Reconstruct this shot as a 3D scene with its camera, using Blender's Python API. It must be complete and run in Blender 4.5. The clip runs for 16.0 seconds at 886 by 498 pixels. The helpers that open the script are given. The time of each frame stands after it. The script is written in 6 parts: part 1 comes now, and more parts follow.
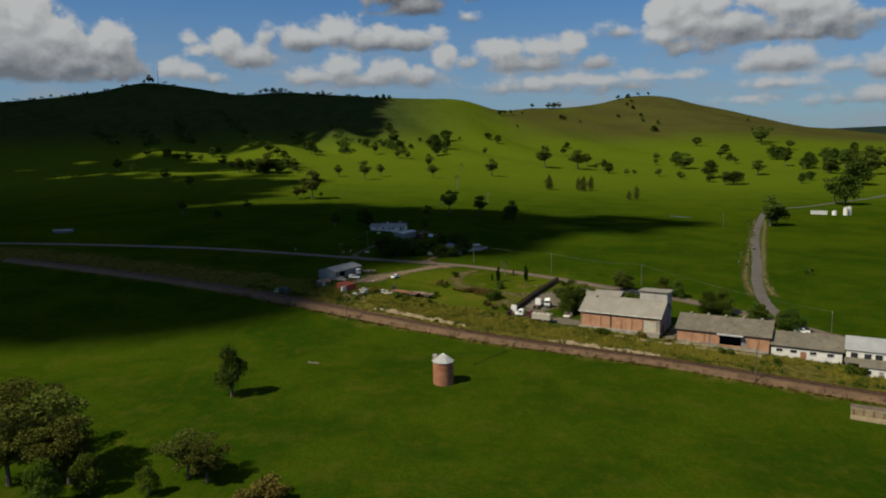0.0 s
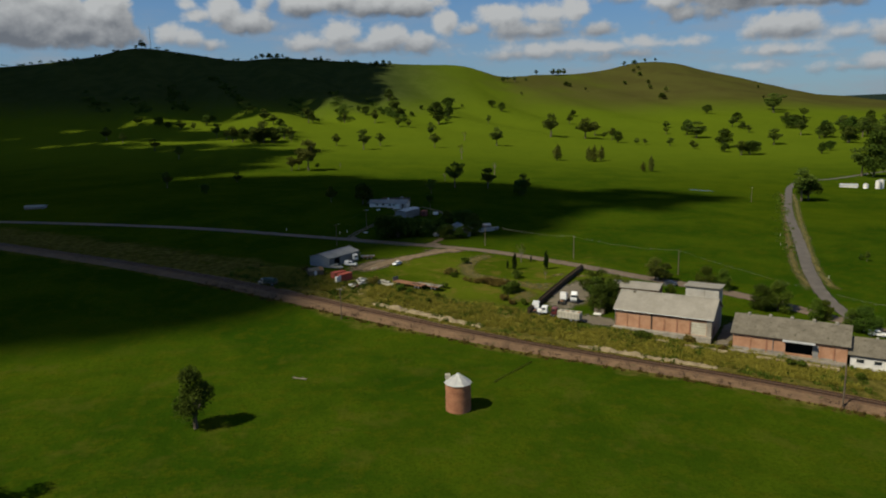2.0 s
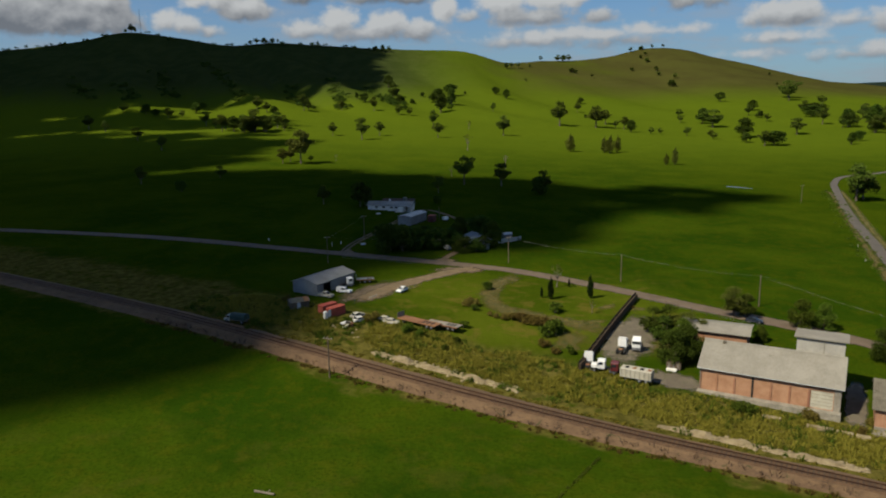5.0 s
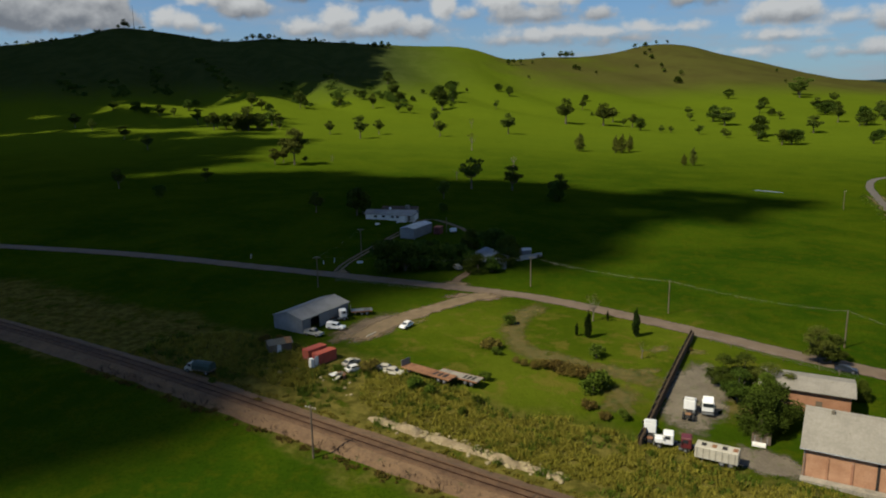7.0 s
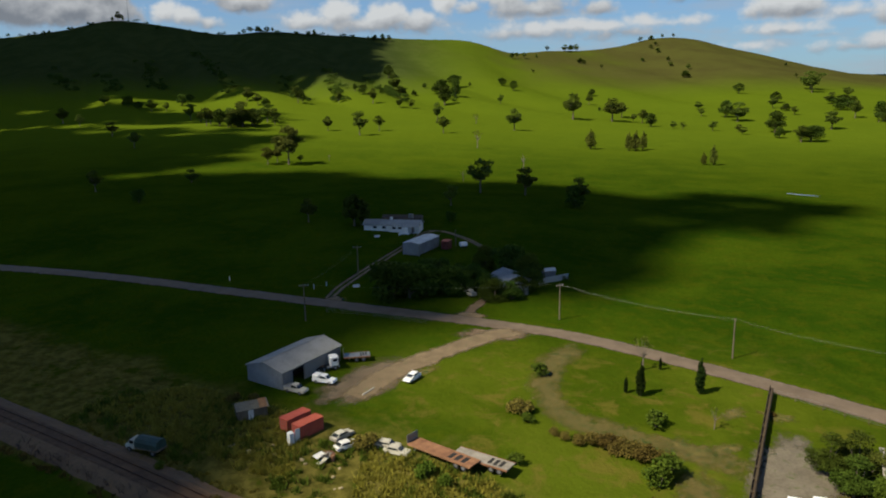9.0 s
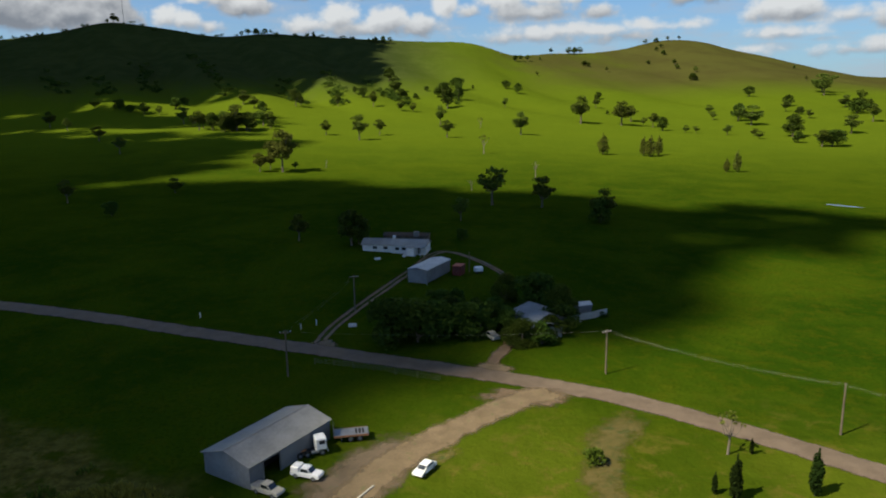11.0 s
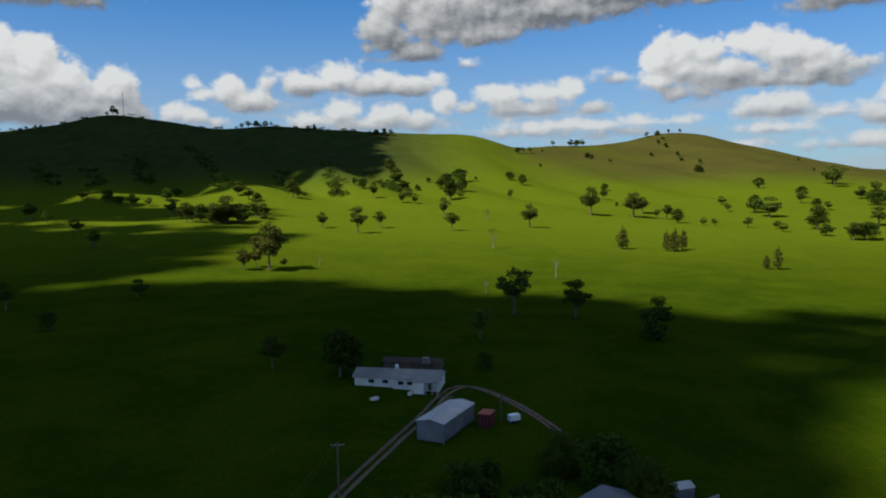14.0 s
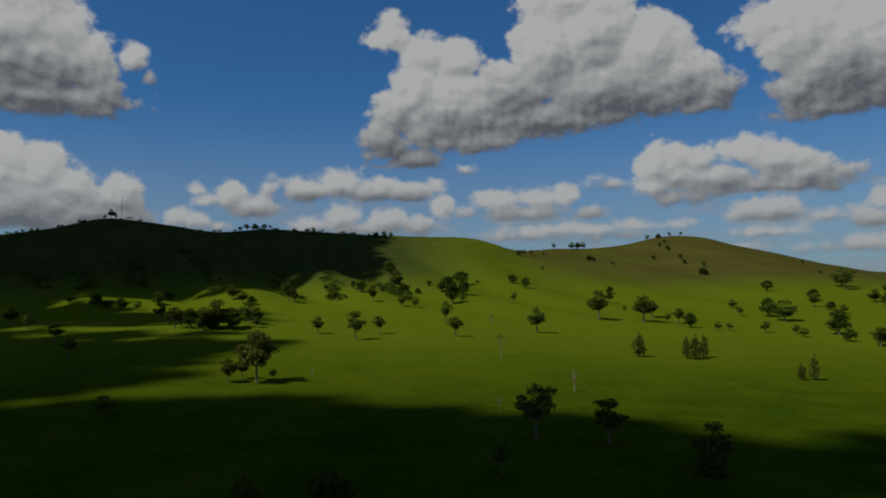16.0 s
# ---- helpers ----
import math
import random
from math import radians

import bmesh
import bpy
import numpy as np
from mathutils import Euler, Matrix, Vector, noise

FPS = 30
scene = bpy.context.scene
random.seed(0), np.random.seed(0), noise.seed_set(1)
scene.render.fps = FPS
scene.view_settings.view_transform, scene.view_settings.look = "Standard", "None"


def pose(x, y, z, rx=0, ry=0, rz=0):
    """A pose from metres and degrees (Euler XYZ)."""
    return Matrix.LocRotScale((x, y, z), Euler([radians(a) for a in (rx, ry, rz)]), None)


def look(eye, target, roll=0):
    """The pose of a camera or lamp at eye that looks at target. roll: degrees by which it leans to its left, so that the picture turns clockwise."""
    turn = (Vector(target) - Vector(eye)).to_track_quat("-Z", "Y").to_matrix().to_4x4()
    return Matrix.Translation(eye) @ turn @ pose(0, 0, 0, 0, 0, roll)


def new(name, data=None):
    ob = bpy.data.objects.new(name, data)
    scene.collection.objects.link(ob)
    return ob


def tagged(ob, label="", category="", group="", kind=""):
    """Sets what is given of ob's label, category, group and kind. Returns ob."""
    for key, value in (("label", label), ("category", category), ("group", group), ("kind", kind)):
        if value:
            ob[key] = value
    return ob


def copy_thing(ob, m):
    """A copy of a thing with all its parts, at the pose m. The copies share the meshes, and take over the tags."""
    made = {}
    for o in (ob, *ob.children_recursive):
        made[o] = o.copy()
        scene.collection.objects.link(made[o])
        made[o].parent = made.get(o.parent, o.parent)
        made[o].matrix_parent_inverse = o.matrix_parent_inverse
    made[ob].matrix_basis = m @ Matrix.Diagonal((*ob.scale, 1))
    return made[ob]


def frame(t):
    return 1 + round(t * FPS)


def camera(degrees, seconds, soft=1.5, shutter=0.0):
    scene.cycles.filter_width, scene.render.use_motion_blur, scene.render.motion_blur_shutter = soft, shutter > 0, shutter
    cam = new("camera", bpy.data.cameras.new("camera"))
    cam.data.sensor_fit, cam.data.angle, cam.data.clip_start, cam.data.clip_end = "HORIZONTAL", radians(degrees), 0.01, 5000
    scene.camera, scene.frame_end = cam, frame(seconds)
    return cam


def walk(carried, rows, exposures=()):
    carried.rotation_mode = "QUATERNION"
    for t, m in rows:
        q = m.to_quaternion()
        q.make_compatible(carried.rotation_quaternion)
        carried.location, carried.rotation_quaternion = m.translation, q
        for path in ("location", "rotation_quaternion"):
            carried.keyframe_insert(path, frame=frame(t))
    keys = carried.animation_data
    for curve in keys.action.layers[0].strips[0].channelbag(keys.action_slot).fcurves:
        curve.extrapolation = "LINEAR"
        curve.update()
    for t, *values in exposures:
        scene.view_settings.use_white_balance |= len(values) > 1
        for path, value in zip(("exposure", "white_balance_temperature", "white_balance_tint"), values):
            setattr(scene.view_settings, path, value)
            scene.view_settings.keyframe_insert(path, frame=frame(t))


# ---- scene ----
cam = camera(63.3, 16.0, soft=2.0)
PATH = [
    (0, (-1.20, -8.15, 55.31), (1.97, 90.79, 41.12), -1.07),
    (0.5, (-1.52, 0.14, 55.46), (1.57, 98.88, 39.96), -1.06),
    (1, (-2.02, 8.65, 55.44), (1.10, 107.23, 38.90), -1.06),
    (1.5, (-2.43, 17.19, 55.36), (0.69, 115.60, 37.84), -1.07),
    (2, (-2.76, 25.65, 55.43), (0.25, 123.88, 36.95), -1.07),
    (2.5, (-3.30, 34.06, 55.53), (-0.24, 132.15, 36.30), -1.03),
    (3, (-3.85, 42.50, 55.64), (-0.81, 140.52, 36.11), -0.99),
    (3.5, (-4.46, 50.79, 55.96), (-1.44, 148.74, 36.05), -1.00),
    (4, (-5.04, 59.03, 55.95), (-1.94, 156.94, 35.88), -0.96),
    (6.5, (-7.11, 102.60, 55.01), (-3.97, 200.47, 34.74), -1.03),
    (7, (-7.68, 111.11, 55.09), (-4.47, 208.94, 34.63), -0.99),
    (7.5, (-8.15, 119.29, 55.11), (-4.94, 217.09, 34.51), -0.96),
    (8, (-8.45, 127.31, 55.16), (-5.28, 225.07, 34.38), -0.94),
    (8.5, (-8.73, 135.19, 55.43), (-5.61, 232.91, 34.43), -0.98),
    (9, (-9.05, 143.43, 55.52), (-5.94, 241.11, 34.33), -0.97),
    (11.5, (-11.33, 185.00, 54.30), (-8.29, 282.88, 34.07), -0.99),
    (12, (-11.75, 193.92, 54.17), (-8.70, 292.16, 35.74), -0.98),
    (12.5, (-12.21, 202.60, 53.99), (-9.05, 301.23, 37.83), -0.97),
    (13, (-12.68, 211.05, 53.85), (-9.44, 310.06, 40.17), -0.92),
    (13.5, (-13.05, 219.84, 53.52), (-9.73, 319.17, 42.46), -0.96),
    (14, (-13.43, 228.10, 53.39), (-10.02, 327.70, 45.10), -0.97),
    (14.5, (-13.86, 235.92, 53.41), (-10.37, 335.71, 47.98), -0.94),
    (15, (-14.34, 244.21, 53.20), (-10.74, 344.12, 51.03), -0.97),
    (15.5, (-14.99, 251.93, 53.42), (-11.28, 351.85, 55.09), -1.01),
    (16, (-15.62, 259.03, 53.69), (-11.78, 358.78, 59.71), -1.02),
]
EXPOSURES = [(0.0, 0.2), (4.0, 0.38), (6.5, 0.46), (9.0, 0.74), (11.5, 0.95), (13.0, 1.0), (14.5, 0.68), (15.2, 0.35), (16.0, -0.05)]
walk(cam, [(t, look(eye, target, roll)) for t, eye, target, roll in PATH], EXPOSURES)

# ---- light: sun from the left and a little behind, cumulus sky ----
SUN_WAY = Vector((-0.78, -0.42, 1.0)).normalized()  # towards the sun
SUN_EL = math.asin(SUN_WAY.z)
SUN_AZ = math.atan2(SUN_WAY.x, SUN_WAY.y)
sun_data = bpy.data.lights.new("sun", "SUN")
sun_data.energy, sun_data.angle, sun_data.color = 5.0, radians(1.0), (1.0, 0.91, 0.69)
sun = new("sun", sun_data)
sun.matrix_world = look(SUN_WAY * 500, (0, 0, 0))


class Net:
    """A short way to write node trees."""

    def __init__(self, tree):
        self.tree = tree

    def node(self, kind):
        return self.tree.nodes.new(kind)

    def put(self, socket, value):
        if hasattr(value, "is_output"):
            self.tree.links.new(value, socket)
        else:
            socket.default_value = value

    def math(self, op, a, b=0.0, c=0.0, clamp=False):
        n = self.node("ShaderNodeMath")
        n.operation, n.use_clamp = op, clamp
        for s, v in zip(n.inputs, (a, b, c)):
            self.put(s, v)
        return n.outputs[0]

    def vec(self, op, a, b=(0, 0, 0), out=0):
        n = self.node("ShaderNodeVectorMath")
        n.operation = op
        self.put(n.inputs[0], a)
        self.put(n.inputs[1], b)
        return n.outputs[out]

    def ramp(self, a, lo, hi, t0=0.0, t1=1.0, smooth=True):
        n = self.node("ShaderNodeMapRange")
        n.interpolation_type = "SMOOTHSTEP" if smooth else "LINEAR"
        for s, v in zip(n.inputs, (a, lo, hi, t0, t1)):
            self.put(s, v)
        return n.outputs[0]

    def noise(self, vector, scale, detail=3.0, rough=0.55, out=0, distortion=0.0):
        n = self.node("ShaderNodeTexNoise")
        self.put(n.inputs["Vector"], vector)
        n.inputs["Scale"].default_value = scale
        n.inputs["Detail"].default_value = detail
        n.inputs["Roughness"].default_value = rough
        n.inputs["Distortion"].default_value = distortion
        return n.outputs[out]

    def mix(self, f, a, b):
        n = self.node("ShaderNodeMix")
        n.data_type = "RGBA"
        self.put(n.inputs[0], f)
        self.put(n.inputs[6], a if hasattr(a, "is_output") else (*a, 1))
        self.put(n.inputs[7], b if hasattr(b, "is_output") else (*b, 1))
        return n.outputs[2]


def cloud_density():
    """Cumulus banks over direction (azimuth, elevation in degrees): how deep it lies in a cloud, and how high within it."""
    g = bpy.data.node_groups.new("cloud_density", "ShaderNodeTree")
    g.interface.new_socket("P", in_out="INPUT", socket_type="NodeSocketVector")
    g.interface.new_socket("D", in_out="OUTPUT", socket_type="NodeSocketFloat")
    g.interface.new_socket("H", in_out="OUTPUT", socket_type="NodeSocketFloat")
    net = Net(g)
    p = net.node("NodeGroupInput").outputs[0]
    cells = net.node("ShaderNodeTexVoronoi")
    cells.feature, cells.voronoi_dimensions, cells.normalize = "SMOOTH_F1", "2D", True
    warp = net.vec("ADD", p, net.vec("MULTIPLY", net.vec("SUBTRACT", net.noise(p, 0.5, 3.0, 0.6, out=1), (0.5, 0.5, 0.5)), (1.6, 1.2, 0)))
    net.put(cells.inputs["Vector"], net.vec("MULTIPLY", warp, (1, 1.2, 1)))
    cells.inputs["Scale"].default_value, cells.inputs["Detail"].default_value, cells.inputs["Roughness"].default_value = 0.55, 2.6, 0.55
    cells.inputs["Smoothness"].default_value = 0.35
    billow = net.math("SUBTRACT", 0.34, cells.outputs["Distance"])
    curl = net.math("SUBTRACT", net.noise(net.vec("MULTIPLY", p, (1, 1.25, 1)), 0.5, 5.0, 0.54), 0.5)
    ragged = net.math("ADD", net.math("MULTIPLY", billow, 1.3), net.math("MULTIPLY", curl, 1.9))
    el = net.math("ADD", axis_of(net, p, 1), net.math("MULTIPLY", curl, 1.2))
    depth, level = None, None

    def bank(base, top, *puffs):
        nonlocal depth, level
        best, tall = None, max(q[3] for q in puffs)
        for a, e, w, h in puffs:
            d = net.vec("LENGTH", net.vec("DIVIDE", net.vec("SUBTRACT", p, (a, e, 0)), (w * 1.06, h * 1.06, 1)), out=1)
            d = net.math("MULTIPLY", net.math("SUBTRACT", 1.0, d), h)
            best = d if best is None else net.math("SMOOTH_MAX", best, d, 0.22)
        rough = min(1.05, 0.46 + 0.3 * tall)
        d = net.math("ADD", best, net.math("MULTIPLY", ragged, rough))
        d = net.math("SMOOTH_MIN", d, net.math("MULTIPLY", net.math("SUBTRACT", el, base), 1.2), 0.25)
        k = net.ramp(el, base, top, smooth=False)
        if depth is None:
            depth, level = d, k
        else:
            over = net.ramp(net.math("SUBTRACT", d, depth), -0.9, 0.9)
            level = net.math("ADD", net.math("MULTIPLY", level, net.math("SUBTRACT", 1.0, over)), net.math("MULTIPLY", k, over))
            depth = net.math("MAXIMUM", depth, d)

    bank(12.6, 23.3, (-29.8, 18.5, 5.65, 4.68), (-27.7, 17.0, 4.35, 3.40), (-25.2, 16.6, 3.13, 2.34), (-27.7, 14.2, 6.52, 1.53), (-23.5, 14.8, 1.74, 1.28))
    bank(15.5, 18.6, (-21.3, 17.2, 1.17, 1.15), (-20.2, 16.0, 0.48, 0.68))
    bank(4.7, 11.4, (-29.6, 8.9, 2.17, 2.55), (-27.1, 9.0, 2.17, 1.96), (-25.6, 7.9, 2.61, 1.79), (-22.1, 7.3, 2.00, 1.87), (-28.6, 6.6, 4.78, 2.12), (-24.4, 6.1, 4.35, 1.28))
    bank(5.7, 9.2, (-16.8, 8.0, 0.70, 0.38), (-14.3, 7.7, 1.30, 1.28), (-12.9, 6.9, 2.26, 0.94), (-11.2, 6.7, 1.04, 0.55), (-15.5, 7.4, 1.30, 0.51))
    bank(4.6, 6.8, (-18.3, 6.0, 0.87, 0.85), (-16.7, 5.7, 1.30, 0.72), (-15.3, 5.4, 1.04, 0.43))
    bank(7.1, 9.9, (-11.2, 8.4, 1.09, 0.77), (-8.6, 8.2, 2.52, 1.02), (-6.0, 8.7, 2.09, 1.19), (-3.3, 8.1, 2.61, 1.10), (-0.6, 8.1, 3.13, 1.02))
    bank(4.3, 7.2, (-5.9, 6.1, 1.83, 1.06), (-7.8, 5.5, 2.61, 0.60), (-2.0, 5.8, 1.83, 1.15), (0.3, 5.3, 1.83, 0.85), (-4.2, 5.2, 3.91, 0.60), (2.2, 6.9, 1.04, 1.15))
    bank(9.8, 21.8, (-1.6, 20.2, 1.39, 1.53), (-3.2, 19.7, 0.96, 0.51), (0.9, 18.5, 2.39, 1.70), (3.5, 18.1, 2.17, 1.70), (0.4, 15.9, 2.39, 2.34), (-1.4, 14.0, 2.17, 1.91), (-2.4, 12.1, 2.00, 1.70), (3.1, 14.6, 4.78, 2.98), (4.0, 12.0, 4.78, 1.10), (0.3, 10.5, 2.61, 1.10), (-2.2, 9.3, 2.00, 1.02))
    bank(11.8, 24.9, (7.7, 15.7, 3.91, 2.34), (11.0, 18.5, 3.26, 3.40), (14.3, 19.5, 3.70, 3.83), (12.4, 22.1, 3.91, 2.55), (15.7, 15.7, 4.78, 2.98), (9.9, 13.4, 6.52, 1.45))
    bank(12.9, 20.8, (18.8, 17.9, 3.26, 2.98), (20.8, 15.8, 2.87, 2.34), (23.5, 14.9, 1.83, 1.53), (22.6, 13.7, 2.17, 0.94), (17.0, 15.0, 5.65, 2.12))
    bank(11.6, 22.7, (27.3, 18.7, 2.83, 1.62), (29.8, 17.6, 3.48, 3.19), (32.2, 16.0, 4.78, 3.83), (35.3, 16.9, 3.91, 5.53), (29.3, 13.9, 2.52, 1.53), (31.7, 12.6, 3.91, 1.10))
    bank(6.6, 11.3, (18.9, 9.4, 1.57, 1.70), (20.3, 10.0, 1.65, 1.10), (22.0, 9.5, 1.48, 1.15), (22.6, 8.3, 4.78, 1.28), (25.7, 9.8, 2.26, 1.36), (27.3, 9.2, 2.61, 1.62), (29.5, 8.2, 2.87, 1.19), (31.3, 8.1, 2.17, 0.72), (26.4, 7.4, 6.09, 0.72))
    bank(6.1, 9.0, (18.4, 7.8, 1.65, 1.02), (20.5, 6.9, 2.44, 0.72))
    bank(4.5, 6.8, (25.6, 5.7, 1.65, 1.02), (27.2, 5.6, 2.00, 1.15), (25.1, 5.1, 1.39, 0.55))
    bank(4.2, 5.7, (30.4, 4.9, 1.22, 0.55), (31.6, 4.9, 0.70, 0.30))
    bank(3.4, 4.6, (26.1, 4.0, 2.87, 0.55), (28.8, 3.2, 1.91, 0.34))
    bank(5.2, 8.6, (6.6, 7.2, 2.00, 0.94), (10.0, 7.3, 2.44, 0.81), (12.0, 7.5, 1.13, 0.94), (8.8, 6.1, 4.52, 0.77), (13.7, 5.9, 1.57, 0.68), (4.3, 6.3, 1.22, 0.51))
    bank(3.7, 5.6, (11.0, 4.7, 4.78, 0.68), (14.5, 4.7, 2.09, 0.68), (7.4, 4.4, 3.48, 0.47), (18.3, 4.8, 2.44, 0.43), (20.4, 4.9, 1.22, 0.34), (16.2, 4.2, 3.48, 0.51))
    bank(7.6, 9.3, (15.5, 8.1, 1.83, 0.47), (14.5, 8.7, 0.70, 0.43))
    bank(9.2, 10.4, (4.0, 9.7, 0.87, 0.47))
    bank(3.7, 6.3, (33.1, 4.7, 1.48, 0.94), (33.8, 5.8, 0.87, 0.85))
    bank(2.2, 3.7, (32.6, 3.0, 2.00, 0.60), (34.6, 3.0, 2.17, 0.77), (30.9, 2.6, 2.17, 0.38), (24.7, 3.0, 1.74, 0.30))
    # scattered clouds where the banks above do not reach
    far = net.noise(net.vec("MULTIPLY", p, (0.6, 1.6, 1)), 0.055, 2.0, 0.5)
    wide = net.math("MAXIMUM", net.ramp(axis_of(net, p, 0), 38, 46), net.math("MAXIMUM", net.ramp(axis_of(net, p, 0), -34, -42), net.ramp(axis_of(net, p, 1), 25, 33)))
    other = net.math("ADD", net.math("MULTIPLY", net.math("SUBTRACT", far, 0.545), 14.0), ragged)
    other = net.math("ADD", other, net.math("MULTIPLY", net.math("SUBTRACT", wide, 1.0), 12.0))
    out = net.node("NodeGroupOutput")
    net.put(out.inputs[0], net.math("MAXIMUM", depth, other))
    net.put(out.inputs[1], net.math("MAXIMUM", level, net.math("MULTIPLY", wide, 0.12)))
    return g


def axis_of(net, p, axis):
    n = net.node("ShaderNodeSeparateXYZ")
    net.put(n.inputs[0], p)
    return n.outputs[axis]


def build_sky():
    world = bpy.data.worlds.new("sky")
    scene.world = world
    world.use_nodes = True
    tree = world.node_tree
    tree.nodes.clear()
    net = Net(tree)
    sky = net.node("ShaderNodeTexSky")
    sky.sky_type, sky.sun_disc, sky.sun_elevation, sky.sun_rotation = "NISHITA", False, SUN_EL, SUN_AZ
    sky.air_density, sky.dust_density, sky.ozone_density = 1.0, 0.25, 2.0
    way = net.node("ShaderNodeTexCoord").outputs["Generated"]
    az = net.math("MULTIPLY", net.math("ARCTAN2", axis_of(net, way, 0), axis_of(net, way, 1)), 57.2958)
    el = net.math("MULTIPLY", net.math("ARCSINE", axis_of(net, way, 2)), 57.2958)
    at = net.node("ShaderNodeCombineXYZ")
    net.put(at.inputs[0], az)
    net.put(at.inputs[1], el)
    group = cloud_density()
    here = net.node("ShaderNodeGroup")
    here.node_tree = group
    net.put(here.inputs[0], at.outputs[0])
    near = net.node("ShaderNodeGroup")
    near.node_tree = group
    net.put(near.inputs[0], net.vec("ADD", at.outputs[0], (-0.35, 0.5, 0)))
    cover = net.ramp(here.outputs[0], -0.12, 0.5)
    relief = net.math("MULTIPLY", net.math("SUBTRACT", here.outputs[0], near.outputs[0]), 0.42)
    thick = net.ramp(here.outputs[0], 0.3, 3.0, 0.0, 0.12)
    lift = net.math("SUBTRACT", net.ramp(here.outputs[1], -0.05, 0.66, 0.16, 0.96), thick)
    shade = net.math("ADD", lift, relief, clamp=True)
    haze = net.ramp(el, 12.0, 1.0)
    white = net.mix(shade, CLOUD_GREY, CLOUD_WHITE)
    white = net.mix(net.math("MULTIPLY", haze, 0.35), white, CLOUD_FAR)
    tint = net.node("ShaderNodeMix")
    tint.data_type, tint.blend_type = "RGBA", "MULTIPLY"
    tint.inputs[0].default_value = 1.0
    net.put(tint.inputs[6], sky.outputs[0])
    tint.inputs[7].default_value = SKY_TINT
    air = net.mix(net.math("MULTIPLY", net.ramp(el, 16.0, 0.0), 0.6), tint.outputs[2], CLOUD_FAR)
    veil = net.ramp(net.noise(net.vec("MULTIPLY", at.outputs[0], (0.5, 1.7, 1)), 0.32, 5.0, 0.6), 0.44, 0.68)
    air = net.mix(net.math("MULTIPLY", net.math("MULTIPLY", veil, net.ramp(el, 10.0, 4.0)), 0.6), air, CLOUD_FAR)
    colour = net.mix(cover, air, white)
    back = net.node("ShaderNodeBackground")
    net.put(back.inputs[0], colour)
    back.inputs[1].default_value = 0.032
    net.put(net.node("ShaderNodeOutputWorld").inputs[0], back.outputs[0])


CLOUD_GREY, CLOUD_WHITE, CLOUD_FAR = (2.7, 3.0, 3.5), (12.6, 12.9, 12.9), (7.0, 8.0, 9.2)
SKY_TINT = (0.58, 1.36, 2.1, 1)
build_sky()

# ---- materials ----
MATERIALS = {}


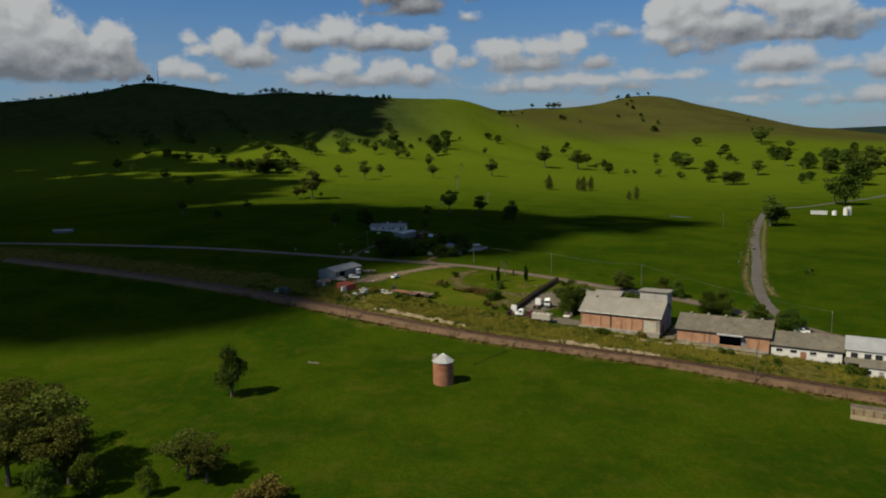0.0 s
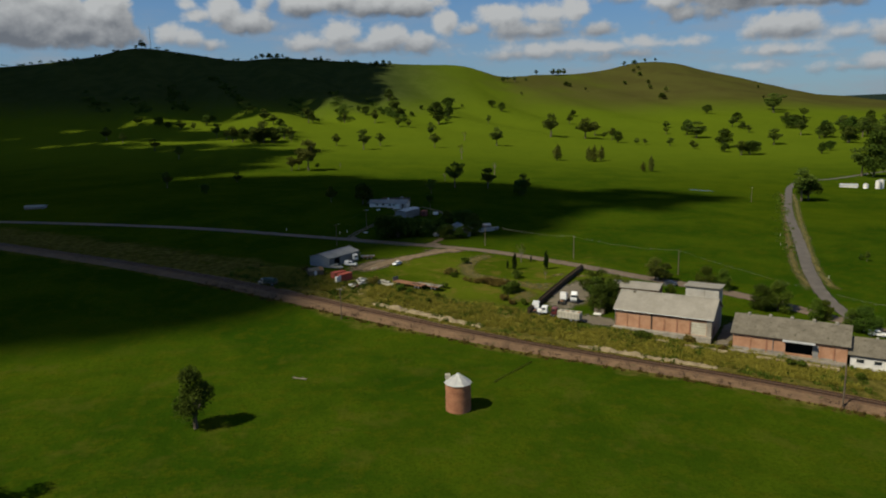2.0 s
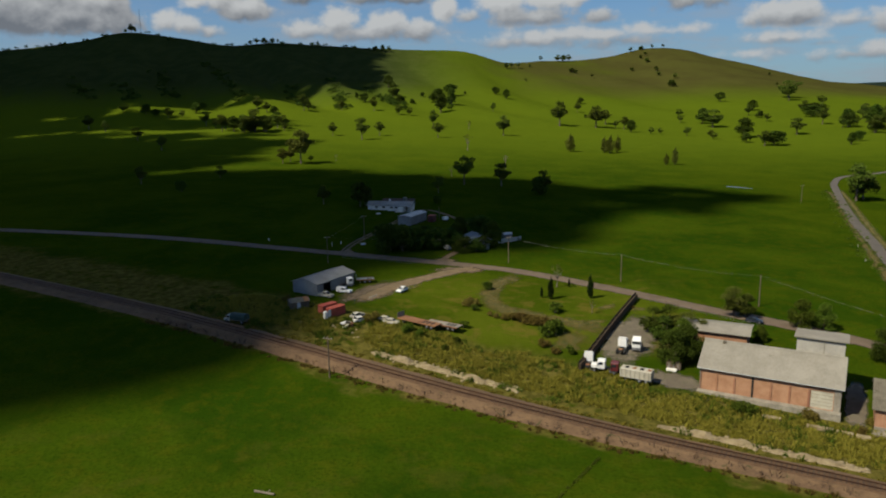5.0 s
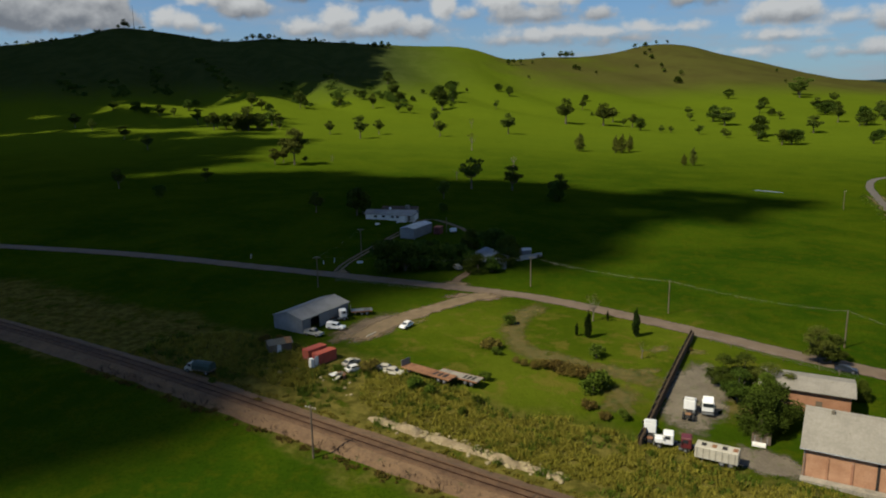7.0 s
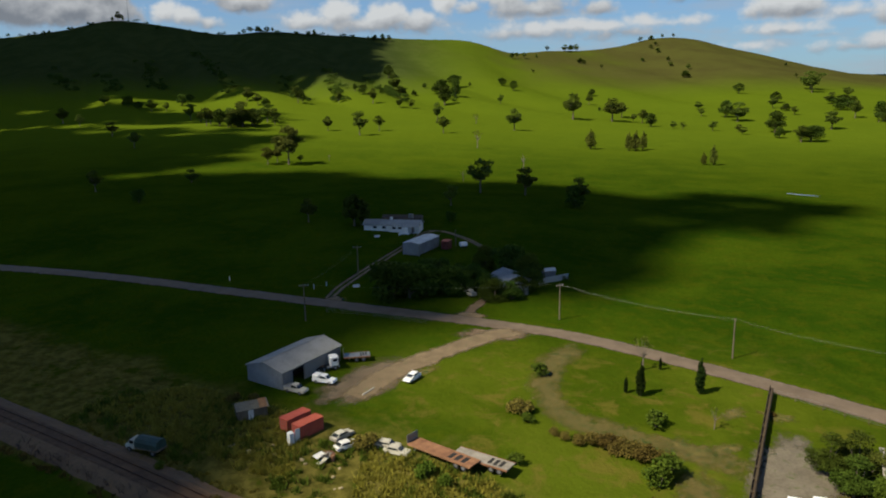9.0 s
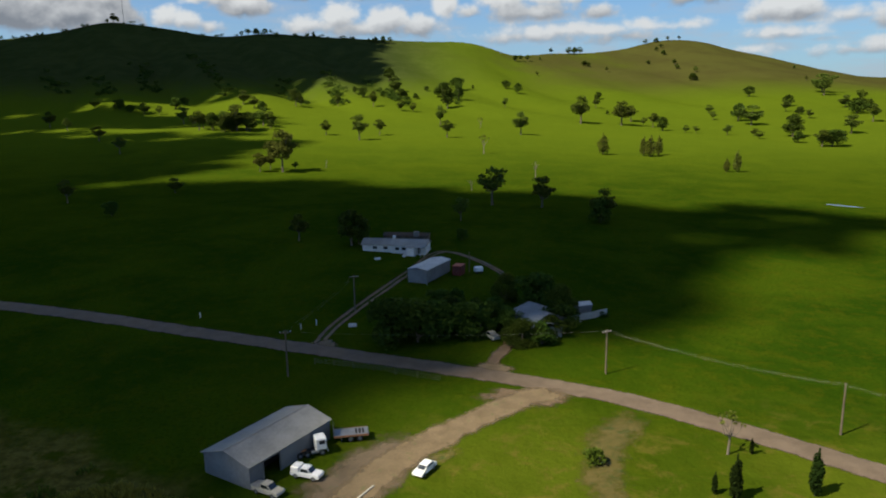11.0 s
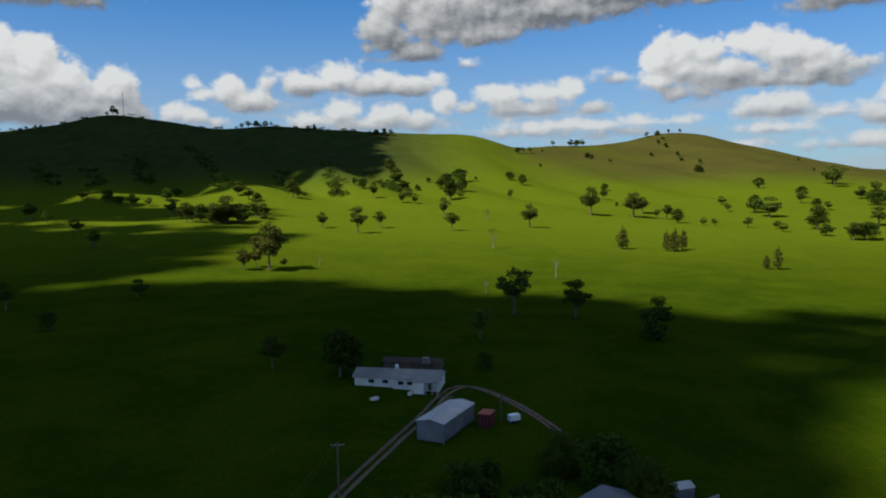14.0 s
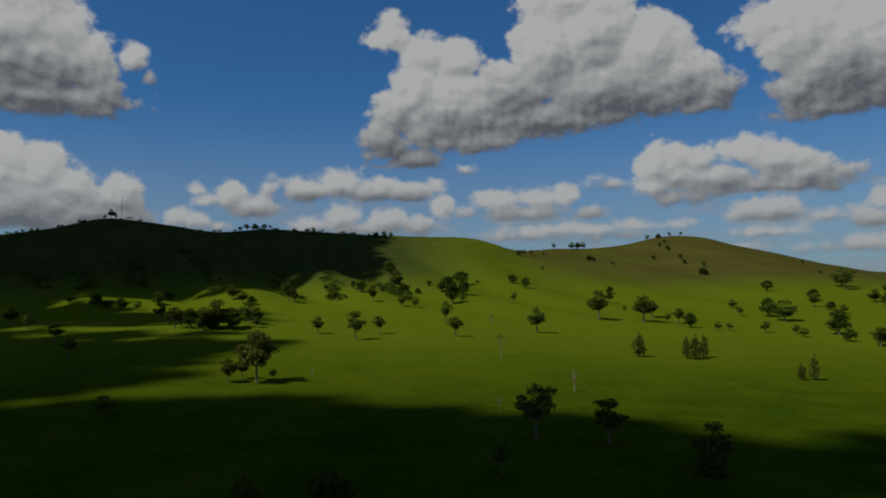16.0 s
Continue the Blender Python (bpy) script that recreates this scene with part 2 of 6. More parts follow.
def surface(name, dark, light, scale=1.0, rough=0.85, metal=0.0, bump=0.3, wear=None, wear_at=0.62, per_object=0.12, stretch=(1, 1, 1), ribs=0.0, rib_axis=0, space="Object", spec=0.3, fade=None):
    """A weathered surface: grain and blotches between two colours, a third colour for wear, relief, and a slight change from thing to thing."""
    dark, light, wear = ([0.82 * c for c in k] if k else k for k in (dark, light, wear))
    m = bpy.data.materials.new(name)
    m.use_nodes = True
    MATERIALS[name] = m
    tree = m.node_tree
    tree.nodes.clear()
    net = Net(tree)
    at = net.node("ShaderNodeTexCoord").outputs["Object"] if space == "Object" else net.node("ShaderNodeNewGeometry").outputs["Position"]
    at = net.vec("MULTIPLY", at, stretch)
    fine = net.noise(at, 6.0 * scale, 4.0, 0.65)
    broad = net.noise(at, 0.7 * scale, 3.0, 0.6)
    f = net.ramp(net.math("ADD", net.math("MULTIPLY", fine, 0.5), net.math("MULTIPLY", broad, 0.5)), 0.34, 0.66)
    colour = net.mix(f, dark, light)
    if wear:
        colour = net.mix(net.ramp(net.noise(at, 1.9 * scale, 6.0, 0.7, distortion=0.6), wear_at, wear_at + 0.12), colour, wear)
    rnd = net.node("ShaderNodeObjectInfo").outputs["Random"]
    hsv = net.node("ShaderNodeHueSaturation")
    net.put(hsv.inputs["Value"], net.ramp(rnd, 0, 1, 1 - per_object, 1 + per_object, smooth=False))
    net.put(hsv.inputs["Hue"], net.ramp(rnd, 0, 1, 0.5 - per_object * 0.06, 0.5 + per_object * 0.06, smooth=False))
    net.put(hsv.inputs["Color"], colour)
    b = net.node("ShaderNodeBsdfPrincipled")
    net.put(b.inputs["Base Color"], hsv.outputs[0])
    net.put(b.inputs["Roughness"], net.ramp(fine, 0.3, 0.7, max(rough - 0.1, 0.02), min(rough + 0.1, 1.0)))
    b.inputs["Metallic"].default_value = metal
    b.inputs["Specular IOR Level"].default_value = spec
    height = net.math("ADD", fine, broad)
    if ribs:
        wave = net.math("SINE", net.math("MULTIPLY", axis_of(net, at, rib_axis), 6.2832 / ribs))
        height = net.math("ADD", net.math("MULTIPLY", wave, 0.8), net.math("MULTIPLY", fine, 0.3))
    bp = net.node("ShaderNodeBump")
    bp.inputs["Strength"].default_value = bump
    bp.inputs["Distance"].default_value = 0.03
    net.put(bp.inputs["Height"], height)
    net.put(b.inputs["Normal"], bp.outputs[0])
    result = b.outputs[0]
    if fade:
        # the surface thins out into the turf towards its rim
        rim = net.node("ShaderNodeAttribute")
        rim.attribute_name = "rim"
        blur = net.math("ADD", net.noise(at, 0.35, 4.0, 0.7), net.math("MULTIPLY", net.noise(at, 2.2, 3.0, 0.7), 0.5))
        keep = net.ramp(net.math("ADD", rim.outputs["Fac"], net.math("MULTIPLY", net.math("SUBTRACT", blur, 0.75), fade[2])), fade[0], fade[1], 0.0, fade[3])
        clear = net.node("ShaderNodeBsdfTransparent")
        both = net.node("ShaderNodeMixShader")
        net.put(both.inputs[0], keep)
        net.put(both.inputs[1], clear.outputs[0])
        net.put(both.inputs[2], result)
        result = both.outputs[0]
    net.put(net.node("ShaderNodeOutputMaterial").inputs[0], result)
    return m


def leaves(name, dark, light, rough=0.75, bright=0.25):
    """Foliage: each leaf clump a little different, some light passing through."""
    dark, light = ((0.82 * k[0], 0.86 * k[1], 0.5 * k[2]) for k in (dark, light))
    m = bpy.data.materials.new(name)
    m.use_nodes = True
    tree = m.node_tree
    tree.nodes.clear()
    net = Net(tree)
    isle = net.node("ShaderNodeNewGeometry").outputs["Random Per Island"]
    rnd = net.node("ShaderNodeObjectInfo").outputs["Random"]
    broad = net.noise(net.node("ShaderNodeTexCoord").outputs["Object"], 0.5, 2.0)
    f = net.math("ADD", net.math("MULTIPLY", isle, 0.55), net.math("MULTIPLY", broad, 0.45))
    colour = net.mix(f, dark, light)
    hsv = net.node("ShaderNodeHueSaturation")
    net.put(hsv.inputs["Value"], net.ramp(rnd, 0, 1, 0.75, 1.25, smooth=False))
    net.put(hsv.inputs["Hue"], net.ramp(rnd, 0, 1, 0.485, 0.515, smooth=False))
    net.put(hsv.inputs["Color"], colour)
    b = net.node("ShaderNodeBsdfPrincipled")
    net.put(b.inputs["Base Color"], hsv.outputs[0])
    b.inputs["Roughness"].default_value = rough
    b.inputs["Specular IOR Level"].default_value = 0.04
    thin = net.node("ShaderNodeBsdfTranslucent")
    net.put(thin.inputs[0], hsv.outputs[0])
    both = net.node("ShaderNodeMixShader")
    both.inputs[0].default_value = bright
    net.put(both.inputs[1], b.outputs[0])
    net.put(both.inputs[2], thin.outputs[0])
    net.put(net.node("ShaderNodeOutputMaterial").inputs[0], both.outputs[0])
    return m


def pasture():
    """Grazed grass with lush and dry patches, weedy rough along the railway, worn slopes on the hills, shade painted
    into the range.
    """
    m = bpy.data.materials.new("pasture")
    m.use_nodes = True
    tree = m.node_tree
    tree.nodes.clear()
    net = Net(tree)
    at = net.node("ShaderNodeNewGeometry").outputs["Position"]
    x, y, z = (axis_of(net, at, n) for n in range(3))
    huge = net.noise(at, 0.006, 3.0, 0.6)
    broad = net.noise(at, 0.035, 4.0, 0.6, distortion=0.4)
    mid = net.noise(at, 0.26, 5.0, 0.7)
    fine = net.noise(at, 1.6, 4.0, 0.7)
    grass = net.mix(net.ramp(broad, 0.36, 0.66), (0.0189, 0.0451, 0.0024), (0.0402, 0.0682, 0.0034))
    grass = net.mix(net.math("MULTIPLY", net.ramp(mid, 0.46, 0.64), 0.5), grass, (0.0534, 0.0641, 0.0037))
    grass = net.mix(net.math("MULTIPLY", net.ramp(fine, 0.45, 0.66), 0.6), grass, (0.0138, 0.0336, 0.0019))
    grass = net.mix(net.math("MULTIPLY", net.ramp(huge, 0.45, 0.65), 0.45), grass, (0.0534, 0.0762, 0.0029))
    # drier turf round the yards, and thin brown patches in the near paddock
    lawn = net.math("MULTIPLY", net.math("MULTIPLY", net.ramp(y, 215, 235), net.ramp(y, 292, 262)), net.math("MULTIPLY", net.ramp(x, -30, 0), net.ramp(x, 75, 45)))
    grass = net.mix(net.math("MULTIPLY", lawn, net.ramp(broad, 0.38, 0.6, 0.25, 0.9)), grass, (0.072, 0.096, 0.007))
    grass = net.mix(net.math("MULTIPLY", lawn, net.ramp(net.noise(at, 0.16, 5.0, 0.7, distortion=0.5), 0.5, 0.66, 0.0, 0.7)), grass, (0.112, 0.094, 0.018))
    paddock = net.math("MULTIPLY", net.ramp(y, 205, 180), net.ramp(net.noise(at, 0.09, 5.0, 0.7), 0.52, 0.66))
    grass = net.mix(net.math("MULTIPLY", paddock, 0.35), grass, (0.068, 0.070, 0.010))
    # the far slopes are brighter and yellower, with a little haze blue in the colour
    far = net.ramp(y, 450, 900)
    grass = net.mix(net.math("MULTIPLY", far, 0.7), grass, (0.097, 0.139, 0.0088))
    # dry upper slopes of the eastern hill
    hill = net.math("MULTIPLY", net.ramp(y, 1330, 1640), net.ramp(net.math("ADD", x, net.math("MULTIPLY", net.math("SUBTRACT", huge, 0.5), 900.0)), -50, 450))
    dry = net.mix(net.ramp(net.noise(at, 0.012, 5.0, 0.65), 0.35, 0.65), (0.050, 0.041, 0.017), (0.062, 0.058, 0.019))
    grass = net.mix(net.math("MULTIPLY", hill, 0.85), grass, dry)
    # thin grey-green grass high on the range, its shade darkened into the colour
    range_shade = net.math("MULTIPLY", net.ramp(net.math("ADD", z, net.math("MULTIPLY", broad, 40.0)), 60, 120), net.math("MULTIPLY", net.ramp(y, 1100, 1250), net.ramp(x, 150, -100)))
    grass = net.mix(net.math("MULTIPLY", range_shade, 0.8), grass, net.mix(net.ramp(broad, 0.35, 0.65), (0.022, 0.031, 0.016), (0.036, 0.046, 0.022)))
    # wooded ranges on the horizon
    grass = net.mix(net.ramp(y, 2450, 2700), grass, (0.016, 0.027, 0.022))
    # rough grass between the railway and the yards
    rail = net.math("ADD", net.math("MULTIPLY", x, 0.530), net.math("MULTIPLY", y, 0.848))
    wob = net.math("MULTIPLY", net.math("SUBTRACT", net.noise(at, 0.06, 4.0, 0.65), 0.5), 26.0)
    off = net.math("ADD", rail, wob)
    rough_zone = net.math("MULTIPLY", net.ramp(off, 166, 171), net.ramp(off, 203, 193))
    weeds = net.mix(net.ramp(net.noise(at, 0.5, 5.0, 0.7), 0.35, 0.65), (0.058, 0.054, 0.012), (0.13, 0.112, 0.028))
    weeds = net.mix(net.ramp(mid, 0.52, 0.66), weeds, (0.0364, 0.0518, 0.0044))
    grass = net.mix(net.math("MULTIPLY", rough_zone, 0.95), grass, weeds)
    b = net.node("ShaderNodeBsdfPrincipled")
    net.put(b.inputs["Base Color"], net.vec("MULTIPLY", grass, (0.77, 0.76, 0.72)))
    b.inputs["Roughness"].default_value = 0.95
    b.inputs["Specular IOR Level"].default_value = 0.0
    bp = net.node("ShaderNodeBump")
    bp.inputs["Strength"].default_value = 0.55
    bp.inputs["Distance"].default_value = 0.5
    net.put(bp.inputs["Height"], net.math("ADD", net.math("ADD", net.math("MULTIPLY", fine, 0.5), mid), net.math("MULTIPLY", net.noise(at, 0.05, 4.0, 0.6), 5.0)))
    net.put(b.inputs["Normal"], bp.outputs[0])
    net.put(net.node("ShaderNodeOutputMaterial").inputs[0], b.outputs[0])
    return m


M_GRASS = pasture()
M_ROAD = surface("worn_asphalt", (0.11, 0.082, 0.053), (0.17, 0.13, 0.088), 0.5, 0.9, bump=0.2, wear=(0.160, 0.128, 0.088), space="World", fade=(0.02, 0.2, 0.5, 1.0))
M_SIDE_ROAD = surface("grey_asphalt", (0.066, 0.057, 0.049), (0.115, 0.1, 0.086), 0.5, 0.9, bump=0.2, wear=(0.13, 0.108, 0.08), space="World", fade=(0.02, 0.2, 0.5, 1.0))
M_DIRT = surface("gravel_dirt", (0.10, 0.068, 0.038), (0.165, 0.115, 0.068), 0.5, 0.95, bump=0.5, wear=(0.08, 0.09, 0.03), wear_at=0.58, space="World", fade=(0.08, 0.5, 0.7, 0.97))
M_WORN = surface("worn_turf", (0.085, 0.07, 0.014), (0.125, 0.095, 0.024), 0.5, 0.95, bump=0.5, wear=(0.045, 0.06, 0.006), wear_at=0.5, space="World", fade=(0.1, 0.8, 1.5, 0.8))
M_YARD = surface("gravel_yard", (0.095, 0.078, 0.055), (0.17, 0.145, 0.105), 0.4, 0.9, bump=0.3, wear=(0.07, 0.085, 0.025), wear_at=0.55, space="World", fade=(0.05, 0.4, 0.8, 0.97))
M_BALLAST = surface("railway_ballast", (0.055, 0.03, 0.017), (0.115, 0.065, 0.036), 0.9, 0.95, bump=0.8, wear=(0.056, 0.060, 0.018), wear_at=0.64, space="World")
M_BANK = surface("embankment_soil", (0.10, 0.062, 0.033), (0.175, 0.113, 0.06), 0.35, 0.95, bump=0.6, wear=(0.044, 0.048, 0.014), wear_at=0.57, space="World")
M_STONE = surface("pale_stone", (0.17, 0.13, 0.07), (0.31, 0.25, 0.15), 0.8, 0.9, bump=0.6, wear=(0.072, 0.072, 0.024))
M_RAIL = surface("rusty_rail", (0.048, 0.024, 0.013), (0.096, 0.044, 0.022), 2.0, 0.6, metal=0.6)
M_SLEEPER = surface("old_timber_sleeper", (0.040, 0.026, 0.017), (0.078, 0.05, 0.032), 1.5)
M_BRICK = surface("red_brick", (0.30, 0.15, 0.085), (0.43, 0.245, 0.15), 0.8, 0.9, wear=(0.336, 0.216, 0.144), wear_at=0.66)
M_BRICK_RED = surface("dark_red_brick", (0.27, 0.115, 0.058), (0.40, 0.19, 0.10), 0.8, 0.9, wear=(0.336, 0.216, 0.144), wear_at=0.66)
M_BRICK_PALE = surface("pale_red_brick", (0.240, 0.112, 0.064), (0.336, 0.168, 0.104), 0.8, 0.9, wear=(0.368, 0.264, 0.192), wear_at=0.6)
M_CONCRETE = surface("weathered_concrete", (0.160, 0.144, 0.120), (0.304, 0.272, 0.224), 0.8, 0.9, wear=(0.104, 0.096, 0.072))
M_FIBRO = surface("fibre_cement_roof", (0.18, 0.165, 0.14), (0.25, 0.23, 0.20), 0.4, 0.9, bump=0.25, wear=(0.096, 0.080, 0.060), ribs=0.35, rib_axis=0)
M_FIBRO_DARK = surface("mossy_fibre_cement_roof", (0.104, 0.092, 0.068), (0.176, 0.156, 0.120), 0.5, 0.9, bump=0.9, wear=(0.068, 0.060, 0.040), wear_at=0.55, ribs=0.35, rib_axis=0)
M_GRAVEL = surface("brown_gravel", (0.088, 0.064, 0.039), (0.155, 0.115, 0.072), 0.4, 0.95, bump=0.4, wear=(0.07, 0.08, 0.022), wear_at=0.6, space="World", fade=(0.05, 0.45, 0.8, 0.95))
M_TIN_OLD = surface("weathered_zinc_roof", (0.20, 0.19, 0.172), (0.30, 0.288, 0.265), 0.4, 0.6, metal=0.15, bump=0.8, wear=(0.16, 0.13, 0.10), wear_at=0.66, ribs=0.3, rib_axis=0)
M_TIN = surface("zinc_roof_sheet", (0.40, 0.40, 0.39), (0.54, 0.54, 0.53), 0.4, 0.45, metal=0.35, bump=0.8, ribs=0.3, rib_axis=0)
M_TIN_WALL = surface("zinc_wall_sheet", (0.16, 0.168, 0.18), (0.25, 0.26, 0.272), 0.4, 0.5, metal=0.25, bump=0.8, wear=(0.192, 0.176, 0.160), wear_at=0.68, ribs=0.3, rib_axis=0)
M_WHITE = surface("white_paint", (0.6, 0.58, 0.54), (0.78, 0.76, 0.72), 0.8, 0.6, wear=(0.42, 0.36, 0.28), wear_at=0.66)
M_RENDER = surface("pale_cement_render", (0.3, 0.285, 0.26), (0.42, 0.4, 0.36), 0.6, 0.9, wear=(0.2, 0.18, 0.15))
M_GREYWALL = surface("grey_render", (0.160, 0.160, 0.156), (0.256, 0.252, 0.240), 0.6, 0.9, wear=(0.128, 0.112, 0.096))
# near-black that paints shade into openings, holes and under eaves
M_DARK = surface("dark_interior", (0.012, 0.011, 0.01), (0.025, 0.022, 0.02), 1.0, 0.9)
M_GLASS = surface("dark_glass", (0.015, 0.02, 0.025), (0.03, 0.035, 0.04), 1.0, 0.12, per_object=0.05, bump=0.0, spec=0.6)
M_TYRE = surface("black_rubber", (0.012, 0.012, 0.012), (0.03, 0.03, 0.03), 3.0, 0.9)
M_CARWHITE = surface("white_car_paint", (0.72, 0.72, 0.72), (0.82, 0.82, 0.81), 1.0, 0.3, bump=0.02, per_object=0.04, spec=0.5)
M_CARRED = surface("maroon_truck_paint", (0.088, 0.014, 0.016), (0.136, 0.024, 0.024), 1.0, 0.4, bump=0.03, spec=0.5)
M_ORANGE = surface("faded_red_container_paint", (0.34, 0.065, 0.035), (0.46, 0.11, 0.06), 0.8, 0.7, wear=(0.440, 0.240, 0.160), wear_at=0.62, ribs=0.4, rib_axis=0, bump=0.6)
M_RUST = surface("rusty_steel_deck", (0.128, 0.056, 0.028), (0.272, 0.136, 0.068), 1.2, 0.85, wear=(0.336, 0.240, 0.160))
M_CREAM = surface("cream_paint", (0.352, 0.328, 0.264), (0.496, 0.464, 0.384), 1.0, 0.6, wear=(0.240, 0.160, 0.096))
M_TIMBER = surface("grey_timber", (0.082, 0.062, 0.043), (0.165, 0.13, 0.092), 2.0, 0.9, stretch=(1, 1, 0.2))
M_STEEL = surface("galvanised_steel", (0.200, 0.208, 0.216), (0.304, 0.312, 0.320), 1.0, 0.5, metal=0.6)
M_WIRE = surface("aluminium_cable", (0.15, 0.16, 0.13), (0.2, 0.21, 0.18), 1.0, 0.5, metal=0.2)
M_BARK = surface("eucalypt_bark", (0.065, 0.052, 0.038), (0.16, 0.13, 0.10), 2.0, 0.9, stretch=(1, 1, 0.3))
M_BARK_DEAD = surface("silver_dead_wood", (0.11, 0.09, 0.066), (0.20, 0.17, 0.13), 2.0, 0.9, stretch=(1, 1, 0.3))
M_HEDGE = surface("brown_stained_paling", (0.036, 0.024, 0.013), (0.075, 0.05, 0.027), 2.0, 0.95, bump=0.9)
M_GUM = leaves("eucalypt_leaves", (0.040, 0.058, 0.014), (0.115, 0.142, 0.036))
M_GUM_DARK = leaves("dark_eucalypt_leaves", (0.024, 0.040, 0.009), (0.080, 0.104, 0.024))
M_GUM_OLIVE = leaves("olive_leaves", (0.048, 0.055, 0.014), (0.125, 0.130, 0.040))
M_FIG = leaves("dense_dark_leaves", (0.024, 0.042, 0.009), (0.074, 0.108, 0.024))
M_CYPRESS = leaves("cypress_leaves", (0.007, 0.013, 0.004), (0.020, 0.033, 0.009), bright=0.1)
M_SHRUB = leaves("shrub_leaves", (0.035, 0.058, 0.010), (0.112, 0.141, 0.028))
M_WEED = leaves("weed_leaves", (0.13, 0.12, 0.024), (0.29, 0.24, 0.07))
M_BROWNBUSH = leaves("brown_flowering_bush", (0.065, 0.055, 0.019), (0.195, 0.137, 0.057))
M_WATER = surface("pond_water", (0.06, 0.075, 0.08), (0.10, 0.115, 0.12), 0.3, 0.16, bump=0.02, spec=0.6)


# ---- helpers of this place ----
def part(name, bm, material, parent, label=""):
    """Link a bmesh as one mesh under a thing or a part."""
    me = bpy.data.meshes.new(name)
    bm.to_mesh(me)
    bm.free()
    return mesh_part(name, me, material, parent, label)


def mesh_part(name, me, material, parent, label=""):
    if material and not me.materials:
        me.materials.append(material)
    ob = new(name, me)
    ob.parent = parent
    if label:
        ob["label"] = label
    return ob


def thing(name, m, label, category, group="", kind=""):
    """An empty at the base of a thing."""
    ob = new(name)
    ob.empty_display_size = 0.2
    ob.matrix_world = m
    return tagged(ob, label, category, group, kind)


def add_box(bm, x0, x1, y0, y1, z0, z1, bevel=0.0):
    made = bmesh.ops.create_cube(bm, size=1.0, matrix=Matrix.Translation(((x0 + x1) / 2, (y0 + y1) / 2, (z0 + z1) / 2)) @ Matrix.Diagonal((x1 - x0, y1 - y0, z1 - z0, 1)))
    if bevel:
        edges = list({e for v in made["verts"] for e in v.link_edges})
        bmesh.ops.bevel(bm, geom=edges, offset=bevel, segments=1, affect="EDGES")
    return bm


def box(x0, x1, y0, y1, z0, z1, bevel=0.0):
    return add_box(bmesh.new(), x0, x1, y0, y1, z0, z1, bevel)


def add_prism(bm, outline, axis, a, b):
    """Extrude a closed outline (two coordinates) along an axis from a to b."""
    def spot(p, c):
        return {"x": (c, p[0], p[1]), "y": (p[0], c, p[1]), "z": (p[0], p[1], c)}[axis]

    one = [bm.verts.new(spot(p, a)) for p in outline]
    two = [bm.verts.new(spot(p, b)) for p in outline]
    n = len(outline)
    bm.faces.new(one)
    bm.faces.new(two[::-1])
    for i in range(n):
        bm.faces.new((one[i], two[i], two[(i + 1) % n], one[(i + 1) % n]))
    bmesh.ops.recalc_face_normals(bm, faces=bm.faces)
    return bm


def prism(outline, axis, a, b):
    return add_prism(bmesh.new(), outline, axis, a, b)


def add_tube(bm, p, q, r0, r1, sides=7):
    p, q = Vector(p), Vector(q)
    turn = (q - p).to_track_quat("Z", "Y").to_matrix()
    rings = []
    for c, r in ((p, r0), (q, r1)):
        rings.append([bm.verts.new(c + turn @ Vector((r * math.cos(6.2832 * k / sides), r * math.sin(6.2832 * k / sides), 0))) for k in range(sides)])
    for k in range(sides):
        bm.faces.new((rings[0][k], rings[0][(k + 1) % sides], rings[1][(k + 1) % sides], rings[1][k]))
    bm.faces.new(rings[0][::-1])
    bm.faces.new(rings[1])
    return bm


def tube(p, q, r0, r1, sides=7):
    return add_tube(bmesh.new(), p, q, r0, r1, sides)


def add_blob(bm, centre, size, seed, rough=0.25, level=2):
    made = bmesh.ops.create_icosphere(bm, subdivisions=level, radius=1.0)
    for v in made["verts"]:
        n = noise.noise(v.co * 1.7 + Vector((seed, seed * 0.7, 0)))
        v.co = Vector([c + s * (1 + rough * 2 * n) * k for c, s, k in zip(centre, size, v.co)])
    return bm


# ---- the ground ----
PLAIN = [3.521, -7.99, 5.561, -4.206, -6.858, 8.002, 1.641, 0.826, 3.803, 1.658, 2.889, 4.82]
CREST = [150.0, 155.0, 160.0, 165.0, 172.0, 179.5, 191.0, 205.8, 194.1, 178.0, 181.6, 174.5, 168.3, 164.2, 161.7, 139.3, 146.6, 151.1, 162.8, 183.0, 181.3, 158.4, 136.9, 115.2, 92.0, 84.6, 70.0, 60.0, 55.0, 50.0]


def crest_y(x):
    return 1650 + 200 * (1 + np.tanh((x - 300) / 220.0))


def crest_z(x):
    a = np.clip((x + 1300) / 100.0, 1, len(CREST) - 2.001)
    i = np.floor(a).astype(int)
    f = a - i
    c = np.array(CREST, float)
    p0, p1, p2, p3 = c[i - 1], c[i], c[np.minimum(i + 1, len(c) - 1)], c[np.minimum(i + 2, len(c) - 1)]
    return p1 + 0.5 * f * (p2 - p0 + f * (2 * p0 - 5 * p1 + 4 * p2 - p3 + f * (3 * (p1 - p2) + p3 - p0)))


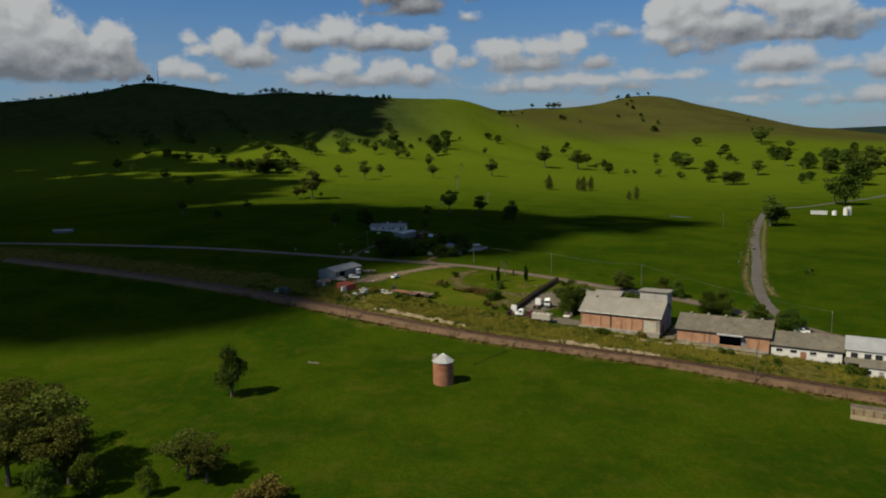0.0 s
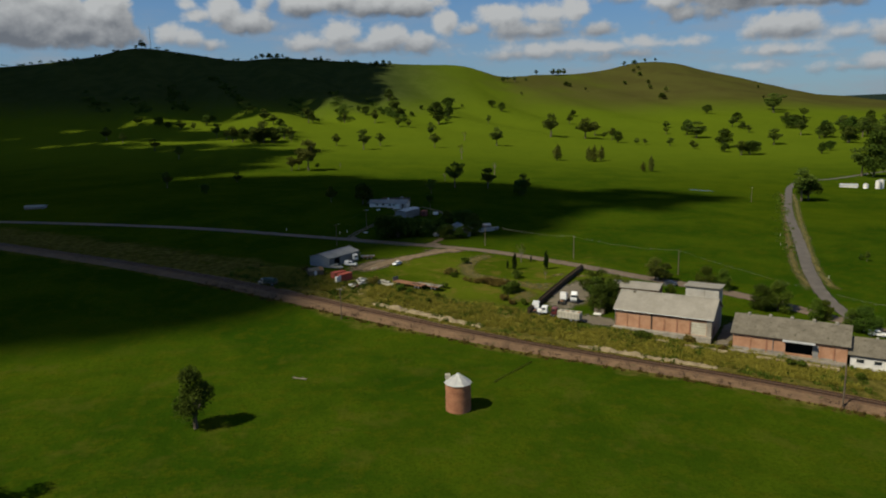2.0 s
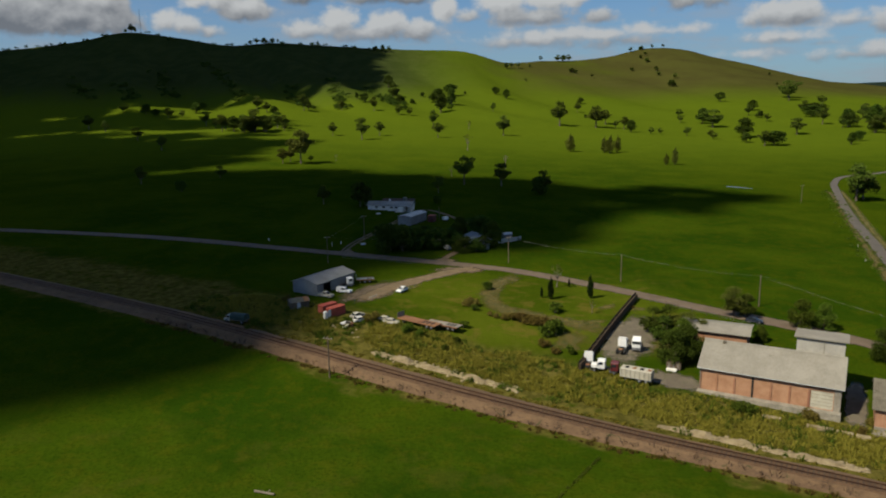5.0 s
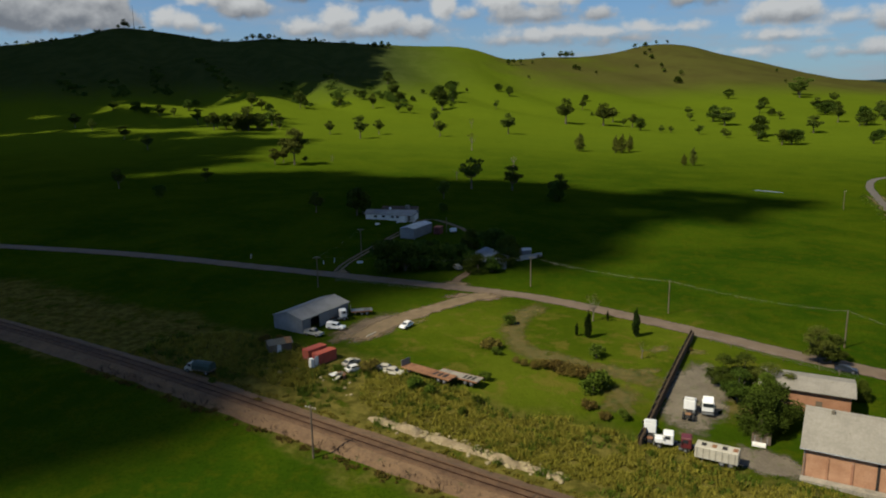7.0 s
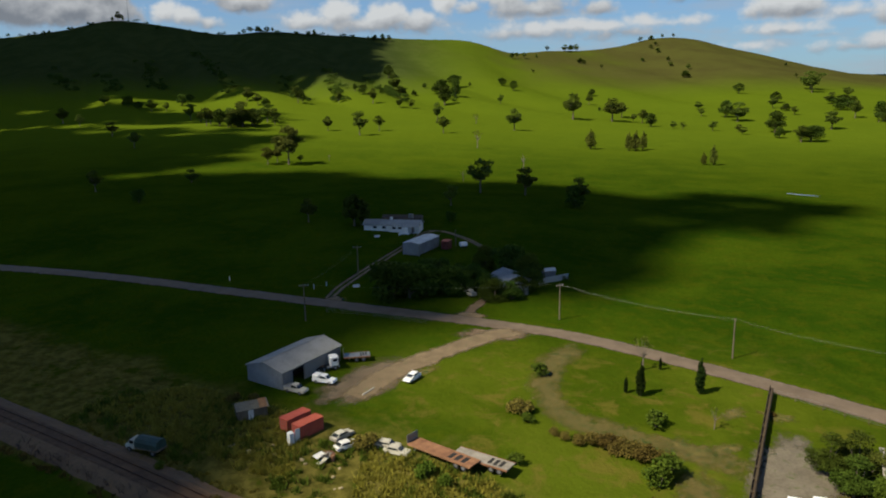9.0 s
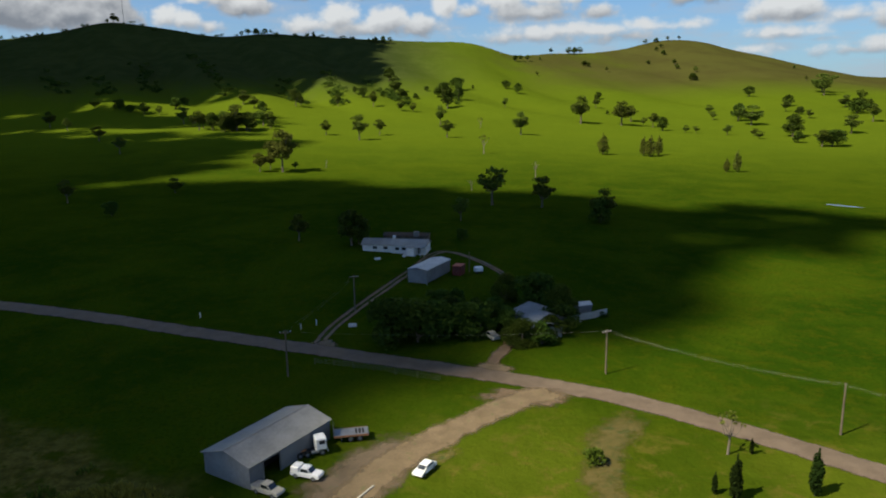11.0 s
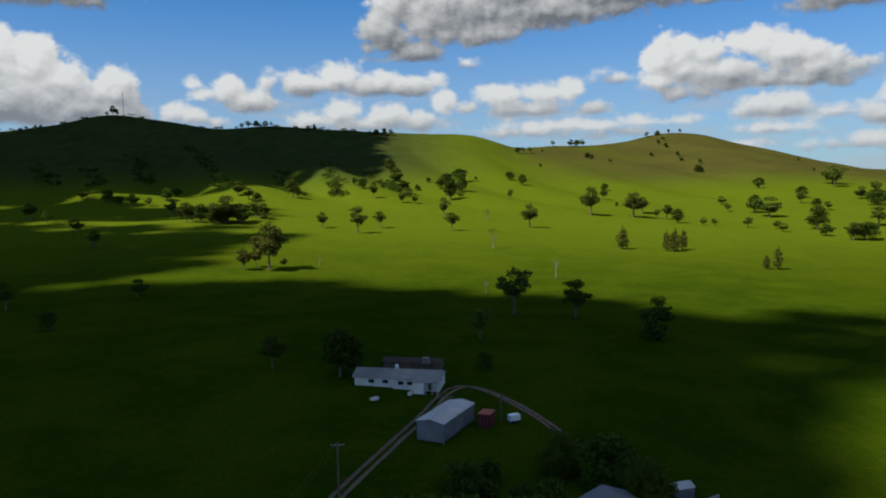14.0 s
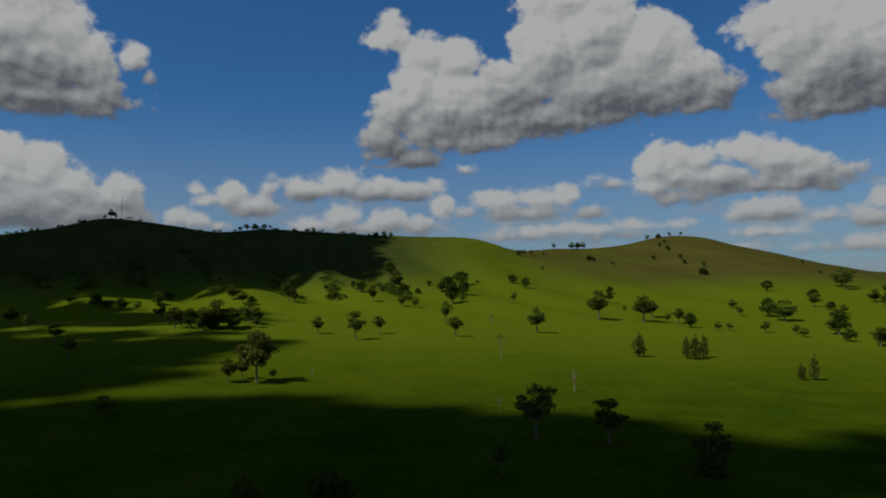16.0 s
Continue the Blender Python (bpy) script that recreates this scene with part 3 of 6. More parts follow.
def height(x, y):
    """The lie of the land: a gently rising plain and the range behind it."""
    x, y = np.asarray(x, float), np.asarray(y, float)
    u, v = np.clip(x, -480, 480) / 300.0, (np.clip(y, -100, 1100) - 400) / 500.0
    terms = [np.ones_like(u), u, v, u * u, u * v, v * v, u * u * v, u * v * v, u**3, v**3, np.tanh((y - 222) / 30.0), np.exp(-((x / 130.0) ** 2) - ((y - 430) / 75.0) ** 2)]
    plain = sum(c * b for c, b in zip(PLAIN, terms))
    t = (y - 1000.0) / (crest_y(x) - 1000.0)
    up = np.clip(t, 0, 1)
    s = np.where(t > 1, np.maximum(1 - ((t - 1) * 1.2) ** 2, -0.4), up**1.7)
    w = x + 0.42 * y + 30 * np.sin(y / 190.0 + x / 260.0) + 12 * np.sin(x / 83.0)
    g = np.sqrt(np.sin(w / 52.0) ** 2 + 0.02) + 0.35 * np.sin(w / 29.0 + 0.8) - 0.7
    gully = g * 20 * np.clip(up * (1 - up) * 4.5 - 0.12, 0, 1) * (0.22 + 0.78 / (1 + np.exp((x + 110) / 35.0)))
    gully = gully + 1.6 * np.sin(x / 47.0 + 2 * np.sin(y / 90.0)) * np.sin(y / 58.0 + x / 130.0) * np.clip((y - 560) / 200.0, 0, 1)
    plain = plain + 1.45 * np.exp(-(((x - 25) / 60.0) ** 2) - ((y - 160) / 19.0) ** 2)
    return plain + (crest_z(x) - plain) * s + gully * (t < 1)


def ground_z(x, y):
    return float(height(np.array([x]), np.array([y]))[0])


def steps(*runs):
    """Coordinates at growing steps: (to, step) after a start."""
    out = [runs[0]]
    for to, step in runs[1:]:
        n = max(1, round((to - out[-1]) / step))
        out += list(np.linspace(out[-1], to, n + 1)[1:])
    return np.array(out)


def grid_mesh(name, xs, ys, zfun):
    gx, gy = np.meshgrid(xs, ys)
    co = np.stack([gx, gy, zfun(gx, gy)], -1).reshape(-1, 3)
    w, h = len(xs), len(ys)
    i = np.arange(w * h).reshape(h, w)
    quads = np.stack([i[:-1, :-1], i[:-1, 1:], i[1:, 1:], i[1:, :-1]], -1).reshape(-1, 4)
    me = bpy.data.meshes.new(name)
    me.from_pydata(co.tolist(), [], quads.tolist())
    me.polygons.foreach_set("use_smooth", [True] * len(me.polygons))
    return me


GX = steps(-4600, (-1600, 250), (-900, 50), (-200, 9), (200, 2.5), (900, 9), (1800, 50), (4600, 250))
GY = steps(-4600, (-400, 300), (0, 20), (80, 5), (420, 2.5), (1100, 6), (2150, 9), (2600, 30), (4700, 200))


def far_height(x, y):
    z = height(x, y)
    away = np.clip((y - 2300) / 900.0, 0, 1)
    hills = 40 + 40 * np.sin(x / 420.0 + 2.2) * np.sin(x / 890.0 + 0.4) + 14 * np.sin(x / 170.0) + 55 * np.clip((x - 900) / 600.0, 0, 1) * np.clip((y - 2500) / 600.0, 0, 1)
    return z * (1 - away) + hills * away


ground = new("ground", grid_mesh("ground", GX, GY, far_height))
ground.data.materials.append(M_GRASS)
tagged(ground, "lush green grazed pasture rising to rounded hills", "ground", kind="structure")


def smooth_line(points, step=3.0):
    """Catmull-Rom through plan points, at even steps."""
    p = [Vector(q) for q in points]
    p = [2 * p[0] - p[1]] + p + [2 * p[-1] - p[-2]]
    out = []
    for a, b, c, d in zip(p, p[1:], p[2:], p[3:]):
        n = max(2, int((c - b).length / step))
        for k in range(n):
            f = k / n
            out.append(b + 0.5 * f * (c - a + f * (2 * a - 5 * b + 4 * c - d + f * (3 * (b - c) + d - a))))
    return out + [p[-2]]


def strip(name, points, width, lift, material, edge=0.35, crown=0.0, across=5, step=3.0, seed=0.0):
    """A track draped on the ground with uneven edges."""
    line = smooth_line(points, step)
    verts, faces, rim = [], [], []
    for k, p in enumerate(line):
        d = (line[min(k + 1, len(line) - 1)] - line[max(k - 1, 0)]).normalized()
        side = Vector((-d.y, d.x))
        w0 = width / 2 + edge * noise.noise(Vector((k * 0.45, seed, 0)))
        w1 = width / 2 + edge * noise.noise(Vector((k * 0.45, seed + 9, 0)))
        for j in range(across):
            f = j / (across - 1)
            q = p + side * (w1 * f - w0 * (1 - f))
            z = ground_z(q.x, q.y) + lift + crown * (1 - (2 * f - 1) ** 2)
            verts.append((q.x, q.y, z))
            rim.append(min(1 - abs(2 * f - 1), (k + 0.2) / 3, (len(line) - 0.8 - k) / 3))
    for k in range(len(line) - 1):
        for j in range(across - 1):
            a = k * across + j
            faces.append((a, a + 1, a + across + 1, a + across))
    me = bpy.data.meshes.new(name)
    me.from_pydata(verts, [], faces)
    me.polygons.foreach_set("use_smooth", [True] * len(me.polygons))
    me.materials.append(material)
    me.attributes.new("rim", "FLOAT", "POINT").data.foreach_set("value", rim)
    return new(name, me)


def patch(name, cx, cy, rx, ry, lift, material, turn=0.0, rough=0.25, seed=0.0):
    """A bare patch with an uneven outline draped on the ground."""
    bm = bmesh.new()
    rings, n = 7, 40
    ct, st = math.cos(radians(turn)), math.sin(radians(turn))
    last = None
    mid = bm.verts.new((cx, cy, ground_z(cx, cy) + lift))
    for r in range(1, rings + 1):
        ring = []
        for k in range(n):
            a = 6.2832 * k / n
            g = 1 + rough * (noise.noise(Vector((2 * math.cos(a), 2 * math.sin(a), seed))) + 0.5 * noise.noise(Vector((6 * math.cos(a), 6 * math.sin(a), seed))))
            lx, ly = rx * g * math.cos(a) * r / rings, ry * g * math.sin(a) * r / rings
            x, y = cx + lx * ct - ly * st, cy + lx * st + ly * ct
            ring.append(bm.verts.new((x, y, ground_z(x, y) + lift * (1.0 if r < rings else 0.3))))
        for k in range(n):
            if last is None:
                bm.faces.new((mid, ring[k], ring[(k + 1) % n]))
            else:
                bm.faces.new((last[k], ring[k], ring[(k + 1) % n], last[(k + 1) % n]))
        last = ring
    me = bpy.data.meshes.new(name)
    bm.to_mesh(me)
    bm.free()
    me.materials.append(material)
    me.attributes.new("rim", "FLOAT", "POINT").data.foreach_set("value", [1.0] + [1 - r / rings for r in range(1, rings + 1) for _ in range(n)])
    return new(name, me)


# the railway's own axes: u along the line (towards the warehouses), v away from it
UX, UY, VX, VY = 0.848, -0.530, 0.530, 0.848
RAIL_V = 173.4


def uv(u, v):
    return Vector((u * UX + v * VX, u * UY + v * VY))


def at_uv(u, v, turn=0.0, dz=0.0):
    p = uv(u, v)
    return pose(p.x, p.y, ground_z(p.x, p.y) + dz, 0, 0, -32.0 + turn)


def at_xy(x, y, turn=0.0, dz=0.0):
    return pose(x, y, ground_z(x, y) + dz, 0, 0, turn)


road = tagged(strip("road", [(-420, 440), (-250, 388), (-130, 349), (-93, 336), (-59, 321.5), (-29, 309), (-2, 298), (21, 287), (40, 272), (55, 258), (66, 248), (82, 236), (98, 222), (112, 205), (122, 190), (150, 155), (190, 110)], 5.9, 0.08, M_ROAD, 0.3, 0.08), "worn grey country road of patched asphalt", "road", kind="structure")
side_road = tagged(strip("road", [(113, 206), (116, 228), (126, 255), (139, 283), (160, 328), (185, 382), (214, 440), (240, 490), (262, 530), (290, 566), (335, 592), (430, 660), (560, 740)], 4.7, 0.09, M_SIDE_ROAD, 0.3, 0.08, seed=4), "narrow asphalt side road across the pasture", "road", kind="structure")
driveway = tagged(strip("driveway", [(14, 290.5), (7, 287.6), (1.5, 283.5), (-4.5, 278.2), (-10, 273), (-15, 267), (-19.5, 260.5), (-22, 256)], 7.4, 0.1, M_DIRT, 0.8, 0.05, across=9, seed=2), "pale gravel driveway to the farm shed", "driveway", kind="structure")

# ---- fair-weather clouds high over the valley, which throw their shade on it ----
M_CLOUD = surface("cloud_white", (0.78, 0.79, 0.8), (0.85, 0.85, 0.85), 0.01, 0.95, bump=0.0, spec=0.0)
CLOUD_BASE = 820.0


def cumulus(label, shade, seed):
    """A heap of puffs with a flat base; shade: plan ellipses (x, y, rx, ry) under which it stands between ground and sun."""
    rng = random.Random(seed)
    verts, faces = [], []
    ico = bmesh.new()
    bmesh.ops.create_icosphere(ico, subdivisions=2, radius=1.0)
    unit = [v.co.copy() for v in ico.verts]
    tris = [[v.index for v in f.verts] for f in ico.faces]
    ico.free()
    for cx, cy, rx, ry in shade:
        count = max(18, int(rx * ry / 75))
        for k in range(count):
            a, r = rng.random() * 6.2832, math.sqrt(rng.random())
            gx, gy = cx + rx * r * math.cos(a), cy + ry * r * math.sin(a)
            z = CLOUD_BASE + 45 * (1 - r) * rng.random()
            lift = (z - ground_z(gx, gy)) / SUN_WAY.z
            c = Vector((gx, gy, ground_z(gx, gy))) + SUN_WAY * lift
            size = rng.uniform(13, 24) * (1.0 - 0.35 * r) * min(1.6, max(0.8, min(rx, ry) / 70))
            base = len(verts)
            for v in unit:
                n = 1 + 0.35 * noise.noise(v * 2.0 + Vector((k, seed, cx)))
                verts.append((c.x + v.x * size * n, c.y + v.y * size * n, c.z + max(v.z, -0.35) * size * 0.8 * n))
            faces += [[base + i for i in t] for t in tris]
    me = bpy.data.meshes.new("cloud")
    me.from_pydata(verts, [], faces)
    me.polygons.foreach_set("use_smooth", [True] * len(me.polygons))
    me.materials.append(M_CLOUD)
    return tagged(new("cloud", me), label, "cloud", "clouds over the valley", "stuff")


cumulus("broad white cumulus with a flat grey base", [(-10, 440, 95, 92), (-120, 420, 120, 130), (80, 428, 60, 46), (142, 455, 44, 42), (-230, 380, 120, 160), (-110, 290, 85, 58), (-45, 345, 60, 62), (20, 355, 40, 34), (-190, 250, 90, 50), (-300, 260, 120, 120), (-85, 520, 60, 45), (-40, 306, 24, 32), (-75, 248, 34, 22), (-53, 264, 16, 18), (-60, 240, 20, 14), (-300, 600, 150, 70), (-215, 600, 70, 55), (-150, 250, 80, 55)], 3)
cumulus("long white cumulus drifting over the range", [(-250, 1480, 150, 210), (-118, 1460, 58, 150), (-450, 1440, 200, 250), (-650, 1400, 200, 270), (-880, 1380, 200, 280), (-140, 1630, 66, 90), (-330, 1640, 160, 110), (-560, 1640, 200, 120), (-420, 1230, 160, 70), (-330, 1190, 130, 50), (-560, 1150, 200, 80), (-230, 1215, 60, 40), (-800, 1100, 200, 120)], 5)
cumulus("ragged white cumulus with a flat base", [(-240, 720, 90, 75), (-340, 690, 120, 110), (-470, 700, 130, 150), (-330, 560, 120, 90), (-200, 640, 42, 45), (-190, 780, 38, 34), (-440, 970, 110, 42), (-570, 930, 110, 80), (-420, 970, 190, 50), (-265, 975, 50, 36), (-350, 745, 150, 80), (-500, 770, 170, 130), (-205, 700, 48, 70), (-190, 765, 38, 32), (-620, 820, 150, 150), (-330, 962, 130, 40), (-225, 962, 55, 28), (-480, 850, 140, 60)], 7)
cumulus("small white cumulus with a flat base", [(-250, 625, 120, 40), (-350, 640, 150, 60), (-180, 615, 35, 25), (22, 331, 15, 13), (38, 345, 16, 18), (-260, 925, 90, 22), (-190, 940, 60, 22), (-330, 1000, 140, 26), (-230, 1010, 70, 24), (-480, 1040, 160, 70), (-260, 830, 110, 22), (-420, 870, 120, 40)], 11)
cumulus("small ragged white cumulus", [(-98, 218, 32, 15), (-140, 210, 42, 17), (-195, 202, 55, 22), (-72, 232, 14, 8), (-48, 244, 9, 9), (-58, 227, 10, 7), (-190, 600, 42, 48), (-150, 700, 32, 44), (-130, 765, 26, 34), (-175, 650, 36, 48), (-440, 1000, 120, 46)], 13)

# ---- railway on its low bank ----


def rail_pieces():
    def ribbon(name, profile, material, u0=-330, u1=120, step=4.0, wob=0.0, seed=0):
        """Sweep a cross-section (offset, lift) along the line."""
        n = int((u1 - u0) / step)
        verts, faces = [], []
        for k in range(n + 1):
            u = u0 + k * step
            base = uv(u, RAIL_V)
            z = ground_z(base.x, base.y)
            for j, (o, h) in enumerate(profile):
                w = wob * noise.noise(Vector((u * 0.21, j * 3.1, seed)))
                p = uv(u, RAIL_V + o + w)
                g = ground_z(p.x, p.y)
                verts.append((p.x, p.y, (z + h) if h > 0.4 else (g + h)))
        m = len(profile)
        for k in range(n):
            for j in range(m - 1):
                a = k * m + j
                faces.append((a, a + m, a + m + 1, a + 1))
        me = bpy.data.meshes.new(name)
        me.from_pydata(verts, [], faces)
        me.materials.append(material)
        return me

    bank = new("railway_bank", ribbon("railway_bank", [(-4.6, -0.2), (-3.4, 0.2), (-2.6, 0.5), (-1.9, 0.8), (2.0, 0.8), (2.9, 0.5), (3.7, 0.15), (4.6, -0.2)], M_BANK, wob=0.5))
    tagged(bank, "low reddish-brown earth bank of the railway", "embankment", kind="structure")
    track = thing("railway_track", pose(0, 0, 0), "single rusty railway track on brown ballast", "railway")
    mesh_part("ballast", ribbon("ballast", [(-1.9, 0.6), (-1.45, 1.0), (1.45, 1.0), (1.9, 0.6)], M_BALLAST, wob=0.12), None, track, "brown stone ballast")
    for side in (-0.72, 0.72):
        mesh_part("rail", ribbon("rail", [(side - 0.05, 1.1), (side - 0.04, 1.24), (side + 0.04, 1.24), (side + 0.05, 1.1)], M_RAIL), None, track, "rusty steel rail")
    plank = box(-0.12, 0.12, -1.2, 1.2, 0, 0.14)
    me = bpy.data.meshes.new("sleeper")
    plank.to_mesh(me)
    plank.free()
    me.materials.append(M_SLEEPER)
    for k in range(280):
        u = -100 + k * 0.72
        p = uv(u, RAIL_V)
        ob = mesh_part("sleeper", me, None, track)
        ob.matrix_local = pose(p.x, p.y, ground_z(p.x, p.y) + 0.885, 0, 0, -32.0)


rail_pieces()

# ---- trees ----


def leaf_cloud(verts, faces, rng, centre, size, count, leaf):
    """Leaf clumps on and in an ellipsoid, thin below."""
    for _ in range(count):
        d = Vector((rng.gauss(0, 1), rng.gauss(0, 1), rng.gauss(0, 1))).normalized()
        if d.z < -0.35 and rng.random() < 0.6:
            d.z = -d.z * 0.3
        r = rng.random() ** 0.35
        c = Vector([k + s * r * q for k, s, q in zip(centre, size, d)])
        a = Vector((rng.gauss(0, 1), rng.gauss(0, 1), rng.gauss(0, 0.6))).normalized()
        b = a.cross(Vector((rng.gauss(0, 1), rng.gauss(0, 1), rng.gauss(0, 1)))).normalized()
        l = leaf * rng.uniform(0.6, 1.3)
        n = len(verts)
        verts += [c - a * l, c + b * l * 0.55, c + a * l, c - b * l * 0.55]
        faces.append((n, n + 1, n + 2, n + 3))


def crown_mesh(name, blobs, seed, leaf, density, material):
    rng = random.Random(seed)
    verts, faces = [], []
    for centre, size in blobs:
        area = size[0] * size[1] + size[0] * size[2] + size[1] * size[2]
        leaf_cloud(verts, faces, rng, centre, size, int(area * density), leaf)
    me = bpy.data.meshes.new(name)
    me.from_pydata([tuple(v) for v in verts], [], faces)
    me.materials.append(material)
    return me


def tree_model(name, seed, h, spread, trunk, material, bark, style="gum", leaf=0.42, density=14, label="", category="tree"):
    """A tree of height h, standing aside as a model for copies."""
    rng = random.Random(seed)
    top = thing(name, pose(0, 0, -60), label, category)
    bm = bmesh.new()
    blobs = []
    lean = Vector((rng.uniform(-0.06, 0.06), rng.uniform(-0.06, 0.06), 1))
    if style in ("gum", "dead", "sparse"):
        fork = h * trunk
        r = h * 0.024
        add_tube(bm, (0, 0, -0.6), lean * fork * 0.5, r * 1.35, r, 8)
        add_tube(bm, lean * fork * 0.5, lean * fork, r, r * 0.8, 8)
        limbs = 6 if style == "gum" else 5
        for k in range(limbs):
            a = 6.2832 * (k + rng.uniform(-0.3, 0.3)) / limbs
            reach = spread * rng.uniform(0.45, 0.95)
            tip = Vector((math.cos(a) * reach, math.sin(a) * reach, fork + (h - fork) * rng.uniform(0.3, 0.8)))
            mid = lean * fork * rng.uniform(0.75, 1.0) + (tip - lean * fork) * 0.5 + Vector((0, 0, -0.04 * h))
            add_tube(bm, lean * fork * 0.92, mid, r * 0.55, r * 0.36, 6)
            add_tube(bm, mid, tip, r * 0.36, r * 0.12, 5)
            for j in range(2):
                twig = mid + Vector((rng.uniform(-1, 1), rng.uniform(-1, 1), rng.uniform(0.2, 1))) * 0.16 * h
                add_tube(bm, mid, twig, r * 0.22, r * 0.06, 4)
                if style == "gum":
                    s = spread * rng.uniform(0.26, 0.4)
                    blobs.append((twig, (s, s, s * 0.8)))
                    low = lean * fork + Vector((rng.uniform(-0.5, 0.5), rng.uniform(-0.5, 0.5), 0)) * spread + Vector((0, 0, (h - fork) * rng.uniform(0.0, 0.5)))
                    blobs.append((low, (s * 0.8, s * 0.8, s * 0.6)))
            if style != "dead":
                s = spread * rng.uniform(0.28, 0.46) * (1 if style == "gum" else 0.6)
                blobs.append((tip, (s, s, s * rng.uniform(0.55, 0.8))))
        head = lean * h * 0.86
        add_tube(bm, lean * fork * 0.95, head, r * 0.6, r * 0.12, 6)
        if style != "dead":
            s = spread * (0.55 if style == "gum" else 0.3)
            blobs.append((head, (s, s, h * 0.15)))
    elif style == "round":
        add_tube(bm, (0, 0, -0.6), (0, 0, h * 0.5), h * 0.035, h * 0.02, 8)
        for k in range(9):
            a, q = 6.2832 * k / 9 + rng.uniform(-0.3, 0.3), rng.uniform(0.35, 0.68)
            c = Vector((math.cos(a) * spread * q, math.sin(a) * spread * q, h * rng.uniform(0.22, 0.66)))
            add_tube(bm, (0, 0, h * 0.2), c, h * 0.014, h * 0.004, 5)
            s = spread * rng.uniform(0.34, 0.5)
            blobs.append((c, (s, s, h * rng.uniform(0.17, 0.26))))
        for k in range(3):
            blobs.append((Vector((rng.uniform(-0.2, 0.2) * spread, rng.uniform(-0.2, 0.2) * spread, h * rng.uniform(0.68, 0.84))), (spread * 0.5, spread * 0.5, h * 0.17)))
    elif style == "column":
        add_tube(bm, (0, 0, -0.6), (0, 0, h * 0.8), h * 0.018, h * 0.006, 7)
        for k in range(7):
            f = k / 6
            w = spread * (0.75 + 0.5 * math.sin(3.1 * (0.15 + 0.8 * f)) - 0.7 * f**3)
            blobs.append((Vector((rng.uniform(-0.15, 0.15) * spread, rng.uniform(-0.15, 0.15) * spread, h * (0.14 + 0.76 * f))), (w, w, h * 0.12)))
    elif style == "shrub":
        for k in range(4):
            add_tube(bm, (0, 0, -0.3), (rng.uniform(-0.5, 0.5) * spread, rng.uniform(-0.5, 0.5) * spread, h * 0.7), h * 0.03, h * 0.01, 5)
        for k in range(6):
            a = rng.uniform(0, 6.28)
            q = rng.uniform(0.0, 0.6)
            s = spread * rng.uniform(0.4, 0.6)
            blobs.append((Vector((math.cos(a) * spread * q, math.sin(a) * spread * q, h * rng.uniform(0.3, 0.7))), (s, s, h * 0.32)))
    part("trunk" if style != "shrub" else "stem", bm, bark, top)
    if blobs:
        mesh_part("crown" if style != "shrub" else "foliage", crown_mesh(name + "_leaves", blobs, seed, leaf, density, material), None, top)
    top["tall"] = h
    return top


def plant(models, places, group, seed, sink=0.0, wide=(0.9, 1.15)):
    """Copies of the models at (x, y, height)."""
    rng = random.Random(seed)
    for x, y, h in places:
        model = rng.choice(models)
        ob = copy_thing(model, at_xy(x, y, rng.uniform(0, 360), -sink))
        s = h / model["tall"]
        w = s * rng.uniform(*wide)
        ob.scale = (w, w, s)
        ob["group"] = group


GUMS = [tree_model("gum_tree", 10 + k, 18, sp, tr, M_GUM, M_BARK, "gum", 0.55, 9, "eucalypt with an open dark green crown", "tree") for k, (sp, tr) in enumerate([(6.6, 0.3), (5.6, 0.34), (7.6, 0.26), (6.0, 0.4)])]
OLIVES = [tree_model("gum_tree", 30 + k, 18, sp, tr, M_GUM_OLIVE, M_BARK, "gum", 0.55, 9, "eucalypt with an olive-brown open crown", "tree") for k, (sp, tr) in enumerate([(8.0, 0.34), (7.0, 0.4)])]
ROUNDS = [tree_model("broadleaf_tree", 50 + k, 12, sp, 0.3, M_FIG, M_BARK, "round", 0.5, 10, "broad tree with a dense dark green crown", "tree") for k, sp in enumerate([5.6, 6.6, 4.6])]
NEAR_ROUNDS = [tree_model("broadleaf_tree", 60 + k, 10, sp, 0.3, M_FIG if k else M_SHRUB, M_BARK, "round", 0.2, 62, "broad tree with a dense mid-green crown", "tree") for k, sp in enumerate([3.9, 4.6])]
NEAR_GUMS = [tree_model("gum_tree", 64 + k, 11, sp, tr, mt, M_BARK, "gum", 0.2, 58, "leafy eucalypt with a layered crown", "tree") for k, (sp, tr, mt) in enumerate([(3.6, 0.24, M_GUM_DARK), (4.4, 0.28, M_GUM_OLIVE)])]
LONE = [tree_model("gum_tree", 77, 12, 3.7, 0.3, M_GUM_DARK, M_BARK, "round", 0.2, 60, "lone leafy eucalypt standing in the open paddock", "tree")]
COLUMNS = [tree_model("poplar_tree", 70 + k, 16, sp, 0.2, M_GUM_OLIVE, M_BARK, "column", 0.5, 10, "slender upright tree with brownish-green foliage", "tree") for k, sp in enumerate([2.3, 2.8])]
CYPRESSES = [tree_model("cypress_tree", 80, 7.5, 0.85, 0.2, M_CYPRESS, M_BARK, "column", 0.2, 190, "slender dark green pencil cypress on the lawn", "tree")]
DEADS = [tree_model("dead_tree", 90 + k, 13, 4.5, 0.45, M_GUM_OLIVE, M_BARK_DEAD, "sparse" if k else "dead", 0.5, 5, "bare silvery half-dead eucalypt", "tree") for k in range(2)]
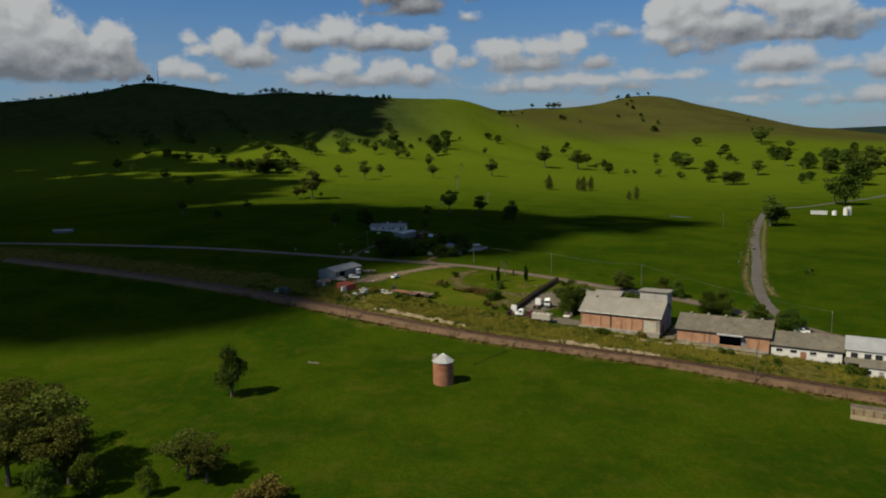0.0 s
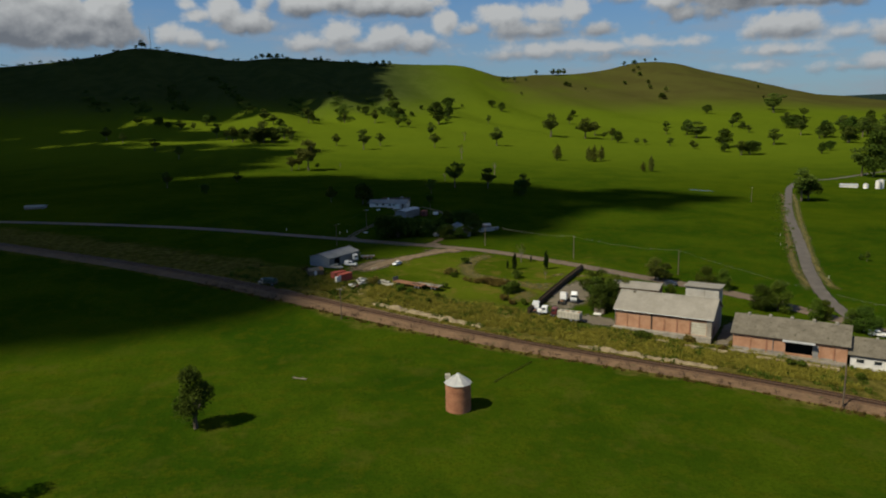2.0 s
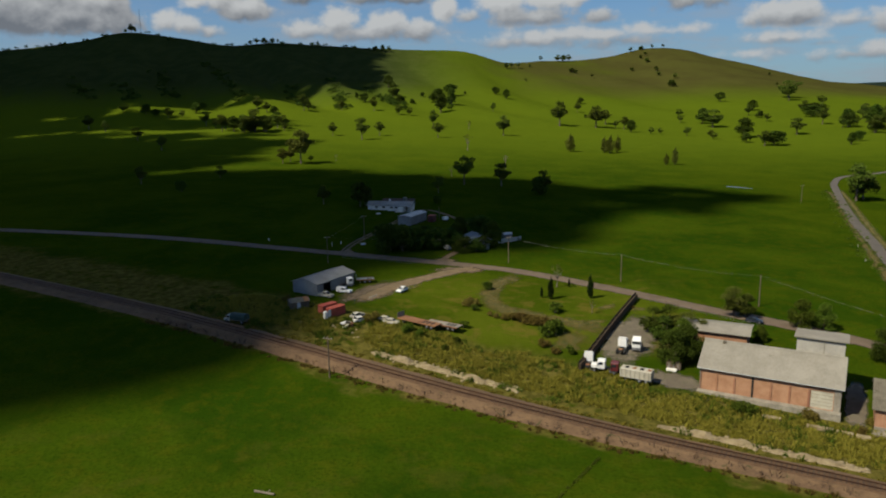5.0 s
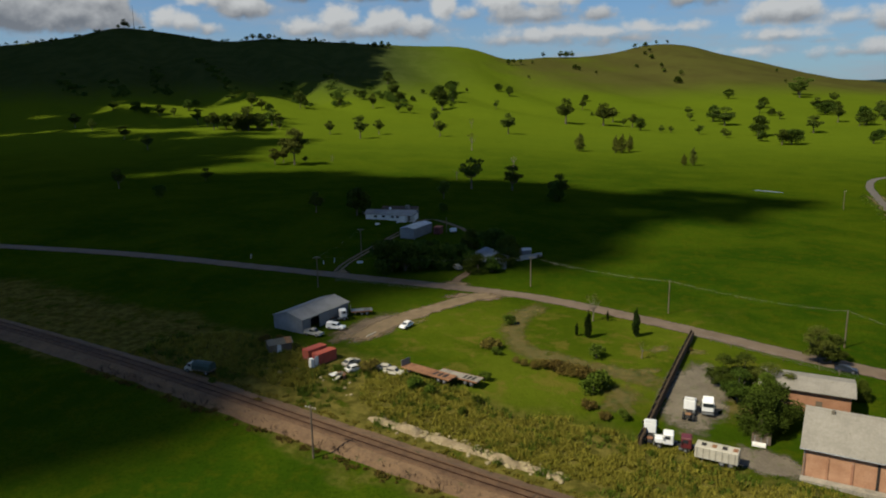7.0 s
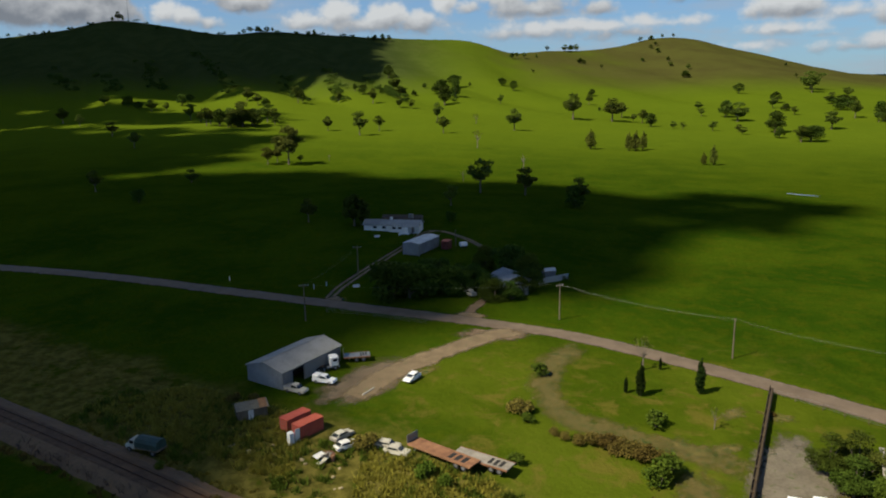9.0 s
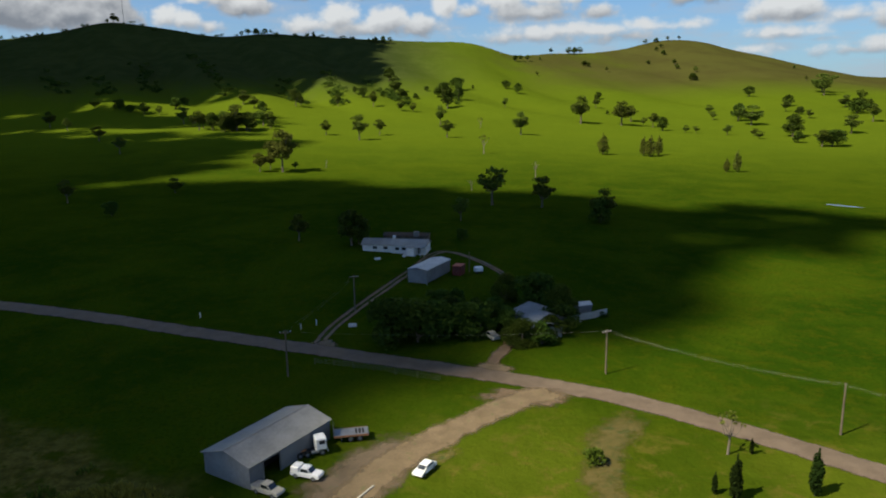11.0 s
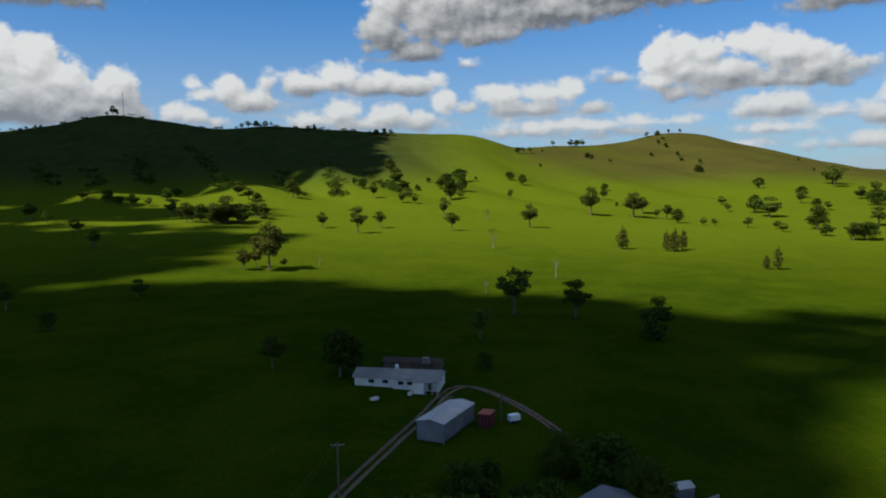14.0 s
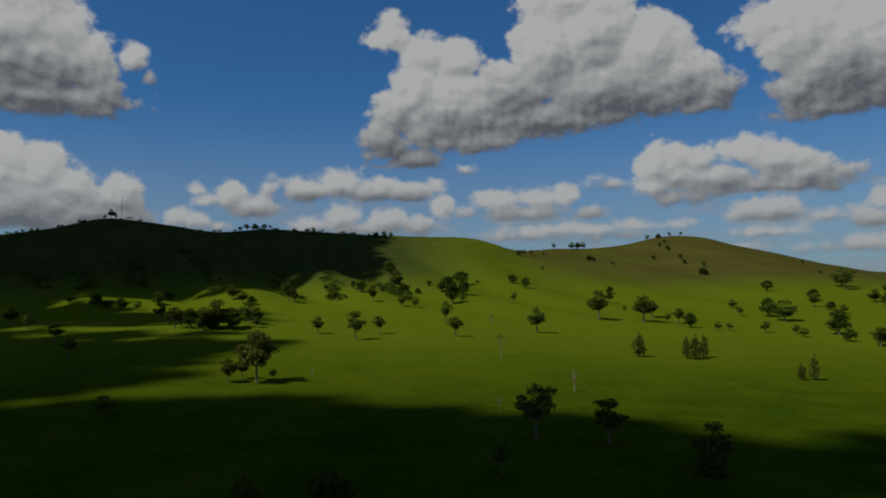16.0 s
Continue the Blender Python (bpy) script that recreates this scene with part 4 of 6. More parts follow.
SHRUBS = [tree_model("shrub", 100 + k, 3, 2.2, 0.2, M_SHRUB, M_BARK, "shrub", 0.26, 36, "low green leafy shrub in rough grass", "shrub") for k in range(3)]
BROWNS = [tree_model("shrub", 110 + k, 3, 2.4, 0.2, M_BROWNBUSH, M_BARK, "shrub", 0.24, 36, "brownish flowering bush with dry heads", "shrub") for k in range(2)]

# trees by stretch of country, as (x, y, height)
plant(GUMS, [(-96, 852, 14.2), (-62, 808, 21.8), (-47, 861, 15.2), (13, 955, 20.9), (15, 832, 15.8), (-115, 1143, 15.4), (-66, 1097, 19.9), (-31, 1070, 14.1), (106, 1154, 12.8), (91, 896, 22.9), (181, 1030, 32.6), (253, 1254, 16.3), (-85, 611, 5.1), (19, 471, 15.9), (39, 466, 12.9)], "trees on the sunlit slope", 1)
plant(OLIVES, [(-91, 602, 24.5), (-104, 602, 11.2), (-100, 612, 10.9)], "trees on the sunlit slope", 2, wide=(0.85, 1.0))
plant(DEADS, [(56, 588, 12.0), (38, 718, 14.6), (15, 531, 7.2), (-68, 622, 6.0), (55, 942, 11)], "dead trees on the slope", 3)
plant(GUMS + ROUNDS, [(228, 1025, 28.5), (252, 1069, 20.2), (263, 1018, 16.6), (260, 976, 15.8), (277, 951, 8.3), (287, 947, 7.7), (313, 928, 10.6), (388, 1073, 22.9), (387, 1034, 24.1), (530, 1229, 17.6), (376, 915, 24.1), (358, 869, 11.3), (673, 1398, 31.5), (533, 1364, 17.5), (337, 918, 8.3), (604, 1209, 17.9), (362, 834, 16.3), (363, 1089, 10.1), (238, 1129, 5.7), (254, 1026, 10.3)], "trees below the eastern hill", 4, wide=(1.1, 1.5))
plant(COLUMNS, [(136, 748, 17.0), (166, 740, 15.5), (170, 735, 17.0), (180, 746, 15.8), (189, 638, 8.9), (196, 638, 14.5)], "upright trees on the slope", 5, wide=(1.0, 1.5))
plant(GUMS + ROUNDS, [(28, 1131, 27.5), (46, 1189, 26.4), (25, 1215, 22.6), (51, 1324, 20.2), (-44, 1269, 27.1), (-55, 1353, 22.4), (-32, 1218, 15.1), (-85, 1179, 14.5), (-98, 1204, 10.5), (-162, 1093, 22.7), (-159, 1110, 13.6), (-13, 1217, 9.1), (3, 1266, 7.9), (76, 1326, 8.4), (129, 1332, 13.6), (143, 1295, 16.5), (-320, 1161, 10.5), (548, 1767, 11.4), (558, 1671, 12.0), (215, 1561, 8.3)], "trees in the gullies", 6)
plant(GUMS + ROUNDS, [(-179, 858, 24.5), (-194, 871, 17.1), (-167, 858, 14.6), (-216, 881, 14.4), (-233, 904, 11.8), (-255, 945, 18.3), (-163, 899, 18.7), (-154, 890, 15.3), (-208, 1068, 14.4), (-227, 1095, 17.7), (-197, 1061, 10.4), (-388, 937, 16.5), (-355, 903, 12.6), (-283, 805, 13.0), (-224, 700, 12.3), (-128, 523, 7.3), (-404, 1084, 12.2), (-368, 1067, 13.9), (-330, 1040, 13.3), (-350, 1052, 9.5), (-311, 1037, 10.5), (-306, 1080, 15.1)], "trees at the foot of the range", 7, wide=(1.0, 1.4))
plant(GUMS + ROUNDS, [(-592, 1641, 20.0), (-584, 1642, 12.0), (-603, 1640, 10.0), (-727, 1615, 12.1), (-676, 1626, 8.4), (-639, 1636, 6.0), (-351, 1648, 10.2), (-338, 1646, 13.5), (-322, 1649, 13.5), (-305, 1648, 12.3), (-294, 1649, 10.1), (-211, 1646, 10.0), (-91, 1641, 10.9), (-75, 1638, 15.3), (-62, 1640, 13.1), (191, 1688, 12.5), (204, 1702, 12.7), (222, 1723, 12.9), (290, 1833, 12.7), (341, 1881, 15.7), (356, 1894, 15.9), (372, 1908, 16.0), (558, 2012, 13.1), (587, 2018, 11.7), (618, 2024, 11.8), (650, 2033, 10.5), (832, 1803, 8.3)], "trees along the ridge", 8, wide=(1.0, 1.5))
plant(ROUNDS + GUMS, [(-166, 496, 10.5), (-130, 455, 6.4), (-49, 399, 8.7), (-32, 392, 11.6), (-30, 394, 8.8), (3.5, 428, 8.4), (2, 398, 4.1), (56, 433, 12.3)], "trees in the home paddock", 9)
plant(ROUNDS + GUMS, [(225, 446, 20.3), (233, 453, 15.9), (359, 603, 24.2), (365, 597, 27.4), (484, 774, 28.6), (618, 1050, 24.8), (607, 1005, 27.6), (609, 968, 28.7), (593, 920, 29.2), (653, 1355, 30.7), (155, 270, 3.4), (154, 272, 2.2), (439, 806, 13.0), (467, 840, 12.0), (716, 1118, 20.8), (754, 1223, 20.3)], "trees along the side road", 10)
plant(NEAR_ROUNDS, [(46.8, 217.0, 8.8), (50.2, 219.6, 8.6), (51.0, 224.5, 7.6), (69.8, 227.6, 4.8), (83, 235, 8.0), (88, 234, 7.4), (92, 217, 8.6), (96, 216, 9.6), (103, 209, 6.8), (106, 210, 6.0), (110, 199, 8.4), (108, 201, 6.6)], "trees round the warehouses", 11, sink=0.8, wide=(0.9, 1.1))
plant(NEAR_GUMS, [(46.8, 232.6, 7.4), (50.6, 231.8, 8.0), (53.6, 229.0, 7.4), (47.6, 227.8, 7.0), (70.4, 243.0, 8.4), (73.0, 242.0, 6.8)], "trees round the warehouses", 26, sink=0.9, wide=(1.1, 1.3))
plant(NEAR_ROUNDS + ROUNDS, [(-16, 314, 11.9), (-12, 314, 11.0), (-8, 317, 9.8), (-7, 336, 6.2), (-3, 338, 5.7), (-2, 318, 9.4), (1, 318, 7.9), (9, 341, 8.4), (16, 338, 9.7), (20, 329, 9.2), (8.9, 312.4, 7.6), (8, 317, 5.9), (29, 330, 3.4), (54, 430, 11.4)], "trees round the farmhouse", 12, sink=1.6, wide=(0.95, 1.2))
plant(LONE, [(-44.2, 148.6, 12.2)], "trees in the near paddock", 13, wide=(0.98, 1.0))
plant(NEAR_GUMS[1:], [(-66, 113, 14.5), (-75, 119, 15.0), (-71, 108, 13.5), (-61, 108, 11.5), (-41.5, 109.0, 8.6), (-37.8, 107, 7.4)], "trees in the near paddock", 14, wide=(1.15, 1.35))
plant(NEAR_ROUNDS, [(-56, 104, 7.0), (-61, 100, 8.0), (-46, 103, 5.0)], "trees in the near paddock", 15, wide=(0.9, 1.1))
plant(BROWNS, [(-27, 102, 4.0), (-24.5, 100, 3.0), (-29, 99, 3.2)], "bushes in the near paddock", 16)
rng = random.Random(91)
plant(GUMS + ROUNDS, [(276, 1334, 12), (390, 1172, 11), (493, 1126, 11), (484, 1084, 11), (671, 1281, 18), (590, 1144, 10), (373, 836, 17), (445, 927, 20), (725, 1549, 9), (561, 1880, 11), (537, 1718, 10), (523, 1587, 15), (499, 1794, 9), (345, 1734, 12), (352, 1728, 10), (379, 1685, 10), (252, 1750, 8), (575, 1942, 11), (557, 1921, 11), (495, 1166, 16), (-16, 1070, 11), (331, 894, 8), (640, 1060, 15), (556, 1010, 16)], "scattered trees on the eastern hill", 17, wide=(1.0, 1.5))
plant(ROUNDS + GUMS, [(rng.uniform(520, 900), rng.uniform(900, 1150), rng.uniform(10, 22)) for _ in range(56)], "open woodland below the eastern hill", 18, wide=(1.0, 1.5))
scrub = []
for x0, y0, x1, y1, n in ((-522, 1356, -428, 1189, 22), (-504, 1493, -392, 1263, 30), (-409, 1507, -263, 1175, 40), (-236, 1400, -166, 1145, 30), (-153, 1352, -112, 1147, 34), (-90, 1380, -30, 1136, 30), (-56, 1370, -33, 1192, 16), (31, 1300, 40, 1151, 22), (-609, 1375, -516, 1253, 20)):
    streak = [(x0 + (x1 - x0) * f + rng.gauss(0, 6), y0 + (y1 - y0) * f + rng.gauss(0, 8), rng.uniform(4, 9)) for f in [rng.random() ** 0.8 for _ in range(n)]]
    scrub += streak
plant(ROUNDS + GUMS, [(-180 + rng.gauss(0, 12), 862 + rng.gauss(0, 8), rng.uniform(9, 20)) for _ in range(14)], "dark clump at the foot of the range", 27, wide=(1.0, 1.4))
fringe = [(x, float(crest_y(x)) + rng.gauss(-8, 6), rng.uniform(3, 8)) for x in [rng.uniform(-950, -90) for _ in range(60)]]
verts, faces = [], []
for x, y, h in scrub + fringe:
    w = h * rng.uniform(0.55, 0.95)
    for _ in range(3):
        c = Vector((x + rng.gauss(0, 0.4) * w, y + rng.gauss(0, 0.4) * w, ground_z(x, y) + h * rng.uniform(0.25, 0.6)))
        leaf_cloud(verts, faces, rng, c, (w * 0.7, w * 0.7, h * 0.36), 46, 0.85)
me = bpy.data.meshes.new("hill_scrub")
me.from_pydata([tuple(v) for v in verts], [], faces)
me.materials.append(M_FIG)
tagged(new("hill_scrub", me), "dark green scrub in the gullies and along the skyline", "scrub", kind="stuff")

# ---- buildings ----


def gable_roof(x0, x1, y0, y1, eave, rise, over=0.45, thick=0.12, mid=None):
    """Two roof slopes meeting at a ridge along x."""
    m = (y0 + y1) / 2 if mid is None else mid
    s0, s1 = rise / (m - y0), rise / (y1 - m)
    a, b = (y0 - over, eave - s0 * over), (y1 + over, eave - s1 * over)
    outline = [a, (m, eave + rise), b, (b[0], b[1] - thick), (m, eave + rise - thick), (a[0], a[1] - thick)]
    return prism(outline, "x", x0 - over, x1 + over)


def shell(parent, L, D, z0, eave, rise, front, side, t=0.3, openings=(), back=None, name="wall"):
    """Four walls with gables; openings in the front wall as (x0, x1, z0, z1)."""
    cuts = sorted(openings)
    bm = bmesh.new()
    x = 0.0
    for a, b, lo, hi in cuts:
        add_box(bm, x, a, 0, t, z0, eave)
        if lo > z0:
            add_box(bm, a, b, 0, t, z0, lo)
        if hi < eave:
            add_box(bm, a, b, 0, t, hi, eave)
        x = b
    add_box(bm, x, L, 0, t, z0, eave)
    part("front_wall", bm, front, parent)
    for xa in (0.0, L - t):
        part("gable_wall", prism([(t, z0), (D - t, z0), (D - t, eave), (D / 2, eave + rise - 0.15), (t, eave)], "x", xa, xa + t), side, parent)
    part("back_wall", box(0, L, D - t, D, z0, eave), back or side, parent)


def window(parent, x0, x1, z0, z1, y=-0.03, name="window"):
    w = part(name, box(x0, x1, y, y + 0.06, z0, z1), M_GLASS, parent, "dark glass window")
    f = bmesh.new()
    for a, b, c, d in ((x0 - 0.08, x1 + 0.08, z1, z1 + 0.1), (x0 - 0.08, x1 + 0.08, z0 - 0.1, z0), (x0 - 0.08, x0, z0, z1), (x1, x1 + 0.08, z0, z1)):
        add_box(f, a, b, y - 0.03, y + 0.07, c, d)
    part("window_frame", f, M_WHITE, w)


def warehouse_brick():
    p = uv(-68.7, 199.5)
    w = thing("brick_warehouse", pose(p.x, p.y, 0.0, 0, 0, -32), "large red brick warehouse with a grey fibre-cement gable roof", "warehouse")
    L, D = 24.0, 13.4
    shell(w, L, D, -1.2, 4.9, 3.4, M_BRICK, M_GREYWALL, openings=((19.2, 22.8, 0.35, 3.6),))
    part("roof", gable_roof(0, L, 0, D, 4.95, 3.4, 0.5), M_FIBRO, w, "grey corrugated fibre-cement roof")
    part("ridge_cap", prism([(6.3, 8.22), (6.7, 8.48), (7.1, 8.22)], "x", -0.5, L + 0.5), M_FIBRO, w)
    for k in range(1, 7):
        x = k * 3.15
        part("pilaster", box(x - 0.16, x + 0.16, -0.14, -0.002, -1.2, 4.6), M_BRICK_PALE if k != 3 else M_DARK, w)
    part("corner_pier", box(22.9, L + 0.02, -0.16, -0.002, -1.2, 4.6), M_CONCRETE, w, "grey rendered pier")
    # strip painted dark for the shadow under the eave
    part("eave_shadow_board", box(0.1, L - 0.1, -0.12, -0.01, 4.3, 4.75), M_DARK, w)
    door = part("roller_door", box(19.2, 22.8, 0.08, 0.16, 0.35, 3.6), M_CREAM, w, "pale cream roller door")
    for z in (0.95, 1.6, 2.25, 2.9):
        part("door_rib", box(19.2, 22.8, 0.05, 0.078, z, z + 0.06), M_CONCRETE, door)
    part("plinth", box(-0.2, L + 0.2, -1.6, -0.17, -1.6, 0.3), M_CONCRETE, w, "stained concrete loading platform")
    part("gutter", tube((-0.5, -0.56, 4.6), (L + 0.5, -0.56, 4.6), 0.09, 0.09, 6), M_STEEL, w)
    part("downpipe", tube((0.15, -0.3, 0.3), (0.15, -0.3, 4.6), 0.06, 0.06, 6), M_STEEL, w)
    # annex tower at the rear corner
    part("tower_wall", box(15.8, L - 0.05, 8.6, 14.6, -1.2, 10.3), M_RENDER, w, "grey rendered tower annex")
    part("tower_roof", prism([(8.1, 10.6), (15.1, 10.2), (15.1, 10.38), (8.1, 10.78)], "x", 15.3, L + 0.5), M_FIBRO, w, "grey low-pitched roof")
    part("tower_joint", box(20.4, 20.55, 8.55, 8.598, 7.0, 10.2), M_CONCRETE, w)
    # flat dark panel paints the shade of a side doorway
    part("side_door", box(L + 0.003, L + 0.05, 3.0, 4.2, -0.4, 1.9), M_DARK, w)
    v = part("roof_vent", box(3.0, 3.5, 5.9, 6.4, 7.7, 8.5), M_FIBRO_DARK, w)


def warehouse_second():
    p = uv(-39.4, 197.4)
    w = thing("brick_goods_shed", pose(p.x, p.y, -1.4, 0, 0, -32), "brick goods shed with a mossy corrugated roof and open loading door", "warehouse")
    L, D = 24.0, 13.0
    shell(w, L, D, -1.0, 4.6, 2.9, M_BRICK, M_BRICK_PALE, openings=((11.4, 17.0, 1.0, 3.7),))
    part("roof", gable_roof(0, L, 0, D, 4.65, 2.9, 0.6), M_FIBRO_DARK, w, "mottled brown-grey corrugated roof")
    for k in range(5):
        x = 2.6 + k * 4.7
        v = part("ridge_vent", box(x - 0.35, x + 0.35, 5.9, 6.9, 7.3, 7.95, 0.05), M_FIBRO, w, "small pale ridge ventilator")
    for x in (3.9, 7.4, 18.6, 21.4):
        part("pilaster", box(x - 0.15, x + 0.15, -0.13, -0.002, -1.0, 4.3), M_BRICK_PALE, w)
    part("wall_base", box(0, 11.3, -0.1, -0.003, -1.0, 1.1), M_CONCRETE, w, "stained grey render at the wall foot")
    part("wall_base", box(17.1, 21.8, -0.1, -0.003, -1.0, 0.9), M_CONCRETE, w, "stained grey render at the wall foot")
    # near-black sheet behind the opening, painting the unlit inside
    part("dark_interior", box(11.0, 17.4, 3.4, 3.5, -0.5, 4.2), M_DARK, w)
    part("door_lintel", box(11.1, 17.3, -0.35, -0.003, 3.7, 4.0), M_STEEL, w, "grey steel lintel")
    part("awning", prism([(-0.003, 4.3), (-1.5, 3.95), (-1.5, 4.03), (-0.003, 4.38)], "x", 10.8, 17.6), M_TIN, w, "narrow sheet awning")
    part("open_door", box(17.05, 18.2, -0.12, -0.003, 1.0, 3.6), M_GREYWALL, w, "grey sliding door pushed aside")
    part("platform", box(-0.4, L, -2.2, -0.14, -1.4, 0.55), M_CONCRETE, w, "pale concrete loading platform")
    # shade beneath the roof edge, put in as a dark strip
    part("eave_board", box(0.1, L - 0.1, -0.1, -0.01, 4.2, 4.45), M_DARK, w)
    part("dark_pipe", tube((8.8, -0.15, 0.6), (8.8, -0.15, 4.4), 0.07, 0.07, 6), M_STEEL, w)


def dairy_block():
    p = uv(-14.8, 197.0)
    w = thing("white_store_building", pose(p.x, p.y, -2.3, 0, 0, -32), "low white-painted store building with a weathered grey roof", "building")
    L, D = 16.6, 11.0
    shell(w, L, D, -1.0, 3.9, 2.4, M_WHITE, M_GREYWALL)
    part("roof", gable_roof(0, L, 0, D, 3.95, 2.4, 0.5), M_FIBRO_DARK, w, "weathered brown-grey corrugated roof")
    part("upper_wall_band", box(0, L, -0.05, -0.002, 2.9, 3.6), M_GREYWALL, w)
    for x in (1.2, 4.6, 9.2, 13.2):
        window(w, x, x + 1.5, 2.0, 2.8, -0.09)
    part("door", box(7.0, 8.4, -0.08, -0.003, 0.2, 2.5), M_BRICK_PALE, w, "faded red door")
    part("wall_base", box(0, L, -0.12, -0.004, -1.0, 0.5), M_CONCRETE, w, "grey stained wall foot")
    for k in range(2):
        x = 5.0 + 6.5 * k
        part("ridge_vent", box(x - 0.3, x + 0.3, 5.1, 5.9, 6.1, 6.6, 0.05), M_FIBRO, w)
    part("platform", box(0, L, -1.8, -0.14, -1.4, -0.1), M_CONCRETE, w, "pale concrete platform edge")
    p = uv(2.6, 197.0)
    w = thing("blue_roofed_shed", pose(p.x, p.y, -2.8, 0, 0, -32), "white two-storey shed with a bluish sheet roof", "shed")
    L, D = 9.0, 12.0
    shell(w, L, D, -1.0, 5.2, 2.0, M_WHITE, M_WHITE)
    part("roof", gable_roof(0, L, 0, D, 5.25, 2.0, 0.4), M_TIN, w, "bluish zinc sheet roof")
    for x in (1.0, 4.0, 6.4):
        window(w, x, x + 1.6, 3.0, 4.4, -0.06)
        window(w, x, x + 1.6, 0.6, 1.9, -0.06)
    part("lean_to_roof", prism([(-0.005, 3.0), (-2.8, 2.3), (-2.8, 2.4), (-0.005, 3.1)], "x", -0.3, L), M_FIBRO_DARK, w, "grey lean-to roof")
    for x in (0.2, 3.0, 6.0, 8.6):
        part("verandah_post", tube((x, -2.7, -1.0), (x, -2.7, 2.33), 0.07, 0.07, 6), M_TIMBER, w)
    p = uv(5.8, 189.5)
    w = thing("small_white_shed", pose(p.x, p.y, -2.6, 0, 0, -32), "small white shed with a grey lean-to roof", "shed")
    L, D = 7.0, 5.0
    shell(w, L, D, -0.8, 2.9, 0.9, M_WHITE, M_WHITE, t=0.15)
    part("roof", gable_roof(0, L, 0, D, 2.93, 0.9, 0.3), M_FIBRO_DARK, w, "grey roof")
    window(w, 1.0, 2.4, 1.1, 2.1, -0.05)
    part("door", box(4.0, 5.0, -0.05, -0.003, -0.2, 2.0), M_GREYWALL, w)


def rear_store():
    w = thing("brick_store", pose(51.4, 226.8, ground_z(54.0, 228.0), 0, 0, -29.5), "long low brick store with a grey skillion roof", "building")
    L, D = 13.6, 7.8
    shell(w, L, D, -0.6, 3.8, 0.8, M_BRICK_PALE, M_BRICK_PALE)
    part("roof", gable_roof(0, L, 0, D, 3.85, 0.8, 0.7), M_FIBRO, w, "pale grey corrugated roof")
    part("door", box(8.4, 9.4, -0.06, -0.003, -0.2, 2.0), M_TIMBER, w)


def brick_silo():
    s = thing("brick_silo", pose(3.5, 153.1, ground_z(3.5, 153.1) - 0.95), "round red brick silo with a pale conical sheet roof", "silo")
    bm = bmesh.new()
    n, r = 40, 2.38
    rings = []
    for z in (-0.5, 0.35, 0.36, 3.1, 3.12, 6.3):
        rr = r + (0.08 if z < 0.355 else 0.0)
        rings.append([bm.verts.new((rr * math.cos(6.2832 * k / n), rr * math.sin(6.2832 * k / n), z)) for k in range(n)])
    for a, b in zip(rings, rings[1:]):
        for k in range(n):
            bm.faces.new((a[k], a[(k + 1) % n], b[(k + 1) % n], b[k]))
    bm.faces.new(rings[-1])
    part("wall", bm, M_BRICK_RED, s, "weathered red brick wall")
    for z in (1.6, 3.2, 4.8, 6.1):
        ring = bmesh.new()
        for k in range(n):
            a, b = 6.2832 * k / n, 6.2832 * (k + 1) / n
            add_tube(ring, (2.4 * math.cos(a), 2.4 * math.sin(a), z), (2.4 * math.cos(b), 2.4 * math.sin(b), z), 0.025, 0.025, 4)
        part("hoop", ring, M_RUST, s, "thin rusty iron hoop")
    roof = bmesh.new()
    m = 10
    for k in range(m):
        a, b = 6.2832 * k / m, 6.2832 * (k + 1) / m
        c = (a + b) / 2
        v = [roof.verts.new(q) for q in ((2.62 * math.cos(a), 2.62 * math.sin(a), 6.25), (2.62 * math.cos(b), 2.62 * math.sin(b), 6.25), (0.12 * math.cos(c), 0.12 * math.sin(c), 7.95), (2.62 * math.cos(a), 2.62 * math.sin(a), 6.17), (2.62 * math.cos(b), 2.62 * math.sin(b), 6.17), (0.12 * math.cos(c), 0.12 * math.sin(c), 7.87))]
        roof.faces.new((v[0], v[1], v[2]))
        roof.faces.new((v[4], v[3], v[5]))
        roof.faces.new((v[0], v[3], v[4], v[1]))
    top = part("roof", roof, M_TIN, s, "pale zinc conical roof in flat sheets")
    for k in range(m):
        a = 6.2832 * k / m
        part("roof_seam", tube((2.6 * math.cos(a), 2.6 * math.sin(a), 6.29), (0.15 * math.cos(a), 0.15 * math.sin(a), 7.96), 0.03, 0.03, 4), M_TIN, top)
    part("roof_cap", tube((0, 0, 7.86), (0, 0, 8.05), 0.22, 0.12, 8), M_TIN, top)
    part("loading_hatch", box(-2.35, -1.35, 0.9, 1.8, 6.5, 7.35, 0.04), M_CREAM, s, "small cream loading hatch on the roof")


